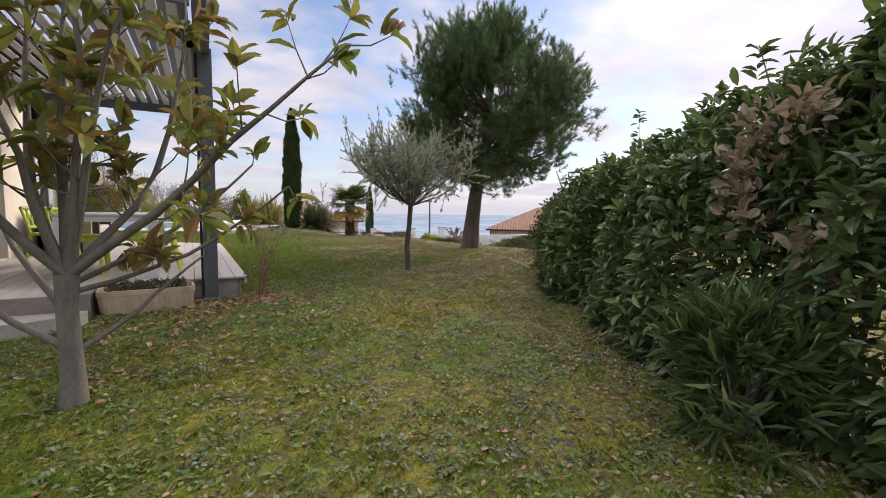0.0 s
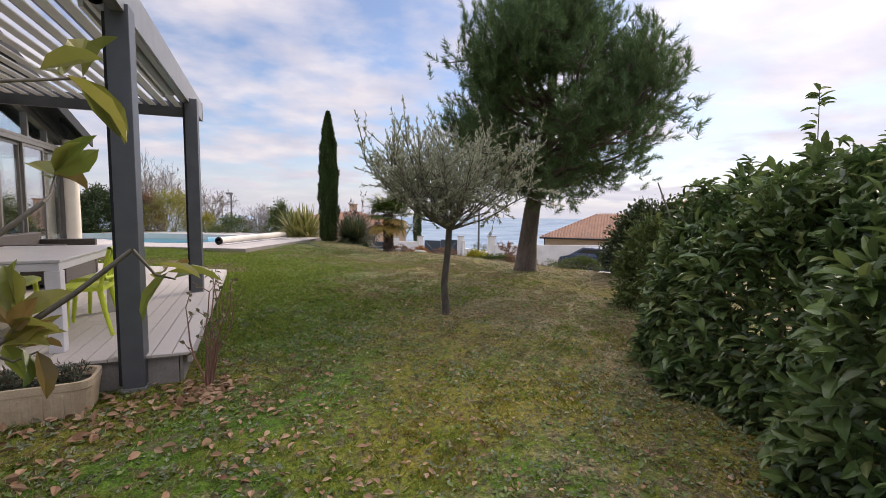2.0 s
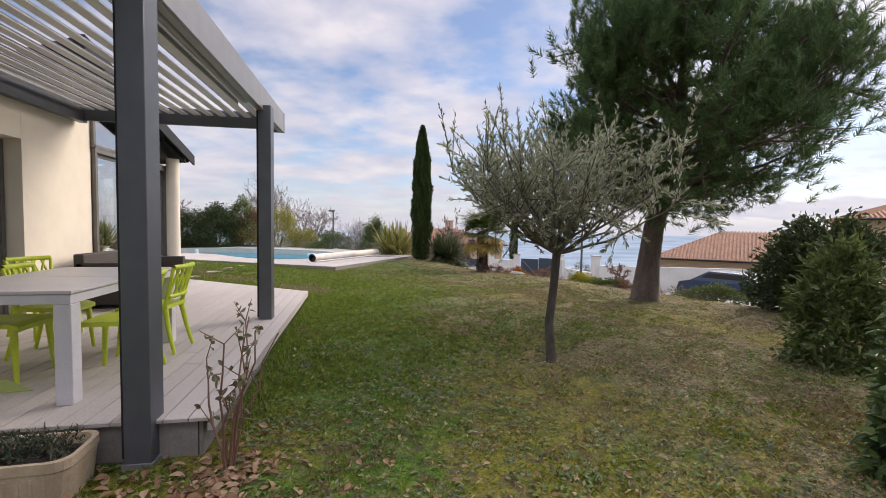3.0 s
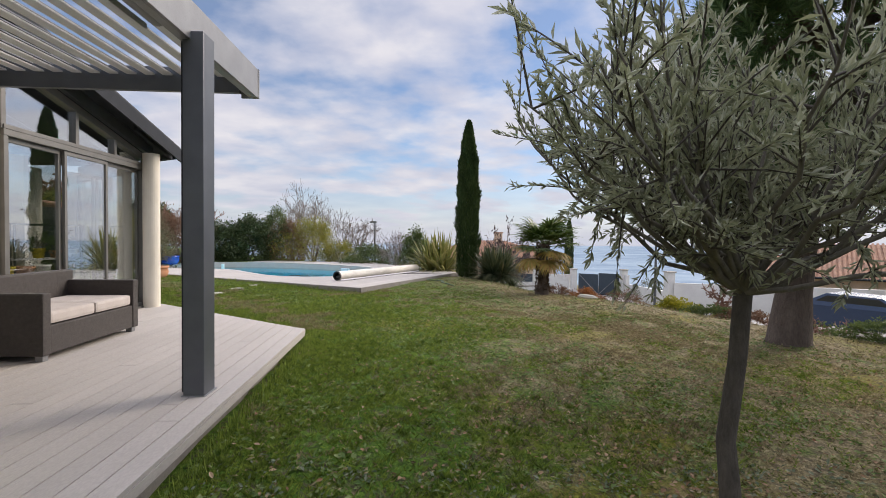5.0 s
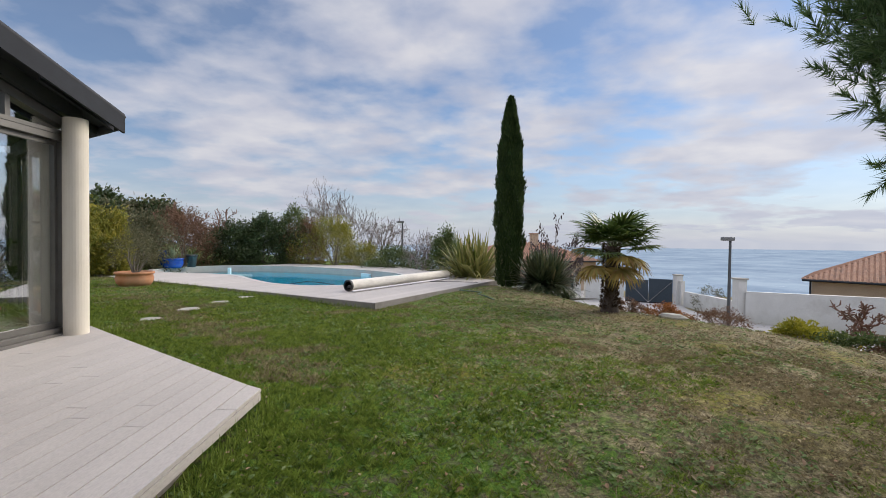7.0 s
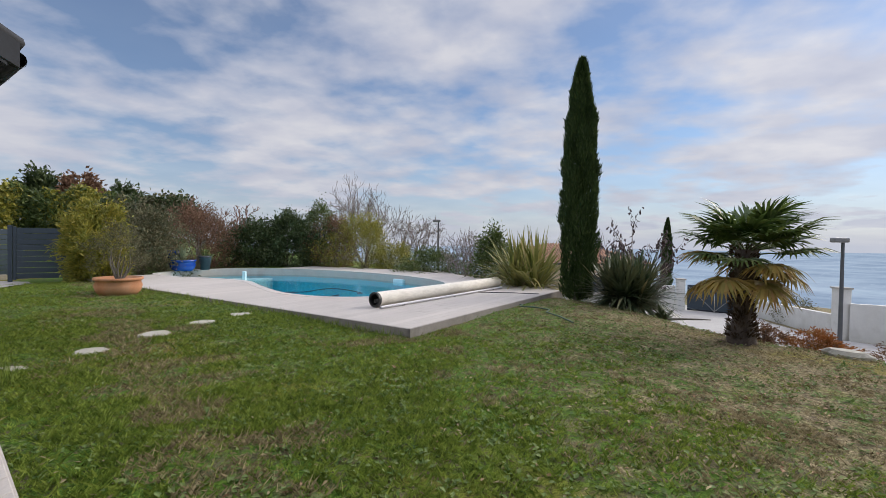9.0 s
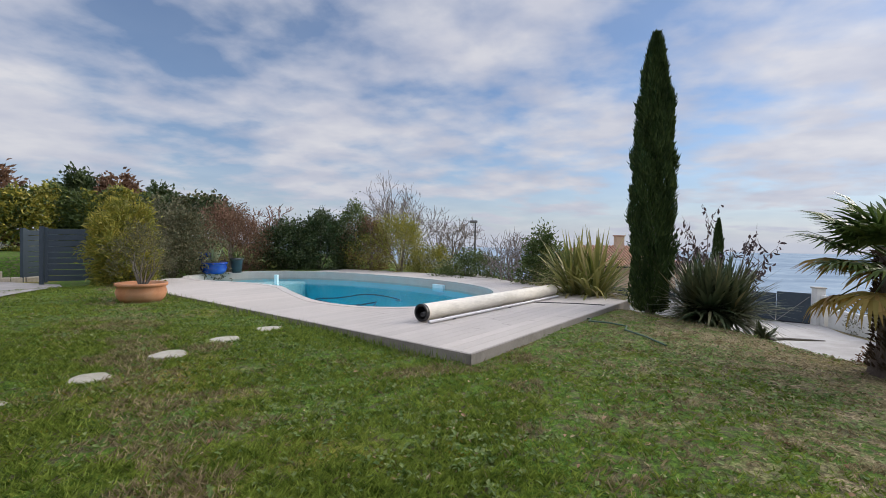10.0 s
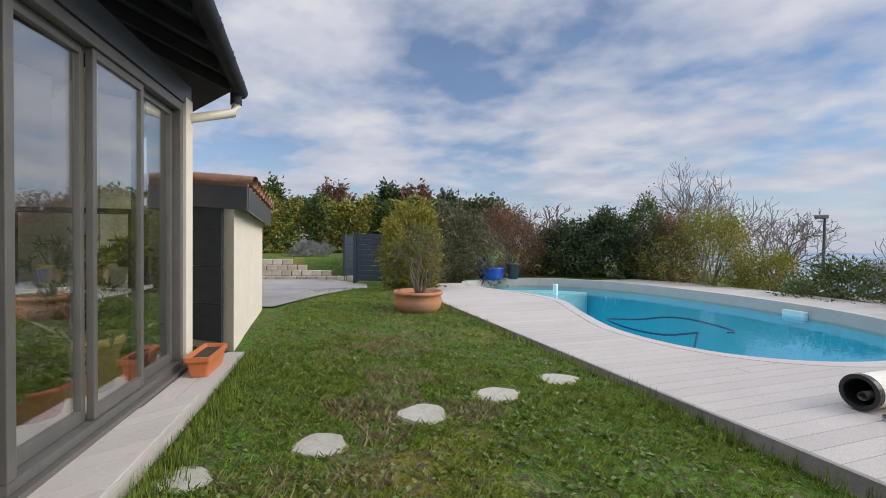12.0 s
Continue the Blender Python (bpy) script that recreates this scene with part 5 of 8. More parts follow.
# ---- fan palm ----
def palm(x, y):
    rng = np.random.default_rng(61)
    e = thing("palm_tree", pose(x, y, gz(x, y)), "small fan palm with shaggy trunk and yellowing lower fronds", "tree")
    tubes("trunk", [([(0, 0, -0.2), (0, 0, 0.0), (0.0, 0, 0.12), (0.01, 0, 0.3), (0.02, 0, 0.8), (0.03, 0, 1.3)], [0.19, 0.19, 0.17, 0.125, 0.12, 0.14])], M_BARK_PINE, e, sides=12)
    k = 700
    a, h = rng.random(k) * 2 * np.pi, rng.uniform(0.05, 1.35, k)
    rr = np.interp(h, [0, 0.15, 0.35, 1.4], [0.17, 0.155, 0.12, 0.13])
    p = np.stack([np.cos(a) * rr, np.sin(a) * rr, h], -1)
    leaves("trunk_fibre", p, np.stack([np.cos(a), np.sin(a), np.full(k, 0.9)], -1) + rng.normal(size=(k, 3)) * 0.3, rng_dirs(rng, k), 0.09, 0.03, leaf_mat("palm_fibre", [(0, (0.05, 0.035, 0.025)), (1, (0.13, 0.09, 0.06))], 0.9, 0.1, 0.1), e)
    for i in range(30):
        az = 2.39996 * i + rng.normal() * 0.15
        el = 1.10 - 1.65 * i / 29 + rng.normal() * 0.1
        dry = i > 20
        d = np.array([math.cos(az) * math.cos(el), math.sin(az) * math.cos(el), math.sin(el)])
        stalk = rng.uniform(0.38, 0.60)
        b = np.array([0.03, 0, 1.28 - 0.10 * (i / 29)])
        hub = b + d * stalk - np.array([0, 0, 0.10 * (1 - math.sin(el)) * stalk])
        side = unit(np.cross(d, [0, 0, 1.0]))
        nrm = np.cross(side, d)
        fr = tubes("frond", [(np.array([b, (b + hub) / 2 + np.array([0, 0, 0.02]), hub]), [0.012, 0.010, 0.008])], L_PALM, e, sides=4)
        q = np.linspace(-2.1, 2.1, 34)
        way = np.cos(q)[:, None] * d + np.sin(q)[:, None] * side + nrm * (0.10 + 0.05 * rng.normal(size=(34, 1))) + np.array([0, 0, -0.10 if not dry else -0.45])
        leaves("fan", np.repeat(hub[None], 34, 0), way, np.repeat(nrm[None], 34, 0) + rng.normal(size=(34, 3)) * 0.25, rng.uniform(0.40, 0.56, 34) * (0.9 + 0.1 * np.cos(q)), 0.042, L_PALM_DRY if dry else L_PALM, fr, shape="strap")
    return e


palm(5.40, 17.02)


# ---- laurel hedge beside the lawn ----
def hedge_right():
    rng = np.random.default_rng(71)
    base = [np.array(p) for p in ((3.05, -0.9), (3.85, 1.0), (4.7, 2.7), (5.6, 4.3), (6.35, 5.75))]   # middle line on the ground
    e = thing("laurel_hedge", pose(0, 0, 0), "dense dark green glossy laurel hedge along the lawn", "hedge")
    ts = np.linspace(0, 1, len(base))
    line = np.array(base)

    def at(t):
        return np.stack([np.interp(t, ts, line[:, 0]), np.interp(t, ts, line[:, 1])], -1)

    def layer(n, inset, L, W, shape, name):
        t = rng.random(n)
        a = rng.uniform(-0.18, math.pi * 0.78, n)          # from the foot on the lawn side over the top
        c = at(t)
        along = unit(np.array([[2.9, 5.9]]))
        nx = np.array([-along[0, 1], along[0, 0]])          # towards the lawn
        half = 0.95 + 0.16 * np.sin(t * 17 + 0.6) + 0.10 * np.sin(t * 37 + a * 2)
        high = np.interp(t, [0, 0.2, 0.36, 0.46, 0.7, 1.0], [2.0, 2.2, 2.25, 1.95, 1.85, 1.7]) + 0.10 * np.sin(t * 29) + 0.07 * np.sin(a * 7 + t * 23)
        ca, sa = np.cos(a), np.sin(a)
        k = 2.6
        rad = (np.abs(ca) ** k + np.abs(sa) ** k) ** (-1 / k)
        lump = 1 + 0.07 * np.sin(t * 61 + a * 5) + 0.06 * np.sin(t * 97 - a * 8) - inset - 0.10 * rng.random(n) ** 2
        ox = ca * rad * half * lump
        oz = np.maximum(sa * rad * lump, -0.02) * high * 0.98 + 0.06 + 0.12 * rng.random(n) * (sa < 0.1)
        tip = 1 - np.clip((t - 0.90) / 0.10, 0, 1) ** 2 * 0.6
        p = np.stack([c[:, 0] + nx[0] * ox * tip, c[:, 1] + nx[1] * ox * tip, oz * (0.6 + 0.4 * tip) + ground_z(c[:, 0], c[:, 1])], -1)
        out = np.stack([nx[0] * ca, nx[1] * ca, sa * 0.8], -1)
        w = unit(out * 0.7 + rng.normal(size=(n, 3)) * 0.55 + np.array([0, 0, -0.20]))
        face = out + np.array([0, 0, 0.8]) + rng.normal(size=(n, 3)) * 0.45
        return leaves(name, p, w, face, L * rng.uniform(0.6, 1.2, n), W * rng.uniform(0.7, 1.15, n), L_LAUREL, e, shape=shape)

    layer(17000, 0.0, 0.155, 0.064, "leaf", "outer_foliage")
    layer(15000, 0.13, 0.11, 0.05, "diamond", "inner_foliage")
    layer(8000, 0.30, 0.14, 0.07, "diamond", "deep_foliage")
    st = []
    for i in range(46):
        c = at(np.array([rng.random()]))[0]
        g = gz(*c)
        o = rng.normal(size=2) * 0.35
        hgt = rng.uniform(1.5, 2.1)
        st.append((np.array([[c[0], c[1], g - 0.05], [c[0] + o[0] * 0.5, c[1] + o[1] * 0.5, g + hgt * 0.5], [c[0] + o[0], c[1] + o[1], g + hgt]]), [0.03, 0.022, 0.008]))
    tagged(tubes("stemwork", st, M_BARK, e, sides=5), kind="stuff")
    # upright shoots above the top, each with a whorl of leaves
    P, D, sh = [], [], []
    for i in range(110):
        t = rng.random()
        c = at(np.array([t]))[0] + np.clip(rng.normal(size=2), -1.4, 1.4) * 0.38
        zt = np.interp(t, [0, 0.2, 0.36, 0.46, 0.7, 1.0], [2.0, 2.2, 2.25, 1.95, 1.85, 1.7]) - 0.05
        hh = rng.uniform(0.25, 0.45) if i % 5 == 0 and t > 0.5 else rng.uniform(0.05, 0.20)
        if i == 0:                             # one tall leader near the far end
            c, zt, hh = np.array([5.6, 4.3]), 1.9, 0.80
        g = gz(*c)
        top = np.array([c[0] + rng.normal() * 0.05, c[1] + rng.normal() * 0.05, g + zt + hh])
        sh.append((np.array([[c[0], c[1], g + zt - 0.3], (top + np.array([c[0], c[1], g + zt - 0.3])) / 2, top]), [0.007, 0.005, 0.003]))
        for k in range(14 if hh < 0.22 else 34):
            a = rng.uniform(0, 2 * math.pi)
            P.append(top - np.array([0, 0, rng.uniform(0, max(0.22, hh * 0.9))]))
            D.append((math.cos(a), math.sin(a), rng.uniform(-0.1, 0.7)))
    tagged(tubes("shootwork", sh, M_TWIG, e, sides=4), kind="stuff")
    n = len(P)
    leaves("shoot_foliage", np.array(P), np.array(D), np.tile([0, 0, 1.0], (n, 1)) + rng.normal(size=(n, 3)) * 0.3, rng.uniform(0.09, 0.14, n), 0.048, L_LAUREL, e, shape="leaf")
    return e


hedge_right()


# ---- magnolia by the path ----
M_BARK_MAG = surface("magnolia_bark", (0.105, 0.092, 0.075), (0.19, 0.17, 0.145), 8, 0.8, 0, 60, 0.4, 0.004, (1, 1, 0.5), (0.10, 0.09, 0.07))
def magnolia(x, y):
    rng = np.random.default_rng(81)
    e = thing("magnolia_tree", pose(x, y, gz(x, y)), "young magnolia with pale trunk and bronze-backed olive-green leaves", "tree")
    tubes("trunk", [([(0, 0, -0.1), (0, 0, 0.03), (0.0, 0, 0.3), (-0.01, 0, 0.6), (0.0, 0.0, 0.82)], [0.10, 0.076, 0.060, 0.058, 0.066])], M_BARK_MAG, e, sides=12)
    # limbs: start height, direction, length
    limbs = [(0.80, (-0.40, 0.0, 1.0), 1.9, 0.032), (0.80, (0.95, -0.2, 0.80), 2.25, 0.034), (0.78, (0.1, 0.25, 1.1), 2.0, 0.030), (0.75, (0.40, -0.15, 1.0), 1.9, 0.028),
             (0.35, (-0.85, 0.2, 0.35), 1.2, 0.026), (0.32, (0.75, 0.5, 0.45), 1.0, 0.020), (0.76, (-0.25, -0.1, 1.1), 1.8, 0.028), (0.55, (-0.7, 0.4, 0.6), 1.4, 0.024), (0.80, (0.65, 0.3, 1.0), 2.0, 0.030),
             (0.70, (1.0, 0.26, 0.30), 1.62, 0.018), (0.74, (0.85, 0.36, 0.50), 1.55, 0.018), (0.80, (-0.65, -0.25, 0.9), 2.1, 0.030), (0.80, (0.25, -0.35, 1.0), 2.3, 0.028)]
    reach = {2.25: (1.55, -0.60, 2.25), 1.62: (1.36, 0.34, 1.40), 1.55: (1.10, 0.40, 1.56)}
    P, D = [], []
    tw = []
    for h, d, ln, r in limbs:
        d = unit(np.array(d, float))
        pts = [np.array([0, 0, h])]
        q = d.copy()
        for k in range(7):
            q = unit(q + np.array([0, 0, 0.10]) + rng.normal(size=3) * 0.10)
            pts.append(pts[-1] + q * ln / 7)
        pts = np.array(pts)
        low = ln in (1.62, 1.55)
        if ln in reach:                        # limbs that reach out over the lawn
            pts = pts + np.linspace(0, 1, 8)[:, None] ** 1.5 * (np.array(reach[ln]) - pts[-1])
        tubes("limb", [(pts, np.linspace(r, 0.008, 8))], M_BARK_MAG, e, sides=8)
        for j in range(0 if h < 0.6 else 5 if low else 15):
            u = rng.uniform(0.22, 1.0) if j else 1.0
            b = np.array([np.interp(u, np.linspace(0, 1, 8), pts[:, c]) for c in range(3)])
            s = unit(d * 0.45 + rng.normal(size=3) * 0.75 + np.array([0, 0, 0.45]))
            m = rng.uniform(0.2, 0.55) * (0.4 if low else 1.0)
            t = np.array([b, b + s * m * 0.5 + np.array([0, 0, -0.02]), b + s * m + np.array([0, 0, 0.03])])
            tw.append((t, [0.007, 0.005, 0.003]))
            tip = t[2]
            for w in range(int(rng.integers(6, 10))):
                a = rng.uniform(0, 2 * math.pi)
                side = unit(np.cross(s, [0.3, 0.1, 1.0]))
                up2 = np.cross(side, s)
                P.append(tip - s * rng.uniform(0, 0.10))
                D.append(s * rng.uniform(0.3, 0.9) + side * math.cos(a) + up2 * math.sin(a) + np.array([0, 0, 0.05]))
            if rng.random() < 0.5:
                P.append(t[1])
                D.append(s + rng.normal(size=3) * 0.7)
    tagged(tubes("twigwork", tw, M_BARK_MAG, e, sides=5), kind="stuff")
    n = len(P)
    leaves("foliage", np.array(P), np.array(D), np.tile([0, 0, 1.0], (n, 1)) + rng.normal(size=(n, 3)) * 0.5, rng.uniform(0.13, 0.21, n), rng.uniform(0.055, 0.085, n), L_MAGNOLIA, e, shape="leaf")


magnolia(-0.66, 3.46)


# ---- rose bush, trough planter ----
def rose_bush(x, y):
    rng = np.random.default_rng(82)
    e = thing("rose_bush", pose(x, y, gz(x, y)), "bare winter rose bush with few dry leaves", "shrub")
    P, D = [], []
    for i in range(8):
        a = rng.uniform(0, 6.28)
        d = unit(np.array([math.cos(a) * 0.28, math.sin(a) * 0.28, 1.0]))
        ln = rng.uniform(0.5, 0.95)
        pts = np.array([np.array([d[0] * 0.1, d[1] * 0.1, -0.03]) + d * ln * k + np.array([rng.normal(), rng.normal(), 0]) * 0.02 * (k > 0) for k in np.linspace(0, 1, 6)])
        st = tubes("stem", [(pts, np.linspace(0.010, 0.004, 6))], M_TWIG_RED, e, sides=5)
        sub = []
        for j in range(4):
            b = pts[rng.integers(2, 6)]
            q = unit(d + rng.normal(size=3) * 0.7)
            sub.append((np.array([b, b + q * 0.07, b + q * 0.15]), [0.004, 0.003, 0.002]))
            for w in range(3):
                P.append(b + q * rng.uniform(0.06, 0.16))
                D.append(rng.normal(size=3) + np.array([0, 0, -0.1]))
        tagged(tubes("twigwork", sub, M_TWIG_RED, st, sides=4), kind="stuff")
    n = len(P)
    leaves("dry_foliage", np.array(P), np.array(D), rng_dirs(rng, n), rng.uniform(0.03, 0.055, n), 0.028, L_GREYGREEN, e, shape="leaf")


rose_bush(0.72, 5.95)

M_TERRA = surface("terracotta", (0.40, 0.175, 0.085), (0.52, 0.25, 0.13), 5, 0.85, 0, 70, 0.3, 0.003, (1, 1, 1), (0.42, 0.27, 0.18))
M_SAND = surface("sandstone_cast", (0.40, 0.31, 0.21), (0.50, 0.41, 0.29), 6, 0.9, 0, 70, 0.4, 0.004, (1, 1, 1), (0.30, 0.23, 0.15))
M_SOIL = surface("potting_soil", (0.035, 0.026, 0.02), (0.07, 0.052, 0.04), 12, 0.95, 0, 60, 0.9, 0.02)


def rounded_rect(w, d, r, n=5):
    out = []
    for cx, cy, a0 in ((w / 2 - r, d / 2 - r, 0), (-w / 2 + r, d / 2 - r, 90), (-w / 2 + r, -d / 2 + r, 180), (w / 2 - r, -d / 2 + r, 270)):
        for i in range(n):
            a = radians(a0 + 90 * i / (n - 1))
            out.append((cx + r * math.cos(a), cy + r * math.sin(a)))
    return out


def shell(levels, bm=None):
    """Skins a stack of outlines [(outline, z), ...] into one surface, closed at both ends."""
    bm = bm or bmesh.new()
    rings = [[bm.verts.new((x, y, z)) for x, y in o] for o, z in levels]
    k = len(rings[0])
    for a, b in zip(rings, rings[1:]):
        for i in range(k):
            bm.faces.new((a[i], a[(i + 1) % k], b[(i + 1) % k], b[i]))
    bm.faces.new(rings[0][::-1])
    bm.faces.new(rings[-1])
    return bm


def trough(x, y, w, d, h, rz):
    e = thing("trough_planter", pose(x, y, 0.075, 0, 0, rz), "long sand-coloured ribbed trough planted with low succulents", "planter")
    o = lambda k, wd=0.0: rounded_rect(w * k - wd, d * k - wd, 0.09)
    part("trough", shell([(o(0.90), 0), (o(0.93), 0.05), (o(0.985), h - 0.06), (o(1.0), h - 0.05), (o(1.0), h), (o(1.0, 0.05), h), (o(0.97, 0.07), h - 0.06)]), M_SAND, e)
    n = int(w / 0.035)
    for i in range(n):
        xx = -w / 2 + 0.11 + (w - 0.22) * i / (n - 1)
        part("rib", bm_box(xx - 0.009, xx + 0.009, -d * 0.485 - 0.004, -d * 0.47, 0.045, h - 0.075, 0.003), M_SAND, e) if i % 2 == 0 else None
    part("soil", bm_box(-w / 2 + 0.06, w / 2 - 0.06, -d / 2 + 0.06, d / 2 - 0.06, h - 0.12, h - 0.045, 0.02), M_SOIL, e)
    rng = np.random.default_rng(83)
    n = 1500
    c = np.stack([rng.uniform(-w / 2 + 0.08, w / 2 - 0.08, 110), rng.uniform(-d / 2 + 0.08, d / 2 - 0.08, 110), np.full(110, h - 0.05)], -1)
    p = c[rng.integers(0, 110, n)] + np.stack([rng.normal(size=n) * 0.012, rng.normal(size=n) * 0.012, rng.random(n) * 0.11], -1)
    leaves("succulent_foliage", p, rng.normal(size=(n, 3)) + np.array([0, 0, 0.8]), rng_dirs(rng, n), rng.uniform(0.03, 0.055, n), 0.012, L_SUCCULENT, e)


trough(-0.43, 5.86, 0.90, 0.40, 0.33, 3)


# ---- terrace furniture ----
M_WHITE = surface("white_aluminium", (0.56, 0.55, 0.57), (0.63, 0.62, 0.64), 6, 0.45, 0, 120, 0.05, 0.001)
M_TABLETOP = surface("pale_tabletop", (0.48, 0.46, 0.46), (0.56, 0.54, 0.54), 3, 0.4, 0, 90, 0.06, 0.001)
M_LIME = plain("lime_plastic", (0.52, 0.62, 0.045), 0.45)
M_WICKER = surface("dark_wicker", (0.030, 0.024, 0.022), (0.060, 0.050, 0.045), 30, 0.6, 0, 140, 0.9, 0.006)
M_CUSHION = surface("greige_cushion", (0.42, 0.37, 0.34), (0.50, 0.45, 0.42), 5, 0.95, 0, 160, 0.4, 0.003)


def table():
    e = thing("garden_table", pose(-0.84, 7.28, DECK_Z), "large pale grey garden table with square legs on the deck", "table")
    for i in range(2):
        part("tabletop", bm_box(-0.50, 0.50, -0.86 + 0.865 * i, -0.005 + 0.865 * i, 0.735, 0.758, 0.005), M_TABLETOP, e)
    part("apron", bm_box(-0.49, 0.49, -0.85, 0.85, 0.67, 0.732, 0.004), M_WHITE, e)
    for sx in (-1, 1):
        for sy in (-1, 1):
            part("leg", bm_box(sx * 0.445 - 0.052, sx * 0.445 + 0.052, sy * 0.805 - 0.052, sy * 0.805 + 0.052, 0, 0.668, 0.006), M_WHITE, e)


table()


def chair():
    """A moulded chair facing +x."""
    e = thing("garden_chair", pose(0, 0, 0), "lime green moulded plastic garden chair with slotted back", "chair", "chairs round the table")
    bm = bmesh.new()
    n = 7
    top = [[bm.verts.new((-0.21 + 0.43 * i / n, (-0.215 + 0.43 * j / n) * (1 - 0.12 * (1 - i / n)), 0.452 - 0.018 * math.sin(math.pi * j / n) * math.sin(math.pi * min(1, i / n * 1.2)) + (0.008 if i == n else 0) - (0.03 if i == n else 0))) for j in range(n + 1)] for i in range(n + 1)]
    for i in range(n):
        for j in range(n):
            bm.faces.new((top[i][j], top[i + 1][j], top[i + 1][j + 1], top[i][j + 1]))
    r = bmesh.ops.extrude_face_region(bm, geom=list(bm.faces))
    bmesh.ops.translate(bm, vec=(0, 0, -0.035), verts=[v for v in r["geom"] if isinstance(v, bmesh.types.BMVert)])
    part("seat", bm, M_LIME, e, smooth=False)
    for sy in (-1, 1):
        tubes("leg", [([(0.17, sy * 0.185, 0.425), (0.185, sy * 0.20, 0.2), (0.20, sy * 0.215, 0.0)], [0.026, 0.021, 0.016])], M_LIME, e, sides=8)
        tubes("leg", [([(-0.18, sy * 0.165, 0.425), (-0.22, sy * 0.185, 0.2), (-0.27, sy * 0.20, 0.0)], [0.026, 0.021, 0.016])], M_LIME, e, sides=8)
        tubes("back_post", [([(-0.18, sy * 0.17, 0.42), (-0.225, sy * 0.185, 0.6), (-0.275, sy * 0.205, 0.80)], [0.020, 0.018, 0.016])], M_LIME, e, sides=8)
    back = lambda y, z: (-0.18 - 0.095 * ((z - 0.42) / 0.38) - 0.035 * math.cos(y / 0.21 * 1.57), y, z)
    tubes("top_rail", [([back(y, 0.80) for y in np.linspace(-0.205, 0.205, 9)], 0.024)], M_LIME, e, sides=8)
    tubes("lower_rail", [([back(y, 0.53) for y in np.linspace(-0.18, 0.18, 9)], 0.022)], M_LIME, e, sides=8)
    for i in range(9):
        y = -0.155 + 0.31 * i / 8
        lean = 0.035 * (1 if i % 2 else -1)
        tubes("slat", [([back(y - lean, 0.535), back(y, 0.67), back(y + lean, 0.795)], [0.011, 0.013, 0.011])], M_LIME, e, sides=6)
    return e


base_chair = chair()
spots = [(-1.16, 7.10, 0), (-1.22, 7.78, 3), (-0.40, 7.10, 180), (-0.42, 7.80, 177), (-1.75, 8.55, -30)]
base_chair.matrix_world = pose(spots[0][0], spots[0][1], DECK_Z, 0, 0, spots[0][2])
for sx, sy, rz in spots[1:]:
    copy_thing(base_chair, pose(sx, sy, DECK_Z, 0, 0, rz))


def sofa():
    e = thing("wicker_sofa", pose(-1.88, 10.80, DECK_Z), "dark brown wicker two-seat sofa with greige cushions", "sofa")
    hw, d0, d1 = 0.74, -0.42, 0.45
    part("base", bm_box(d0, d1 - 0.01, -hw + 0.1, hw - 0.1, 0.06, 0.33, 0.012), M_WICKER, e)
    for s in (-1, 1):
        part("armrest", bm_box(d0, d1, min(s * hw, s * (hw - 0.10)), max(s * hw, s * (hw - 0.10)), 0.055, 0.64, 0.015), M_WICKER, e)
    part("backrest", bm_box(d0 - 0.02, d0 + 0.11, -hw, hw, 0.055, 0.76, 0.02), M_WICKER, e)
    for s in (-1, 1):
        part("seat_cushion", bm_box(d0 + 0.12, d1 - 0.02, min(s * 0.004, s * (hw - 0.11)), max(s * 0.004, s * (hw - 0.11)), 0.335, 0.46, 0.035), M_CUSHION, e)
    for sx in (d0 + 0.06, d1 - 0.06):
        for sy in (-hw + 0.06, hw - 0.06):
            part("foot", bm_box(sx - 0.035, sx + 0.035, sy - 0.035, sy + 0.035, 0.0, 0.054, 0.005), M_STEEL_LIGHT, e, "pale metal foot")


sofa()


# ---- stepping stones ----
M_STONE = surface("limestone", (0.33, 0.31, 0.26), (0.48, 0.455, 0.385), 8, 0.9, 0, 50, 0.6, 0.008, (1, 1, 1), (0.30, 0.27, 0.20))
for i, (x, y, r) in enumerate([(-1.81, 17.00, 0.16), (-1.99, 16.33, 0.18), (-2.21, 15.75, 0.175), (-2.42, 15.05, 0.165), (-2.63, 14.34, 0.15)]):
    rng = np.random.default_rng(90 + i)
    k = 18
    rr = [r * (1 + 0.10 * math.sin(3 * a + i) + 0.06 * math.sin(5 * a + 2 * i) + rng.normal() * 0.02) for a in np.linspace(0, 2 * math.pi, k, endpoint=False)]
    o = lambda f: [(f * q * math.cos(2 * math.pi * j / k) * 1.1, f * q * math.sin(2 * math.pi * j / k)) for j, q in enumerate(rr)]
    z = gz(x, y)
    st = part("stepping_stone", shell([(o(0.97), -0.06), (o(1.0), -0.012), (o(0.95), 0.006), (o(0.6), 0.012)]), M_STONE)
    st.matrix_world = pose(x, y, z, 0, 0, 33 + 40 * i)
    tagged(st, "pale rough limestone stepping stone set in the lawn", "stepping stone", "stepping stones")


# ---- pots ----
def pot(name, label, x, y, z, prof, mat, soil_r, soil_z, category="pot"):
    e = thing(name, pose(x, y, z), label, category)
    part("pot", bm_lathe(prof, 32), mat, e, smooth=True)
    part("soil", bm_lathe([(0, soil_z - 0.03), (soil_r, soil_z - 0.03), (soil_r, soil_z), (0, soil_z + 0.012)], 24), M_SOIL, e)
    return e


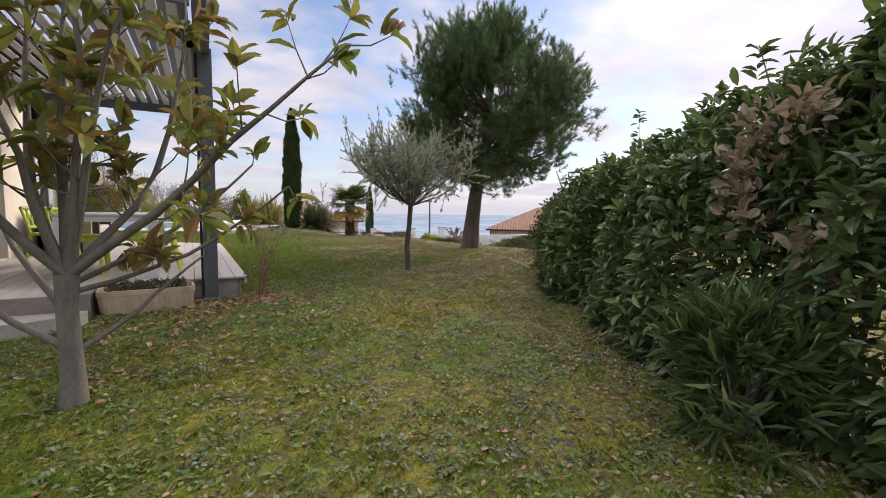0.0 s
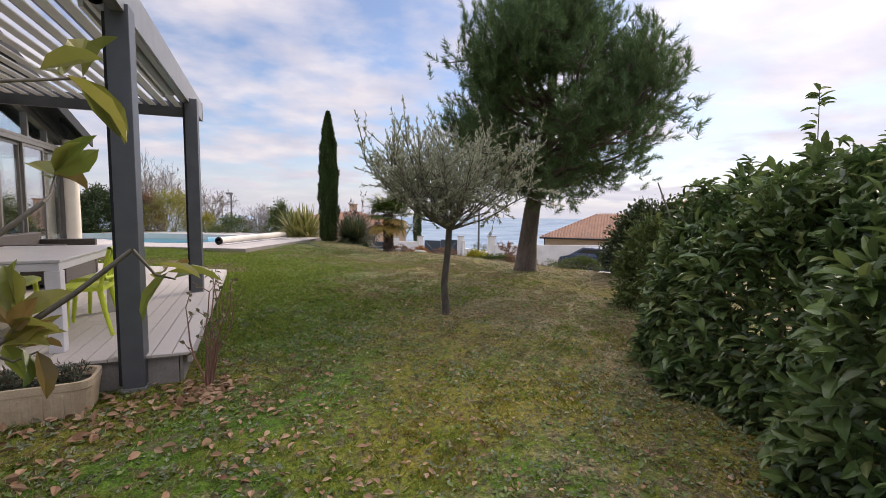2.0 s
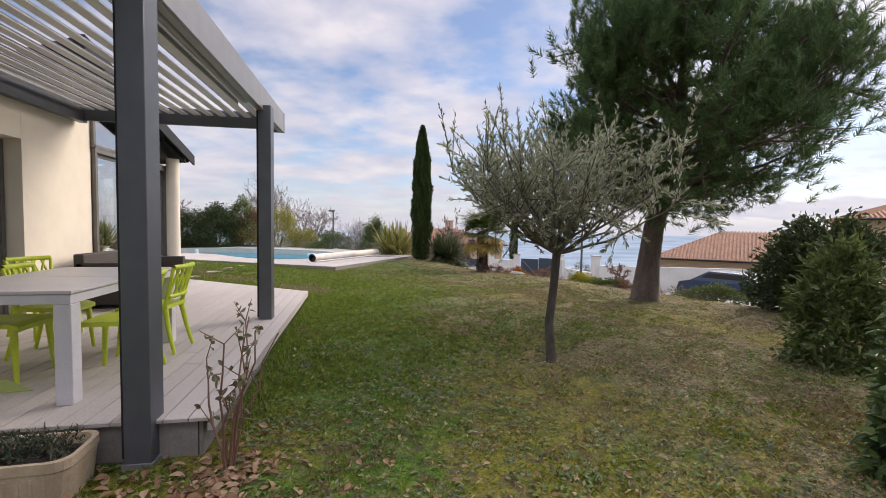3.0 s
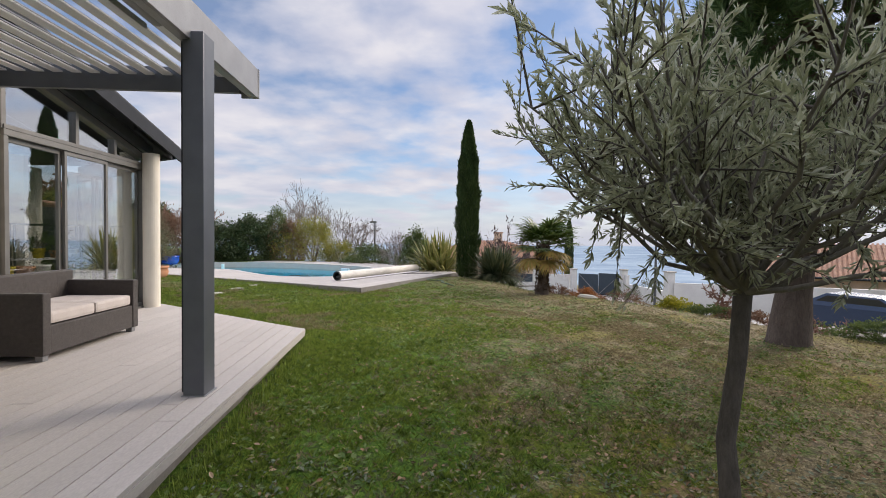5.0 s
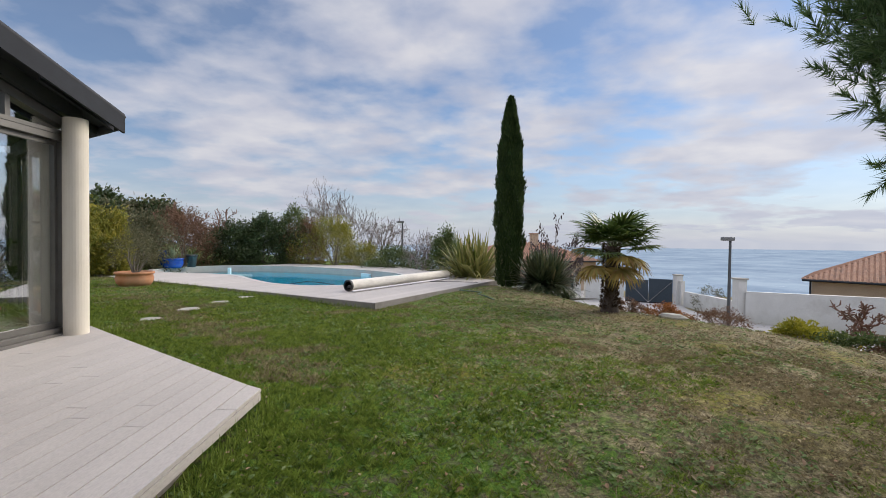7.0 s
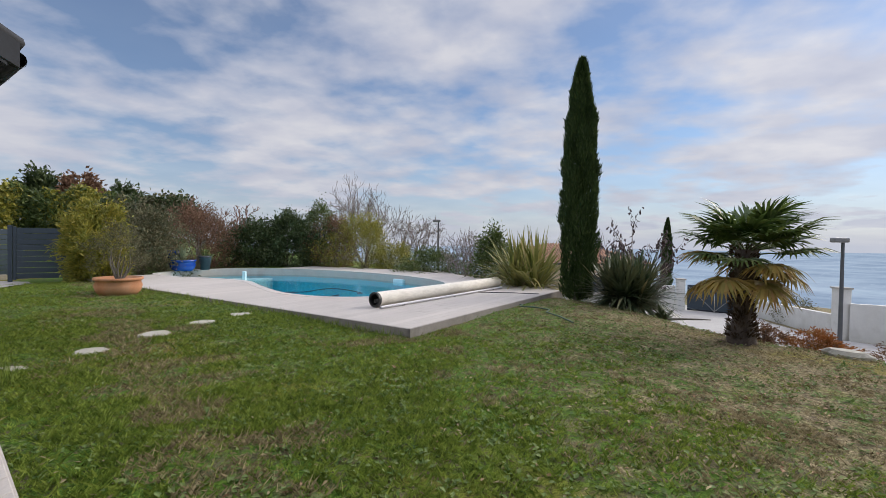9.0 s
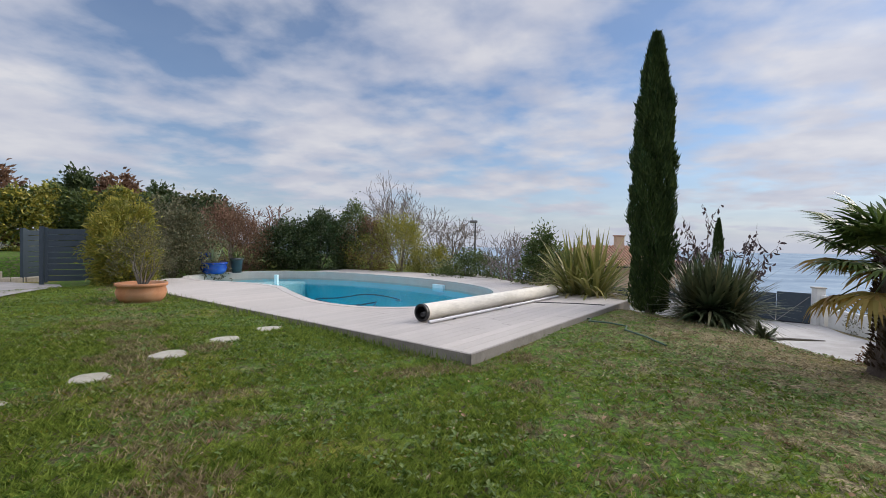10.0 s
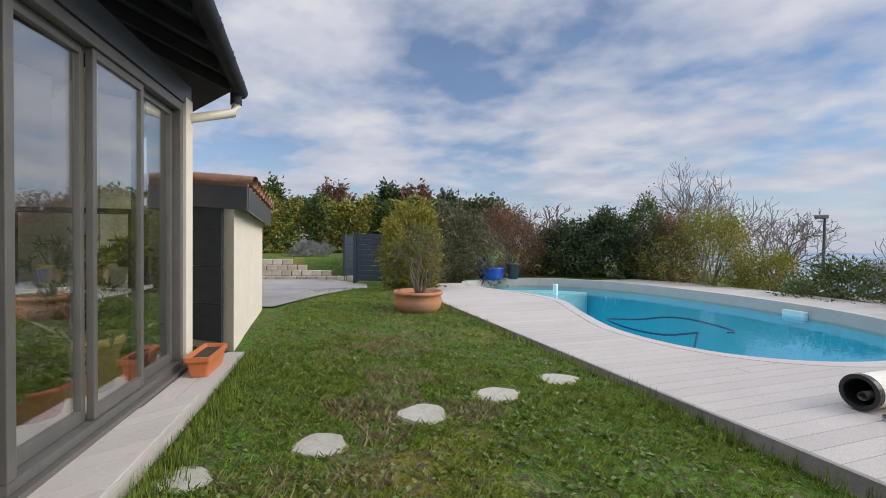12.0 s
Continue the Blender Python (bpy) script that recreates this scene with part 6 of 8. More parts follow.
bowl = lambda r, h: [(0, 0), (r * 0.74, 0), (r * 0.90, h * 0.25), (r * 0.97, h * 0.55), (r * 0.90, h * 0.80), (r * 0.93, h * 0.82), (r * 1.0, h * 0.88), (r * 1.0, h), (r * 0.90, h), (r * 0.85, h * 0.7), (0, h * 0.7)]
tub = lambda r, h: [(0, 0), (r * 0.72, 0), (r * 0.95, h * 0.84), (r * 1.02, h * 0.85), (r * 1.02, h), (r * 0.92, h), (r * 0.88, h * 0.8), (0, h * 0.8)]
PX, PY = -5.10, 18.70
PZG = gz(PX, PY)
pot("terracotta_bowl", "wide terracotta bowl on the lawn holding a small olive", PX, PY, PZG - 0.01, bowl(0.40, 0.34), M_TERRA, 0.35, 0.27)
ob = bush("potted_olive", "small grey-green olive bush growing in a terracotta bowl", PX, PY, 0.36, 0.36, 0.78, L_GREYGREEN, 2600, 0.055, 0.015, 5, 0.26, PZG + 0.24, M_BARK, upright=0.5, spiky=0.5, lobe=0.45)

M_BLUE = plain("blue_glaze", (0.012, 0.055, 0.32), 0.2)
M_SLATE = plain("slate_plastic", (0.045, 0.05, 0.06), 0.5)
bz = PZ + 0.004
pot("blue_bowl", "bright blue glazed bowl beside the pool holding an agave", -7.35, 24.02, bz, bowl(0.38, 0.34), M_BLUE, 0.33, 0.27)
rosette("agave", "pale variegated agave in a blue bowl", -7.35, 24.02, 26, 0.58, 0.06, L_AGAVE, 53, (0.4, 1.45), 1, 0, 0.05, 0.0, z=bz + 0.22)
pot("blue_urn", "tall deep blue glazed urn on the pool deck", -7.85, 24.35, bz, tub(0.20, 0.62), M_BLUE, 0.17, 0.52)
pot("grey_planter", "tall slate grey planter on the pool deck", -6.95, 24.55, bz, tub(0.19, 0.46), M_SLATE, 0.16, 0.37)
rosette("potted_grass", "green spiky plant in a slate grey planter", -6.95, 24.55, 40, 0.42, 0.03, L_GREEN, 54, (0.2, 1.4), 1, 0, 0.2, 0.0, z=bz + 0.35)


# ---- pool cover reel ----
def reel():
    a, b = Vector((0.10, 17.55, 0)), Vector((2.22, 21.05, 0))
    d = b - a
    m = Matrix.Translation((a.x, a.y, PZ)) @ pose(0, 0, 0, 0, 0, math.degrees(math.atan2(d.y, d.x)))
    L = d.length
    e = thing("pool_cover_reel", m, "rolled cream pool cover on a long reel lying on the deck", "pool cover")
    M_ROLL = surface("cream_tarpaulin", (0.72, 0.67, 0.57), (0.80, 0.75, 0.65), 3, 0.8, 0, 30, 0.3, 0.006, (0.3, 1, 1), (0.45, 0.40, 0.32))
    prof = [(0.088, 0.0), (0.113, 0.0), (0.116, 0.02), (0.114, L * 0.5), (0.116, L - 0.02), (0.113, L), (0.088, L), (0.088, L - 0.4), (0.0, L - 0.4)]
    R = Matrix.Translation((0, 0, 0.130)) @ Matrix.Rotation(math.pi / 2, 4, "Y")
    part("roll", bm_lathe(prof, 28, m=R), M_ROLL, e, smooth=False)
    part("end_ring", bm_lathe([(0.092, -0.02), (0.119, -0.02), (0.119, 0.03), (0.1165, 0.03), (0.116, -0.001), (0.087, -0.001), (0.084, 0.3), (0.0, 0.3)], 28, m=R), plain("black_plastic", (0.012, 0.012, 0.013), 0.4), e, "black plastic end")
    tubes("tube", [([(-0.02, -0.02, 0.11), (0.4, -0.02, 0.11)], 0.03)], M_STEEL_LIGHT, e, sides=10)
    tubes("rail", [([(-0.06, -0.17, 0.028), (L * 0.5, -0.17, 0.026), (L - 0.1, -0.17, 0.028)], 0.022)], M_WHITE, e, "pale metal bar", 10)
    for s in (0.5, L * 0.5, L - 0.5):
        part("stand", bm_box(s - 0.03, s + 0.03, -0.19, 0.16, 0.0, 0.014, 0.004), M_DARK, e)


reel()
part_s = tubes("strap", [([(1.38, 20.05, PZ + 0.008), (1.9, 19.95, PZ + 0.010), (2.5, 20.0, PZ + 0.008), (3.02, 19.88, PZ + 0.010)], 0.008)], M_DARK, sides=6)
tagged(part_s, "dark strap lying across the pool deck", "strap")
hose_pts = [(2.35, 18.98), (2.55, 18.7), (2.48, 18.5), (2.75, 18.42), (2.95, 18.2), (2.85, 17.9), (3.0, 17.5), (3.1, 17.1)]
hs = tubes("garden_hose", [([(x, y, gz(x, y) + 0.03) for x, y in hose_pts], 0.012)], plain("green_hose", (0.05, 0.10, 0.07), 0.5), sides=8)
tagged(hs, "dark green garden hose lying on the grass", "hose")
rng = np.random.default_rng(7)
cl = [(-2.2 + 0.9 * math.cos(a) * (1 + 0.2 * math.sin(2 * a)), 22.0 + 0.8 * math.sin(a), 0.14 - 0.03 * math.sin(3 * a)) for a in np.linspace(0, 5.6, 24)]
cl += [(-1.5, 20.6, 0.12), (-1.6, 20.2, -0.2)]
hz = tubes("cleaner_hose", [(cl, 0.016)], plain("blue_hose", (0.02, 0.07, 0.16), 0.4), sides=8)
tagged(hz, "dark blue pool cleaner hose under the water", "hose")

# orange window box by the glazing
def window_box():
    q = fp(2.42, 0.24)
    e = thing("window_box", pose(q[0], q[1], 0.428, 0, 0, math.degrees(math.atan2(FD.y, FD.x))), "orange plastic window box of dry soil on the step", "planter")
    M_OR = plain("orange_plastic", (0.55, 0.17, 0.06), 0.5)
    o = lambda w, d: rounded_rect(w, d, 0.02, 3)
    part("box", shell([(o(0.46, 0.14), 0), (o(0.50, 0.18), 0.13), (o(0.54, 0.21), 0.132), (o(0.54, 0.21), 0.17), (o(0.50, 0.17), 0.17), (o(0.48, 0.15), 0.12)]), M_OR, e)
    part("soil", bm_box(-0.24, 0.24, -0.075, 0.075, 0.10, 0.145, 0.01), M_SOIL, e)


window_box()


# ---- plants and pots inside the conservatory ----
def inside(s, o, z=0.445):
    q = fp(s, o)
    return q[0], q[1], z


M_YELLOW = plain("yellow_glaze", (0.62, 0.46, 0.01), 0.35)
M_PINK = plain("pink_plastic", (0.40, 0.055, 0.075), 0.5)
M_OCHRE = surface("ochre_clay", (0.45, 0.28, 0.12), (0.55, 0.36, 0.17), 5, 0.8)
M_PALE = plain("white_glaze", (0.66, 0.66, 0.63), 0.4)
shx, shy, _ = inside(2.10, -0.62)
sh = thing("plant_shelf", pose(shx, shy, 0.445, 0, 0, math.degrees(math.atan2(OUT.y, OUT.x))), "white shelf of potted plants in the conservatory", "shelf")
part("board", bm_box(-0.50, 0.50, -0.16, 0.16, 0.72, 0.75, 0.004), M_WHITE, sh)
part("board", bm_box(-0.50, 0.50, -0.16, 0.16, 1.32, 1.35, 0.004), M_DARK, sh)
for a in (-0.46, 0.46):
    for b in (-0.13, 0.13):
        part("leg", bm_box(a - 0.015, a + 0.015, b - 0.015, b + 0.015, 0.0, 1.318, 0.003), M_DARK, sh)
sd = lambda k: (shx + OUT.x * k, shy + OUT.y * k)
for k, r, h, mt, lab, tall in ((-0.12, 0.10, 0.17, M_YELLOW, "small yellow pot with a green plant on a shelf", 0.32), (0.12, 0.09, 0.13, M_TERRA, "small terracotta pot with a green plant on a shelf", 0.26),
                               (0.35, 0.10, 0.16, M_PALE, "small white pot with a flowering plant on a shelf", 0.24)):
    x, y = sd(k)
    pot("flower_pot", lab, x, y, 0.445 + 0.751, tub(r, h), mt, r * 0.85, h * 0.8)
    bush("house_plant", "green leafy house plant in a small pot", x, y, 0.14, 0.14, tall, L_GREEN, 260, 0.06, 0.025, int(k * 100) + 400, 0.0, 0.445 + 0.751 + h * 0.78, category="plant")
for s, o, r, h, mt, lab, tall, w in ((1.94, -0.46, 0.25, 0.40, M_OCHRE, "large ochre clay pot with leafy plant on the floor", 0.5, 0.35), (1.43, -0.49, 0.20, 0.20, M_PINK, "low pink plastic bowl with trailing plant on the floor", 0.3, 0.26),
                                     (2.32, -0.36, 0.13, 0.24, M_TERRA, "terracotta pot with a small plant on the floor", 0.35, 0.2)):
    x, y, z = inside(s, o)
    pot("flower_pot", lab, x, y, z, tub(r, h), mt, r * 0.85, h * 0.8)
    bush("house_plant", "green leafy house plant in a floor pot", x, y, w, w, tall, L_GREEN, 700, 0.09, 0.035, int(s * 100) + 700, 0.0, z + h * 0.78, category="plant")
for y, mt, r, h in ((11.5, M_YELLOW, 0.10, 0.17), (11.8, M_TERRA, 0.10, 0.15), (12.05, M_PALE, 0.11, 0.16)):
    pot("flower_pot", "small potted plant on a window ledge", -2.95, y, 1.05, tub(r, h), mt, r * 0.85, h * 0.8)
lg = part("window_ledge", bm_box(-3.10, -2.80, 11.25, 12.30, 0.445, 1.046, 0.01), M_WHITE)
tagged(lg, "white low cabinet carrying pots behind the glazing", "cabinet")
pot("flower_pot", "broad white pot holding an agave behind the glazing", -2.95, 12.75, 0.445, tub(0.19, 0.34), M_PALE, 0.16, 0.27)
rosette("agave", "green agave in a white pot behind the glazing", -2.95, 12.75, 20, 0.45, 0.06, L_AGAVE, 55, (0.3, 1.4), 1, 0, 0.1, 0.0, z=0.70)


# ---- shrubs round the pool and along the bank ----
SHRUBS = [
    # name, label, x, y, half width, half depth, height, leaves, count, leaf length, leaf width
    ("bamboo_shrub", "tall yellow-green leafy shrub beside the gate", -7.45, 21.05, 0.66, 0.6, 1.75, L_YELLOWGREEN, 4200, 0.11, 0.022),
    ("grey_shrub", "dense grey-green shrub at the pool's edge", -8.3, 23.6, 0.95, 0.8, 2.0, L_GREYGREEN, 4200, 0.07, 0.025),
    ("russet_shrub", "twiggy russet winter shrub behind the pool", -8.0, 25.9, 1.05, 0.9, 2.15, L_BROWN, 3600, 0.06, 0.018),
    ("dark_shrub", "dense dark evergreen shrub behind the pool", -6.9, 27.6, 1.0, 0.8, 1.65, L_DARK, 4000, 0.08, 0.035),
    ("dark_shrub", "rounded dark evergreen shrub behind the pool", -5.65, 28.0, 0.9, 0.8, 1.95, L_DARK, 4000, 0.08, 0.035),
    ("light_shrub", "upright light green shrub behind the pool", -4.5, 28.4, 0.68, 0.6, 2.3, L_GREEN, 2600, 0.07, 0.03),
    ("russet_shrub", "brownish clipped shrub behind the pool", -3.65, 28.0, 0.72, 0.65, 1.85, L_BROWN, 3200, 0.05, 0.02),
    ("golden_shrub", "yellow-green fine-leaved shrub behind the pool", -2.5, 27.7, 0.98, 0.8, 1.95, L_YELLOWGREEN, 4200, 0.06, 0.016),
    ("low_shrub", "low mid-green shrub behind the pool", -1.2, 27.3, 0.9, 0.7, 1.1, L_YELLOWGREEN, 2400, 0.06, 0.016),
    ("low_shrub", "low dark green shrub behind the pool", 0.2, 26.4, 0.95, 0.7, 1.2, L_GREEN, 2400, 0.08, 0.022),
    ("upright_shrub", "upright green shrub beside the flax", 2.25, 23.75, 0.62, 0.55, 1.85, L_GREEN, 1900, 0.08, 0.026),
    ("low_orange_shrub", "low orange-red winter shrub on the bank", 6.75, 17.40, 0.44, 0.34, 0.36, L_ORANGE, 1500, 0.05, 0.018),
    ("low_brown_shrub", "low brown winter shrub on the bank", 6.05, 17.75, 0.34, 0.3, 0.30, L_BROWN, 900, 0.045, 0.016),
    ("low_brown_shrub", "low twiggy brown shrub on the bank", 7.35, 16.60, 0.48, 0.4, 0.40, L_BROWN, 1100, 0.045, 0.014),
    ("low_yellow_shrub", "low bright yellow-green shrub on the bank", 8.15, 15.75, 0.40, 0.34, 0.36, L_YELLOW, 1100, 0.05, 0.02),
    ("low_green_shrub", "low green shrub on the bank", 8.6, 15.2, 0.40, 0.35, 0.32, L_GREEN, 700, 0.05, 0.02),
    ("low_brown_shrub", "low reddish shrub on the bank", 9.1, 14.6, 0.45, 0.35, 0.34, L_BROWN, 800, 0.045, 0.016),
    ("evergreen_bush", "large dark rounded evergreen bush at the lawn's end", 10.75, 10.65, 0.56, 0.62, 1.75, L_DARK, 4200, 0.09, 0.04),
    ("laurel_bush", "bright green laurel bush beside the hedge", 7.3, 7.6, 0.5, 0.5, 1.3, L_GREEN, 2800, 0.10, 0.042),
    ("low_green_shrub", "low spreading green shrub under the pine", 10.1, 12.6, 0.7, 0.5, 0.40, L_GREEN, 1100, 0.05, 0.02),
    ("lavender", "grey lavender cushion on the terrace wall", -14.9, 22.9, 0.55, 0.4, 0.5, L_SILVER, 900, 0.09, 0.014),
]
for i, (nm, lab, x, y, rx, ry, h, mt, n, L, W) in enumerate(SHRUBS):
    far = y > 20 or x > 7.5
    bush(nm, lab, x, y, rx * (1.08 if far else 1), ry * (1.08 if far else 1), h, mt, int(n * (3.0 if far else 1.8)), L * (1.3 if far else 1.1), W * (1.6 if far else 1.15), i, 0.0, lobe=0.62, spiky=0.22)

# narrow-leaved oleander at the foot of the hedge
bush("oleander", "narrow-leaved green oleander at the foot of the hedge", 2.74, 1.36, 0.36, 0.4, 0.85, L_LAUREL, 1700, 0.17, 0.026, 77, 0.0, lobe=0.3, upright=0.6)
bush("bronze_shrub", "leggy shrub with bronze and grey-green leaves in front of the hedge", 3.25, 1.45, 0.34, 0.36, 1.05, L_RUSSET, 520, 0.10, 0.05, 78, 0.95, lobe=0.5, spiky=0.5, shape="leaf")


# ---- far hedge above the drive ----
def far_hedge(pts, h, mats, n, seed, label, name="tall_hedge"):
    rng = np.random.default_rng(seed)
    e = thing(name, pose(0, 0, 0), label, "hedge")
    P = np.array(pts, float)
    t = rng.random(n)
    c = np.stack([np.interp(t, np.linspace(0, 1, len(P)), P[:, k]) for k in (0, 1)], -1)
    a = rng.uniform(-0.1, math.pi, n)
    hh = h * (1 + 0.07 * np.sin(t * 31) + 0.05 * np.sin(t * 67 + 1) + 0.05 * rng.normal(size=n))
    w = 0.9 * (1 + 0.15 * np.sin(t * 43))
    d = P[-1] - P[0]
    nx = np.array([d[1], -d[0]]) / np.linalg.norm(d)
    ox = np.cos(a) * w * (1 - 0.2 * rng.random(n))
    oz = np.clip(np.sin(a), 0, 1) ** 0.45 * hh * (1 - 0.12 * rng.random(n) ** 2)
    p = np.stack([c[:, 0] + nx[0] * ox, c[:, 1] + nx[1] * ox, ground_z(c[:, 0], c[:, 1]) + np.maximum(oz, 0.05)], -1)
    pick = (np.sin(t * 23 + 0.5) + 0.6 * np.sin(t * 51) + rng.normal(size=n) * 0.9) > 0
    for k, mt in enumerate(mats):
        s = pick if k == 0 else ~pick
        q = p[s]
        m = len(q)
        leaves("foliage", q, rng.normal(size=(m, 3)) + np.array([0, 0, 0.2]), rng_dirs(rng, m) + np.array([0, 0, 0.5]), rng.uniform(0.12, 0.22, m), rng.uniform(0.08, 0.12, m), mt, e)


far_hedge([(-20.5, 20.0), (-18.6, 24.0), (-16.6, 27.4), (-13.4, 29.4)], 2.3, (L_YELLOWGREEN, L_GREEN), 34000, 101, "tall clipped yellow-green hedge above the drive")
far_hedge([(-13.4, 28.6), (-10.8, 27.9), (-9.3, 27.4)], 2.05, (L_DARK, L_GREYGREEN), 7000, 102, "dark grey-green hedge behind the gate", "dark_hedge")
for i, (x, y, h, mt) in enumerate([(-17.6, 29.6, 3.2, L_DARK), (-16.5, 30.4, 3.1, L_BROWN), (-20.3, 27.8, 3.2, L_BROWN), (-22.3, 25.5, 3.3, L_GREEN), (-14.2, 30.2, 2.6, L_DARK), (-25.0, 22.0, 3.4, L_DARK)]):
    bush("background_tree", "dark bushy treetop behind the tall hedge", x, y, 1.0, 1.0, h, mt, 5200, 0.24, 0.12, 300 + i, 0.0, category="tree")

# ---- leafless trees and shrubs ----
bare_tree("bare_tree", "leafless winter tree behind the pool shrubs", -4.1, 35.0, 6.0, 5.4, 1, depth=4, stems=6, r=0.050, z=-0.1, fine=0.007)
bare_tree("bare_tree", "leafless winter tree behind the pool shrubs", -1.7, 35.6, 4.3, 5.0, 2, depth=4, stems=6, r=0.045, z=-0.1, fine=0.007)
bare_tree("bare_tree", "leafless winter tree behind the pool shrubs", -8.3, 27.2, 3.0, 2.6, 3, M_TWIG_RED, depth=4, stems=6, r=0.035, fine=0.009)
bare_tree("bare_shrub", "pale leafless many-stemmed shrub behind the pool", 1.55, 25.2, 2.75, 1.9, 4, depth=3, stems=14, r=0.018, fine=0.005, category="shrub")
bare_tree("bare_shrub", "reddish leafless shrub under the pine", 11.7, 15.6, 1.7, 2.6, 5, M_TWIG_RED, depth=4, stems=4, r=0.04, category="shrub")
e, tips = bare_tree("pruned_tree", "leafless round-headed small tree on the bank", 9.7, 16.3, 1.75, 2.6, 6, M_TWIG_RED, depth=5, r=0.06, fine=0.009)
for i, (x, y) in enumerate(((5.25, 21.6), (6.1, 22.0))):
    e, tips = bare_tree("thin_shrub", "sparse leggy shrub with hanging dark brown leaves", x, y, 3.6, 1.8, 7 + i, M_TWIG, depth=3, stems=3, r=0.02, category="shrub")
    q = np.array([t[0] for t in tips])
    rng = np.random.default_rng(120 + i)
    q = q[rng.random(len(q)) < 0.55]
    n = len(q)
    leaves("foliage", q, rng.normal(size=(n, 3)) * 0.5 + np.array([0, 0, -0.8]), rng_dirs(rng, n), rng.uniform(0.09, 0.15, n), 0.045, leaf_mat("withered_leaf", [(0, (0.05, 0.035, 0.04)), (1, (0.10, 0.07, 0.07))], 0.6, 0.2), e, shape="leaf")
cypress(17.6, 48.3, 6.6, 0.75, 42, "small far cypress beyond the road", 14000)
rosette("agave", "small dark agave at the edge of the bank", 5.05, 18.75, 24, 0.28, 0.05, L_YUCCA, 56, (0.1, 1.2), 1, 0, 0.1, 0.0)
bq = [(5.1, 18.7), (5.35, 18.75), (5.6, 18.6), (5.85, 18.7)]
br = tubes("fallen_branch", [([(x, y, gz(x, y) + 0.04 + 0.09 * i) for i, (x, y) in enumerate(bq)], [0.028, 0.022, 0.016, 0.008])], M_BARK, sides=6)
tagged(br, "bare grey branch rising from the bank", "branch")
rk = part("rock", shell([([(0.24 * math.cos(a) * (1 + 0.2 * math.sin(3 * a)), 0.14 * math.sin(a)) for a in np.linspace(0, 6.283, 14, endpoint=False)], -0.05),
                         ([(0.25 * math.cos(a) * (1 + 0.2 * math.sin(3 * a)), 0.15 * math.sin(a)) for a in np.linspace(0, 6.283, 14, endpoint=False)], 0.04),
                         ([(0.18 * math.cos(a), 0.10 * math.sin(a)) for a in np.linspace(0, 6.283, 14, endpoint=False)], 0.09)]), M_STONE)
rk.matrix_world = pose(6.35, 16.45, gz(6.35, 16.45), 0, 0, -50)
tagged(rk, "pale flat rock at the edge of the bank", "rock")

# ---- drive, block wall and gate ----
M_ROAD = surface("pale_road", (0.30, 0.285, 0.27), (0.40, 0.385, 0.365), 0.7, 0.9, 0, 40, 0.4, 0.006, (1, 1, 1), (0.24, 0.225, 0.21), 0, "World")
M_DRIVE = surface("grey_drive", (0.22, 0.205, 0.195), (0.34, 0.32, 0.30), 0.9, 0.9, 0, 30, 0.5, 0.008, (1, 1, 1), (0.16, 0.15, 0.14), 0, "World")


def sheet(name, rows, mat, lift, label, category, kind="structure"):
    """A draped strip: rows of (left point, right point) joined along, laid just above the ground."""
    k = 9
    V = []
    for (x0, y0), (x1, y1) in rows:
        for j in range(k):
            t = j / (k - 1)
            x, y = x0 + (x1 - x0) * t, y0 + (y1 - y0) * t
            V.append((x, y, gz(x, y) + lift))
    F = [[i * k + j, i * k + j + 1, (i + 1) * k + j + 1, (i + 1) * k + j] for i in range(len(rows) - 1) for j in range(k - 1)]
    o = link_mesh(name, V, np.array(F), mat, smooth=True)
    return tagged(o, label, category, kind=kind)


edge_a, edge_b = [(-6.9, 17.2), (-7.6, 18.6), (-8.2, 20.2), (-9.6, 21.4), (-10.6, 22.2)], [(-9.0, 15.0), (-12.0, 16.5), (-14.7, 18.5), (-13.3, 20.6), (-11.9, 22.4)]
rows = []
for i in range(4):
    for j in range(6):
        t = j / 6
        rows.append((tuple(np.array(edge_a[i]) * (1 - t) + np.array(edge_a[i + 1]) * t), tuple(np.array(edge_b[i]) * (1 - t) + np.array(edge_b[i + 1]) * t)))
sheet("driveway", rows, M_DRIVE, 0.03, "grey paved drive beside the house", "drive")

rl = [(16.0, 8.0), (12.5, 16.0), (11.0, 22.0), (9.6, 27.0), (8.6, 33.0), (8.0, 40.0), (7.0, 60.0)]
rr = [(22.5, 10.0), (20.0, 20.5), (18.6, 25.5), (15.6, 28.9), (16.6, 34.0), (17.9, 37.3), (15.0, 60.0)]
rows = []
for i in range(len(rl) - 1):
    for j in range(10):
        t = j / 10
        rows.append((tuple(np.array(rl[i]) * (1 - t) + np.array(rl[i + 1]) * t), tuple(np.array(rr[i]) * (1 - t) + np.array(rr[i + 1]) * t)))
sheet("road", rows, M_ROAD, 0.04, "pale grey lane below the garden bank", "road")


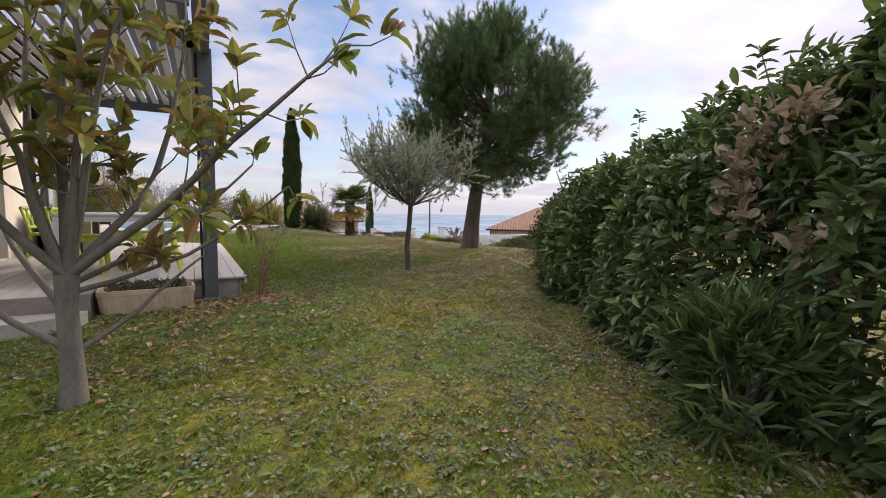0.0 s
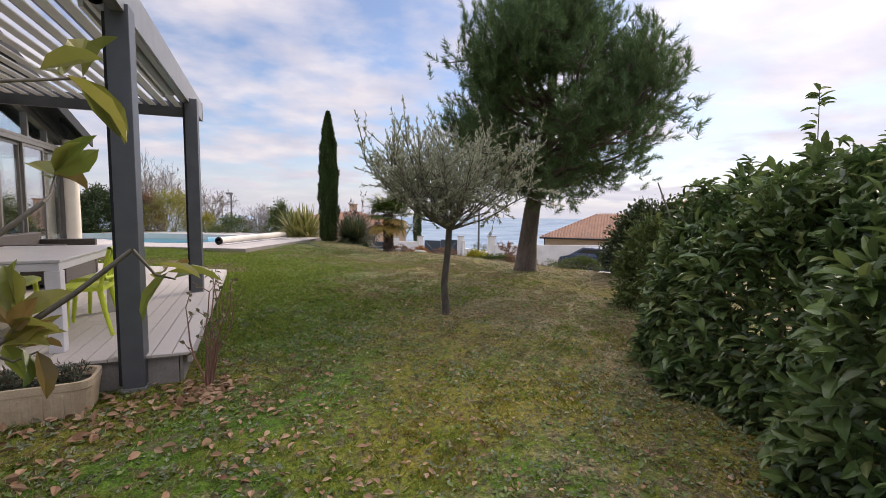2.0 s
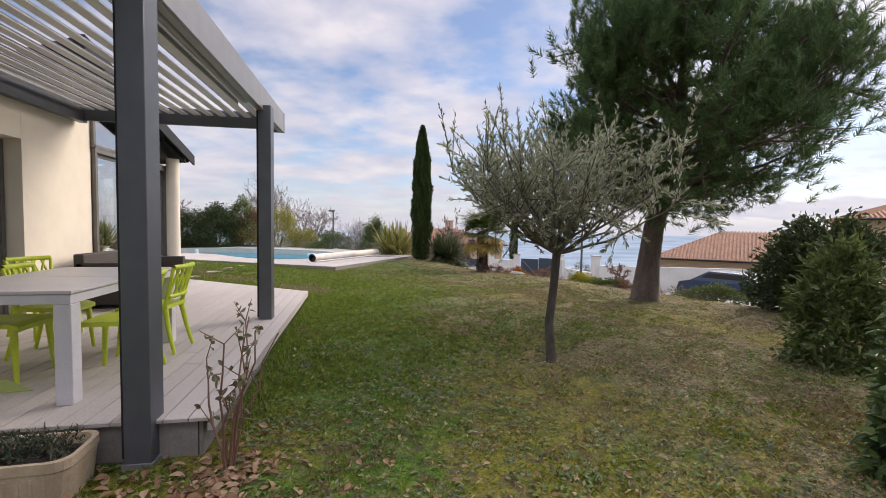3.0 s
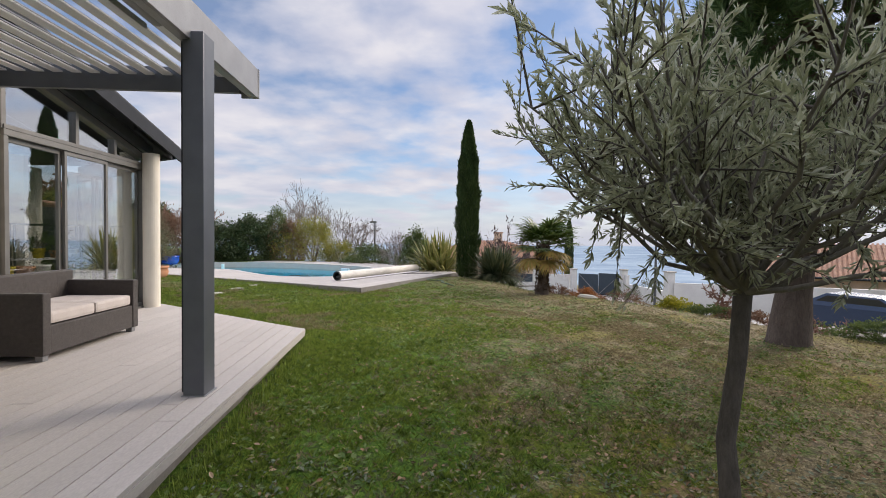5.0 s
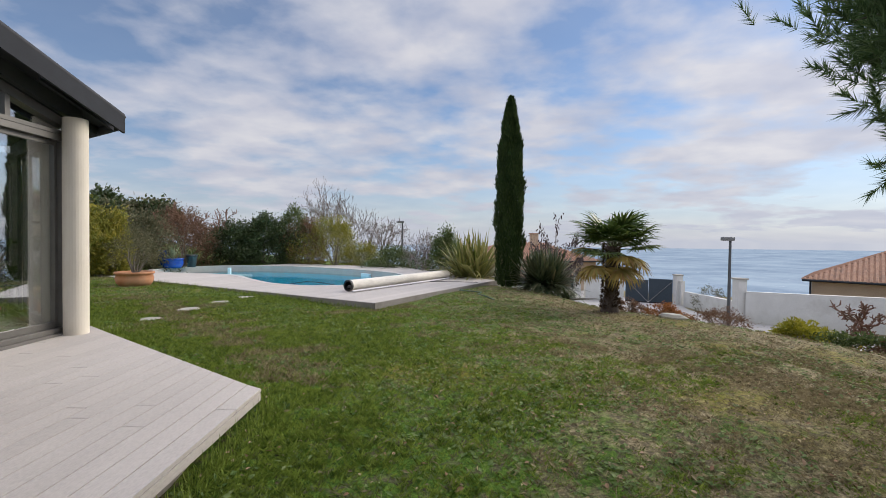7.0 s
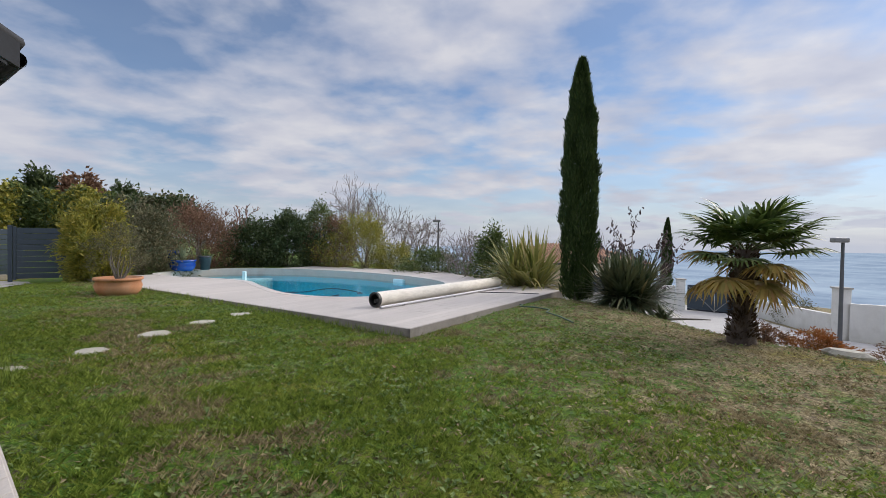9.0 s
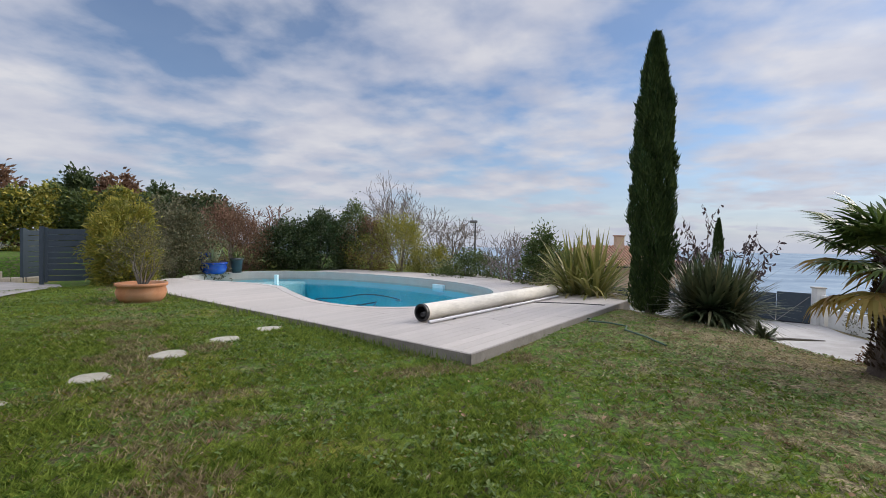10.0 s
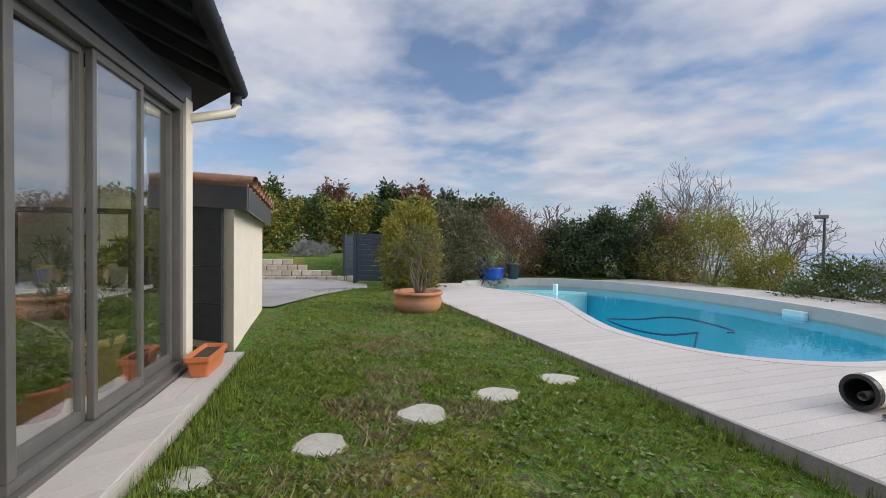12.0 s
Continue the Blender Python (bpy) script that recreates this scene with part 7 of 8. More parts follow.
def block_wall():
    w = thing("block_wall", pose(0, 0, 0), "low stepped retaining wall of pale split concrete blocks", "wall")
    A, B = Vector((-15.4, 18.3)), Vector((-11.7, 22.9))
    d = (B - A)
    L = d.length
    d.normalize()
    ang = math.degrees(math.atan2(d.y, d.x))
    mats = surface("split_block", (0.38, 0.33, 0.26), (0.50, 0.44, 0.35), 5, 0.95, 0, 30, 0.7, 0.012, (1, 1, 1), None, 0.18)
    me = None
    rng = np.random.default_rng(130)
    for r in range(4):
        n = int((L - 0.5 * r * 1.3) / 0.31)
        for i in range(n):
            s = 0.31 * i + (0.15 if r % 2 else 0)
            q = A + d * s
            o = Vector((d.y, -d.x))
            q = q - o * (0.10 * r)
            if me is None:
                bm = bm_box(-0.148, 0.148, -0.11, 0.11, 0.0, 0.165, 0.018)
                b = part("block", bm, mats, w)
                me = b.data
            else:
                b = new("block", me)
                b.parent = w
            b.matrix_world = pose(q.x, q.y, 0.20 + r * 0.17, 0, 0, ang + rng.normal() * 2.5)


block_wall()


def gate_leaf(name, x, y, rz, w, h, label, slots=9):
    z = gz(x, y) + 0.03
    e = thing(name, pose(x, y, z, 0, 0, rz), label, "gate")
    M_G = M_GATE
    part("stile", bm_box(0, 0.07, -0.025, 0.025, 0.05, h, 0.004), M_G, e)
    part("stile", bm_box(w - 0.07, w, -0.025, 0.025, 0.05, h, 0.004), M_G, e)
    hh = (h - 0.10) / slots
    for i in range(slots):
        part("panel", bm_box(0.072, w - 0.072, -0.012, 0.012, 0.08 + i * hh, 0.08 + (i + 1) * hh - 0.012, 0.003), M_G, e)
        part("slot_plate", bm_box(0.12, 0.42, 0.013, 0.017, 0.08 + (i + 0.30) * hh, 0.08 + (i + 0.62) * hh, 0), M_STEEL_LIGHT, e, "pale slot in the panel") if i else None
    part("post", bm_box(-0.10, -0.01, -0.045, 0.045, -0.1, h + 0.03, 0.004), M_G, e)
    return e


M_GATE = surface("blue_grey_paint", (0.030, 0.045, 0.062), (0.042, 0.060, 0.080), 6, 0.45, 0.1, 90, 0.05, 0.001)
gate_leaf("drive_gate", -10.75, 21.95, 38, 1.35, 1.50, "open dark blue-grey aluminium gate with slotted panels")
gate_leaf("drive_gate", -12.0, 22.5, 100, 1.1, 1.45, "open dark blue-grey aluminium gate with slotted panels")


# ---- walls, gates and lamps across the lane ----
M_WALLWHITE = surface("white_wall_render", (0.60, 0.59, 0.56), (0.68, 0.67, 0.64), 2, 0.9, 0, 60, 0.3, 0.004, (1, 1, 1), (0.48, 0.46, 0.42))


def lane_wall(name, a, b, h, label, depth=0.22):
    d = (Vector(b) - Vector(a)).normalized()
    o = Vector((-d.y, d.x)) * depth / 2
    A, B = Vector(a), Vector(b)
    za, zb = gz(*a), gz(*b)
    bm = bmesh.new()
    v = [bm.verts.new(q) for q in ((*(A - o), za - 0.5), (*(B - o), zb - 0.5), (*(B + o), zb - 0.5), (*(A + o), za - 0.5), (*(A - o), za + h), (*(B - o), zb + h), (*(B + o), zb + h), (*(A + o), za + h))]
    for q in ((3, 2, 1, 0), (4, 5, 6, 7), (0, 1, 5, 4), (1, 2, 6, 5), (2, 3, 7, 6), (3, 0, 4, 7)):
        bm.faces.new([v[k] for k in q])
    return tagged(part(name, bm, M_WALLWHITE), label, "wall", kind="structure")


def pillar(x, y, h, w=0.42):
    z = gz(x, y)
    e = thing("gate_pillar", pose(x, y, z), "white rendered gate pillar with a stone cap", "pillar", "pillars along the lane")
    part("shaft", bm_box(-w / 2, w / 2, -w / 2, w / 2, -0.3, h, 0.01), M_WALLWHITE, e)
    part("cap", bm_prism([(-w * 0.6, -w * 0.6), (w * 0.6, -w * 0.6), (w * 0.6, w * 0.6), (-w * 0.6, w * 0.6)], h + 0.002, h + 0.07), M_CONCRETE, e)


lane_wall("wall_lane_1", (16.3, 28.8), (25.0, 20.0), 1.45, "white rendered boundary wall along the lane")
lane_wall("wall_lane_2", (16.2, 29.3), (17.8, 36.6), 0.95, "low white rendered wall stepping along the lane")
lane_wall("wall_lane_3", (17.75, 36.8), (18.0, 37.9), 1.6, "white rendered wing wall beside the gate")
lane_wall("wall_lane_4", (14.6, 39.9), (13.0, 40.6), 1.55, "white rendered wing wall beside the gate")
lane_wall("wall_lane_5", (12.0, 41.0), (6.5, 42.5), 0.9, "white rendered wall beside the dark gate")
for x, y, h in ((16.15, 29.05, 2.0), (17.75, 37.45, 1.95), (14.8, 39.6, 1.95), (12.9, 40.7, 1.9), (12.2, 40.9, 1.9)):
    pillar(x, y, h)


def lane_gate(a, b, h, label):
    A, B = Vector(a), Vector(b)
    d = B - A
    w = d.length
    z = min(gz(*a), gz(*b))
    e = thing("lane_gate", pose(A.x, A.y, z, 0, 0, math.degrees(math.atan2(d.y, d.x))), label, "gate")
    for k in range(2):
        x0 = w * k / 2 + 0.01
        x1 = w * (k + 1) / 2 - 0.01
        part("panel", bm_box(x0, x1, -0.02, 0.02, 0.08, h - 0.10 * (k == 0), 0.004), M_GATE, e)
        part("rail", bm_box(x0, x1, -0.035, -0.021, 0.10, 0.18, 0.004), M_DARK, e)
        p0, p1 = ((x0 + 0.05, h * 0.9), (x1, 0.15)) if k == 0 else ((x0 + 0.02, 0.15), (x1 - 0.05, h * 0.9))
        tubes("brace", [([(p0[0], -0.05, p0[1]), (p1[0], -0.05, p1[1])], 0.02)], M_STEEL_LIGHT, e, sides=6)


lane_gate((15.1, 39.35), (17.5, 37.6), 1.75, "dark blue solid metal gate with diagonal braces")
lane_gate((8.0, 42.2), (12.0, 41.1), 1.6, "dark closed metal gate across the lane")


def street_lamp(x, y, h, rz, label, z=None):
    z = gz(x, y) if z is None else z
    e = thing("street_lamp", pose(x, y, z, 0, 0, rz), label, "street lamp")
    tubes("pole", [([(0, 0, -0.2), (0, 0, h * 0.4), (0, 0, h)], [0.07, 0.06, 0.045])], M_STEEL, e, sides=10)
    part("head", bm_box(-0.12, 0.32, -0.12, 0.12, h - 0.02, h + 0.13, 0.04), M_STEEL_LIGHT, e, "grey lamp head")
    part("base_plate", bm_box(-0.13, 0.13, -0.13, 0.13, -0.05, 0.03, 0.01), M_STEEL, e)


street_lamp(13.2, 25.3, 3.62, 180, "grey steel street lamp beside the lane")
street_lamp(-0.25, 36.3, 3.1, 180, "grey steel street lamp beyond the shrubs", -0.5)
gs = bush("dune_grass", "olive green shrub behind the lane wall", 17.6, 33.6, 0.9, 0.9, 1.4, L_GREYGREEN, 1500, 0.1, 0.04, 88, 0.0)


# ---- houses below the garden ----
M_OCHREWALL = surface("ochre_house_render", (0.50, 0.37, 0.26), (0.58, 0.44, 0.32), 0.8, 0.9, 0, 20, 0.2, 0.004)


def tiled_house(x, y, rz, w, d, z0, ze, zr, label, windows, chimney=False, hip=True):
    """A rendered house with a hipped roof of round tiles: front along local x, at local y = 0."""
    e = thing("house", pose(x, y, 0, 0, 0, rz), label, "house")
    part("wall", bm_box(0, w, 0, d, z0, ze, 0.0), M_OCHREWALL, e)
    ov = 0.45
    A = [Vector((-ov, -ov, ze)), Vector((w + ov, -ov, ze)), Vector((w + ov, d + ov, ze)), Vector((-ov, d + ov, ze))]
    r0, r1 = Vector((d / 2 if hip else -ov, d / 2, zr)), Vector((w - d / 2 if hip else w + ov, d / 2, zr))
    if r1.x < r0.x:
        r0 = r1 = Vector((w / 2, d / 2, zr))
    bm = bmesh.new()
    v = [bm.verts.new(p) for p in A] + [bm.verts.new(r0), bm.verts.new(r1 + Vector((0.01, 0, 0)))]
    for q in ((0, 1, 5, 4), (1, 2, 5), (2, 3, 4, 5), (3, 0, 4), (3, 2, 1, 0)):
        bm.faces.new([v[k] for k in q])
    rf = part("roof", bm, M_TILE, e)
    n = int((w + 2 * ov) / 0.26)
    P = []
    for i in range(n):
        xx = -ov + (w + 2 * ov) * (i + 0.5) / n
        k = 1.0
        if hip:
            k = min(1.0, (xx + ov) / (r0.x + ov), (w + ov - xx) / (w + ov - r1.x + 1e-6))
        top = Vector((xx, -ov + (d / 2 + ov) * k, ze + (zr - ze) * k + 0.03))
        bot = Vector((xx, -ov - 0.03, ze + 0.03))
        m = max(2, int((top - bot).length / 0.42))
        pts = [tuple(bot.lerp(top, j / m) + Vector((0, 0, 0.02 * (j % 2)))) for j in range(m + 1)]
        P.append((pts, [0.10 if j % 2 == 0 else 0.085 for j in range(m + 1)]))
    tagged(tubes("tile_cover", P, M_TILE, rf, sides=5, smooth=False), kind="stuff")
    n = int((d + 2 * ov) / 0.26)
    P = []
    for i in range(n):
        yy = -ov + (d + 2 * ov) * (i + 0.5) / n
        k = 1 - abs(2 * (yy + ov) / (d + 2 * ov) - 1)
        if hip:
            P.append(([(-ov - 0.03, yy, ze + 0.03), (-ov + (r0.x + ov) * k, yy, ze + (zr - ze) * k + 0.03)], 0.095))
    if P:
        tagged(tubes("tile_cover", P, M_TILE, rf, sides=5, smooth=False), kind="stuff")
    tubes("gutter", [([(-ov, -ov - 0.08, ze), (w + ov, -ov - 0.08, ze)], 0.07)], M_DARK, e, sides=8)
    tubes("downpipe", [([(-0.05, -0.10, ze), (-0.05, -0.10, z0)], 0.05)], M_DARK, e, sides=8)
    for (a, b, c, h) in windows:
        wd = part("window", bm_box(a, a + b, -0.03, -0.002, c, c + h, 0.0), plain("dark_pane", (0.03, 0.035, 0.045), 0.1), e)
        for q in (bm_box(a - 0.06, a, -0.05, -0.001, c - 0.06, c + h + 0.06), bm_box(a + b, a + b + 0.06, -0.05, -0.001, c - 0.06, c + h + 0.06), bm_box(a, a + b, -0.05, -0.001, c + h, c + h + 0.06), bm_box(a - 0.1, a + b + 0.1, -0.10, -0.001, c - 0.10, c)):
            part("frame", q, M_WALLWHITE, wd)
    if chimney:
        ch = part("chimney", bm_box(w * 0.55, w * 0.55 + 0.7, d * 0.4, d * 0.4 + 0.7, ze, zr + 0.9, 0.0), M_OCHREWALL, e)
        part("cap", bm_box(w * 0.55 - 0.08, w * 0.55 + 0.78, d * 0.4 - 0.08, d * 0.4 + 0.78, zr + 0.905, zr + 1.0, 0.0), M_TILE, ch)
    return e


tiled_house(26.4, 37.2, -44, 13, 9, -7.0, -0.75, 1.5, "ochre rendered house with clay tile roof below the garden", [(2.2, 1.1, -3.0, 1.3), (5.0, 1.1, -3.0, 1.3)])
tiled_house(33.5, 26.5, -40, 12, 9, -6.0, 2.5, 4.3, "ochre rendered upper house with clay tile roof", [(1.5, 1.2, 0.3, 1.4), (4.5, 1.2, 0.3, 1.4)], True)
tiled_house(5.5, 50.0, 8, 12, 8, -5.0, -0.35, 1.35, "low house with clay tile roof beyond the lane", [(2.0, 1.2, -2.4, 1.2), (7.0, 1.2, -2.4, 1.2)], True)


# ---- parked car below the garden ----
def car(x, y, rz):
    z = gz(x, y) + 0.04
    e = thing("car", pose(x, y, z, 0, 0, rz), "dark blue parked hatchback on the lane", "car")
    M_CAR = plain("dark_blue_paint", (0.025, 0.045, 0.09), 0.25)
    side = [(-2.0, 0.35), (-2.05, 0.75), (-1.85, 0.98), (-1.35, 1.02), (-0.75, 1.42), (0.75, 1.45), (1.45, 1.02), (1.95, 0.90), (2.05, 0.6), (2.0, 0.32)]
    bm = bmesh.new()
    L = [bm.verts.new((a, -0.82 * (1 if h < 1.1 else 0.80), h)) for a, h in side]
    R = [bm.verts.new((a, 0.82 * (1 if h < 1.1 else 0.80), h)) for a, h in side]
    bm.faces.new(L)
    bm.faces.new(R[::-1])
    for i in range(len(side)):
        j = (i + 1) % len(side)
        bm.faces.new((L[i], L[j], R[j], R[i]))
    part("body", bm, M_CAR, e)
    gl = plain("car_glass", (0.02, 0.025, 0.03), 0.08)
    for s in (-1, 1):
        part("side_window", bm_prism([(-1.15, 0), (1.2, 0), (0.68, 0.33), (-0.70, 0.33)], 0, 0.012, m=Matrix.Translation((0, s * 0.765, 1.05)) @ Matrix.Rotation(math.pi / 2, 4, "X")), gl, e)
        for xx in (-1.3, 1.28):
            wh = part("wheel", bm_lathe([(0, -0.1), (0.3, -0.1), (0.32, -0.06), (0.32, 0.06), (0.3, 0.1), (0, 0.1)], 20, m=Matrix.Translation((xx, s * 0.76, 0.32)) @ Matrix.Rotation(math.pi / 2, 4, "X")), plain("tyre", (0.015, 0.015, 0.015), 0.8), e)
            part("rim", bm_lathe([(0, 0), (0.19, 0), (0.2, 0.02), (0, 0.03)], 16, m=Matrix.Translation((xx, s * 0.865, 0.32)) @ Matrix.Rotation(math.pi / 2 * s, 4, "X")), M_STEEL_LIGHT, wh)


car(17.6, 20.0, 115)


# ---- grass, dead leaves ----
def field(x, y, s, k=0.0):
    """Smooth patchiness over the lawn, about 0 to 1."""
    return 0.5 + 0.25 * (np.sin(x * s + 1.3 + k) * np.cos(y * s * 0.9 - 0.6 + k) + np.sin((x + y) * s * 0.7 + 2.1 * k) + 0.7 * np.sin((x - 1.7 * y) * s * 1.9 + 0.4 + k))


def off_lawn(x, y):
    """Where no grass grows: decks, paths, drive, beds, past the bank."""
    u, v = u_of(x, y), v_of(x, y)
    d = (x - 5.9) * 0.8 + (y - 17) * 0.6
    bad = (u > -0.03) & (v > -0.03)
    bad |= (x < EDGE_X + 0.01) & (y > 6.08) & (y < 11.6 + np.maximum(0, (0.55 - x) * 0.765))
    bad |= (x < -0.86) & (y > 5.18) & (y < 6.1)
    s = (x - FA.x) * FD.x + (y - FA.y) * FD.y
    o = (x - FA.x) * OUT.x + (y - FA.y) * OUT.y
    bad |= (s > -0.5) & (o < 0.44)
    bad |= ((x - (-6.9)) * -0.55 > 0.4 + (y - 17.0) * 0.28) & (y > 13)
    bad |= d > 2.6
    for sx, sy, r in ((-1.81, 17.00, 0.15), (-1.99, 16.33, 0.17), (-2.21, 15.75, 0.165), (-2.42, 15.05, 0.155), (-2.63, 14.34, 0.14)):
        bad |= (x - sx) ** 2 + (y - sy) ** 2 < r * r
    return bad


def lawn_blades():
    rng = np.random.default_rng(200)
    strips = [(-4.0, 6.0, -0.5, 4.0, 190000), (-2.5, 6.5, 4.0, 9.0, 230000), (-1.0, 7.0, 9.0, 14.0, 260000), (-8.5, 6.5, 13.0, 20.5, 300000), (5.0, 10.0, 6.0, 16.0, 80000), (-4.5, 1.5, 13.0, 17.0, 130000)]
    X, Y, T = [], [], []
    for x0, x1, y0, y1, n in strips:
        # blades stand in tufts, with thin ground between them
        k = n // 12
        cx, cy, w = rng.uniform(x0, x1, k), rng.uniform(y0, y1, k), rng.integers(0, k, n)
        X.append(cx[w] + rng.normal(size=n) * 0.026)
        Y.append(cy[w] + rng.normal(size=n) * 0.026)
        T.append(w + 100000 * len(T))
    x, y, tuft = np.concatenate(X), np.concatenate(Y), np.concatenate(T)
    keep = ~off_lawn(x, y)
    thick = 0.30 + 0.70 * np.clip(field(x, y, 1.1), 0, 1) * np.clip(0.3 + field(x, y, 5.0, 1.0), 0, 1)
    near_edge = np.exp(-((x - EDGE_X - 0.1) / 0.5) ** 2) * (y > 7) * (y < 12.5)
    keep &= rng.random(len(x)) < np.clip(thick + near_edge, 0, 1)
    x, y, tuft = x[keep], y[keep], tuft[keep]
    vig = rng.random(700000)[tuft % 700000]
    z = ground_z(x, y)
    n = len(x)
    lush = np.clip(field(x, y, 0.55, 0.7) * 0.8 + 0.42 + 0.40 * (1 - sm(1.6, 3.2, x)) * sm(5.5, 8.0, y) * (1 - sm(12.0, 15.0, y)) - 0.14 * np.clip(x, -1, 6) * np.clip(y / 8, 0.3, 1) - 0.30 * (1 - sm(4.0, 9.0, y)) - 0.30 * sm(12.5, 15.5, y) * np.clip(0.3 + field(x, y, 1.7, 2.0), 0, 1), 0, 1)
    L = (0.020 + 0.026 * lush) * rng.uniform(0.6, 1.4, n) * (0.40 + 1.25 * vig)
    a = rng.random(n) * 2 * np.pi
    lean = rng.uniform(0.4, 1.6, n)
    way = np.stack([np.cos(a) * lean, np.sin(a) * lean, np.ones(n)], -1)
    parched = 0.62 - 0.65 * lush + 0.25 * np.clip(field(x, y, 0.9, 3.0), 0, 1) + 0.30 * (field(x, y, 3.3, 1.7) - 0.5) + 0.22 * (field(x, y, 8.1, 0.9) - 0.5)
    straw = (0.6 * ((tuft * 0.6180339) % 1.0) + 0.4 * rng.random(n)) < np.clip(0.36 + 1.9 * (parched - 0.47), 0.03, 0.92)
    straw |= (rng.random(n) < 0.75) & (field(x, y, 2.3, 2.6) + 0.35 * field(x, y, 7.0, 0.3) > 0.92) & (y > 12.0)
    old = np.maximum(1 - sm(5.0, 9.5, y), 0.50 * sm(12.5, 14.5, y) * (1 - sm(0.5, 2.5, x)))
    moss = (vig + 0.25 * rng.random(n)) < (0.25 + 0.75 * np.clip(field(x, y, 0.9, 4.0), 0, 1)) * old * 0.85
    straw &= ~moss
    p = np.stack([x, y, z - 0.004], -1)
    face = np.stack([np.cos(a + 1.2), np.sin(a + 1.2), np.full(n, 0.3)], -1)
    for nm, sel, mt, lab in (("moss", moss, L_MOSS, "low yellow-olive moss in the old lawn"), ("grass", ~straw & ~moss, L_GRASS, "short green winter grass on the lawn"), ("dry_grass", straw, L_STRAW, "short straw-coloured dry grass on the lawn")):
        tagged(leaves(nm, p[sel], way[sel], face[sel], L[sel], rng.uniform(0.007, 0.018, sel.sum()), mt, shape="blade"), lab, "grass", kind="stuff")
    # taller tufts along the edges of the decks
    q = []
    for k in range(5200):
        t = rng.random()
        c = rng.random()
        if c < 0.45:
            s = rng.uniform(0.0, 3.0)
            g = fp(s, 0.46 + abs(rng.normal()) * 0.09)
        elif c < 0.75:
            g = (EDGE_X + 0.03 + abs(rng.normal()) * 0.07, rng.uniform(6.4, 11.6))
        else:
            g = uv(rng.uniform(0, 8.5), -0.05 - abs(rng.normal()) * 0.06)
        q.append(g)
    q = np.array(q)
    n = len(q)
    a = rng.random(n) * 6.283
    tagged(leaves("tall_grass", np.c_[q, ground_z(q[:, 0], q[:, 1]) - 0.005], np.stack([np.cos(a) * 0.5, np.sin(a) * 0.5, np.ones(n)], -1), np.stack([np.cos(a), np.sin(a), np.zeros(n)], -1), rng.uniform(0.05, 0.13, n), 0.006, L_GRASS, shape="strap"),
           "longer green grass along the deck edges", "grass", kind="stuff")
    # clover and small weeds
    n = 30000
    k = 3400
    cx, cy, w = rng.uniform(-4, 5, k), rng.uniform(-0.5, 8.5, k), rng.integers(0, k, n)
    x, y = cx[w] + rng.normal(size=n) * 0.045, cy[w] + rng.normal(size=n) * 0.045
    keep = ~off_lawn(x, y) & (rng.random(n) < np.clip(field(x, y, 1.2, 5.0) * 1.5 - 0.1, 0, 1))
    x, y = x[keep], y[keep]
    n = len(x)
    tagged(leaves("weed_rosettes", np.stack([x, y, ground_z(x, y) + rng.uniform(0.004, 0.025, n)], -1), np.stack([rng.normal(size=n), rng.normal(size=n), np.full(n, 0.35)], -1), np.tile([0, 0, 1.0], (n, 1)) + rng.normal(size=(n, 3)) * 0.4, rng.uniform(0.022, 0.05, n), rng.uniform(0.012, 0.026, n), L_WEED),
           "pale grey-green weed rosettes in the lawn", "weeds", kind="stuff")
    n = 110000
    k = 26000
    cx, cy, w = rng.uniform(-7, 8, k), rng.uniform(-0.5, 20, k), rng.integers(0, k, n)
    x, y = cx[w] + rng.normal(size=n) * 0.04, cy[w] + rng.normal(size=n) * 0.04
    keep = ~off_lawn(x, y) & (rng.random(n) < np.clip(field(x, y, 1.6, 2.2) * 1.3 - 0.15, 0.08, 1))
    x, y = x[keep], y[keep]
    n = len(x)
    tagged(leaves("clover", np.stack([x, y, ground_z(x, y) + rng.uniform(0.004, 0.02, n)], -1), np.stack([rng.normal(size=n), rng.normal(size=n), np.full(n, 0.25)], -1), np.tile([0, 0, 1.0], (n, 1)) + rng.normal(size=(n, 3)) * 0.3, rng.uniform(0.026, 0.058, n), rng.uniform(0.016, 0.036, n), L_CLOVER),
           "small green clover and weed leaves in the lawn", "weeds", kind="stuff")


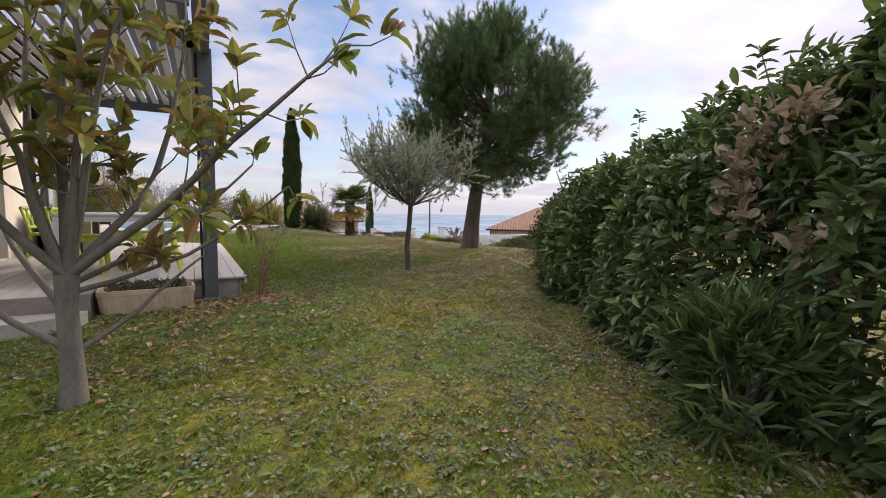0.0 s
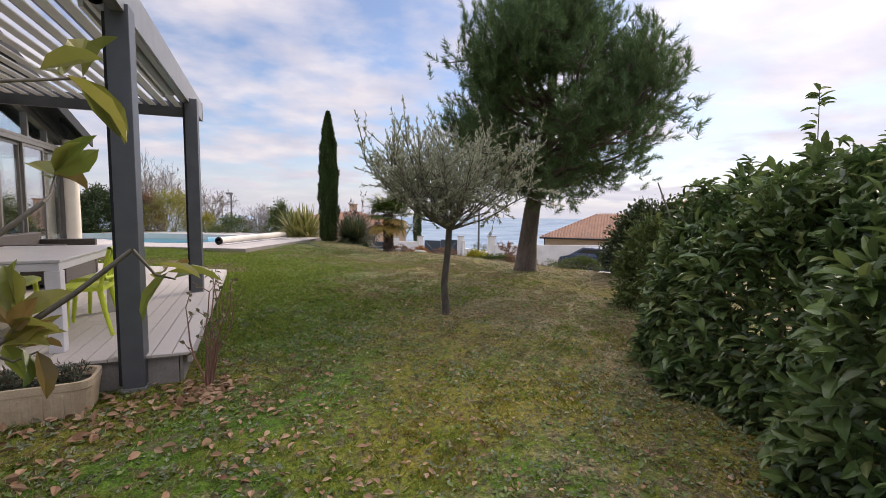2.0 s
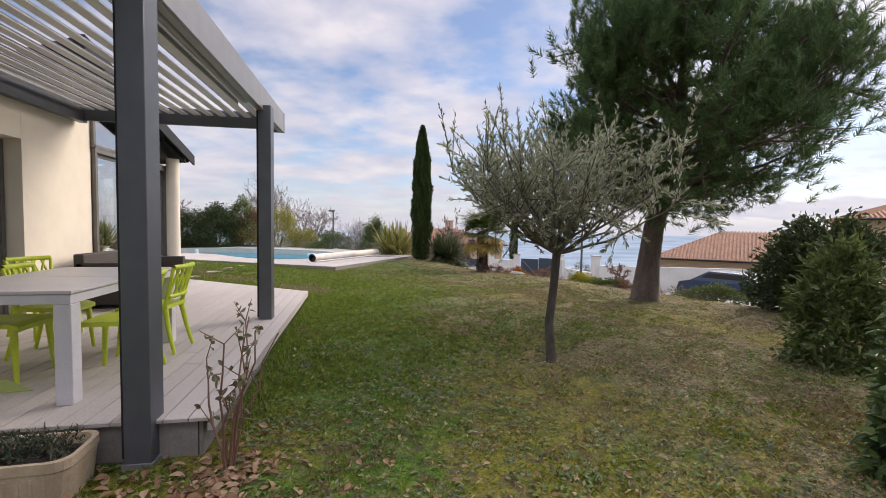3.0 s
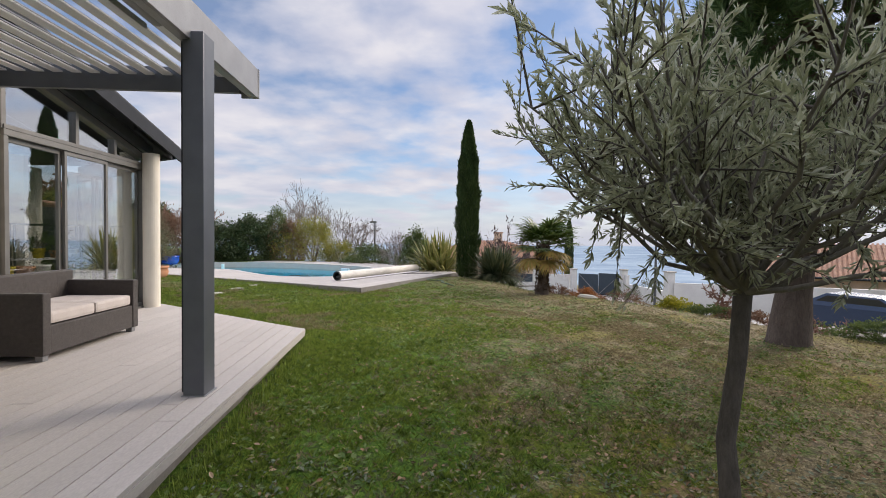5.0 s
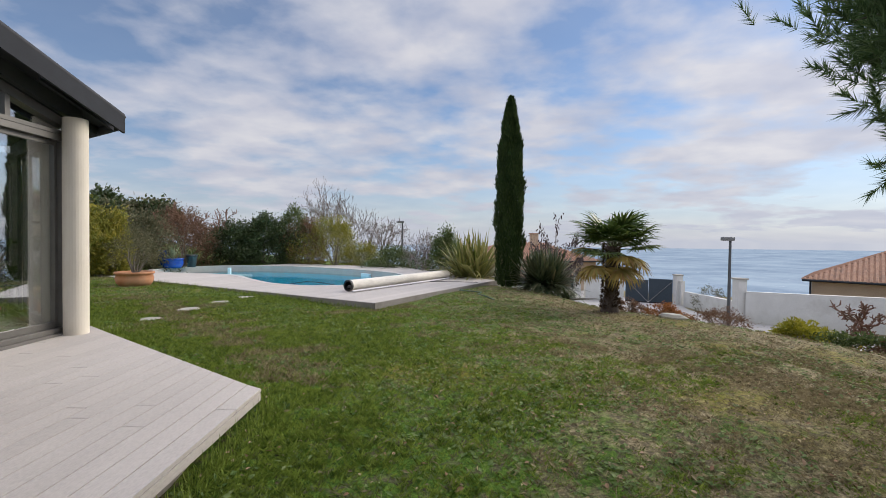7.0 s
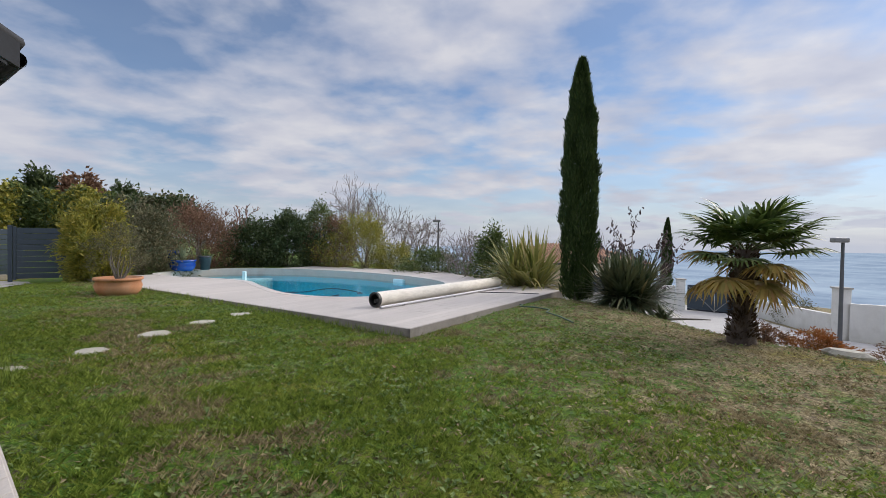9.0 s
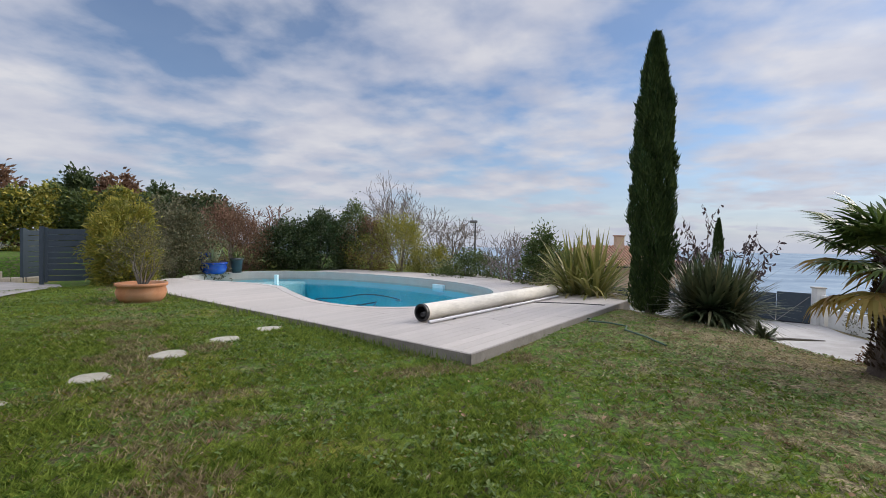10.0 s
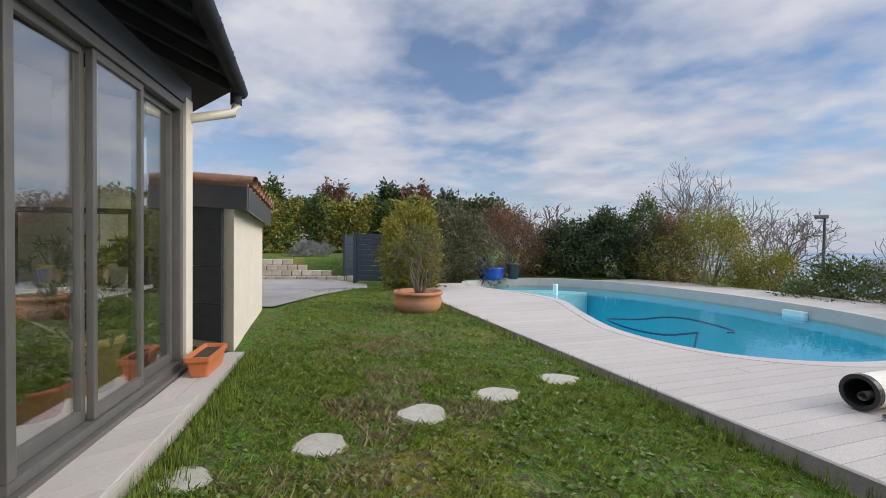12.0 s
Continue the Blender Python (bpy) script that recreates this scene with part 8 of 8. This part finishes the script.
def dry_flecks():
    """Bleached scraps of last year's grass and leaf, thickest on the dry side of the lawn."""
    rng = np.random.default_rng(205)
    n = 80000
    x, y = rng.uniform(-6, 9, n), rng.uniform(-0.5, 20, n)
    dry = np.clip(0.18 + 0.16 * x + 0.45 * (field(x, y, 1.1, 3.0) - 0.5), 0.05, 0.9) * np.clip(0.2 + field(x, y, 4.3, 1.4), 0.1, 1)
    keep = ~off_lawn(x, y) & (rng.random(n) < dry)
    x, y = x[keep], y[keep]
    n = len(x)
    tagged(leaves("dry_flecks", np.stack([x, y, ground_z(x, y) + rng.uniform(0.006, 0.03, n)], -1), np.stack([rng.normal(size=n), rng.normal(size=n), rng.normal(size=n) * 0.3], -1), np.tile([0, 0, 1.0], (n, 1)) + rng.normal(size=(n, 3)) * 0.5, rng.uniform(0.025, 0.065, n), rng.uniform(0.008, 0.022, n), L_STRAW),
           "bleached dry grass scraps lying on the lawn", "dry grass", kind="stuff")


dry_flecks()
L_CLOVER = leaf_mat("clover_leaf", [(0, (0.055, 0.11, 0.025)), (0.7, (0.13, 0.21, 0.05)), (1, (0.30, 0.34, 0.14))], 0.6, 0.3, 0.2, (15.0, 0.5))
lawn_blades()


def litter():
    rng = np.random.default_rng(210)
    spots = [(0.45, 5.9, 0.42, 110), (0.0, 5.5, 0.45, 50), (-0.7, 4.9, 0.6, 60), (-0.4, 3.4, 0.8, 90), (0.75, 5.85, 0.2, 120), (-0.3, 5.3, 0.7, 50), (0.9, 5.2, 0.8, 70), (1.5, 4.0, 2.6, 1100), (3.2, 3.0, 0.9, 260), (2.4, 1.6, 1.0, 260), (3.0, 9.0, 2.6, 700), (3.65, 7.95, 0.5, 160), (2.5, 14.0, 3.0, 300), (6.5, 9.5, 2.0, 220)]
    P = []
    for x, y, r, n in spots:
        P.append(np.stack([x + rng.normal(size=n) * r * 0.6, y + rng.normal(size=n) * r * 0.6], -1))
    P = np.concatenate(P)
    P = P[~off_lawn(P[:, 0], P[:, 1])]
    n = len(P)
    big = np.exp(-((P[:, 0] - 0.2) ** 2 + (P[:, 1] - 5.2) ** 2) / 3.0)
    L = rng.uniform(0.025, 0.05, n) * (1 + 0.9 * big)
    tagged(leaves("fallen_leaf_litter", np.c_[P, ground_z(P[:, 0], P[:, 1]) + rng.uniform(0.006, 0.03, n)], np.stack([rng.normal(size=n), rng.normal(size=n), rng.normal(size=n) * 0.25], -1), np.tile([0, 0, 1.0], (n, 1)) + rng.normal(size=(n, 3)) * 0.45, L, L * 0.55, L_DEAD, shape="leaf"),
           "dry brown fallen leaves on the lawn", "leaves", kind="stuff")


litter()
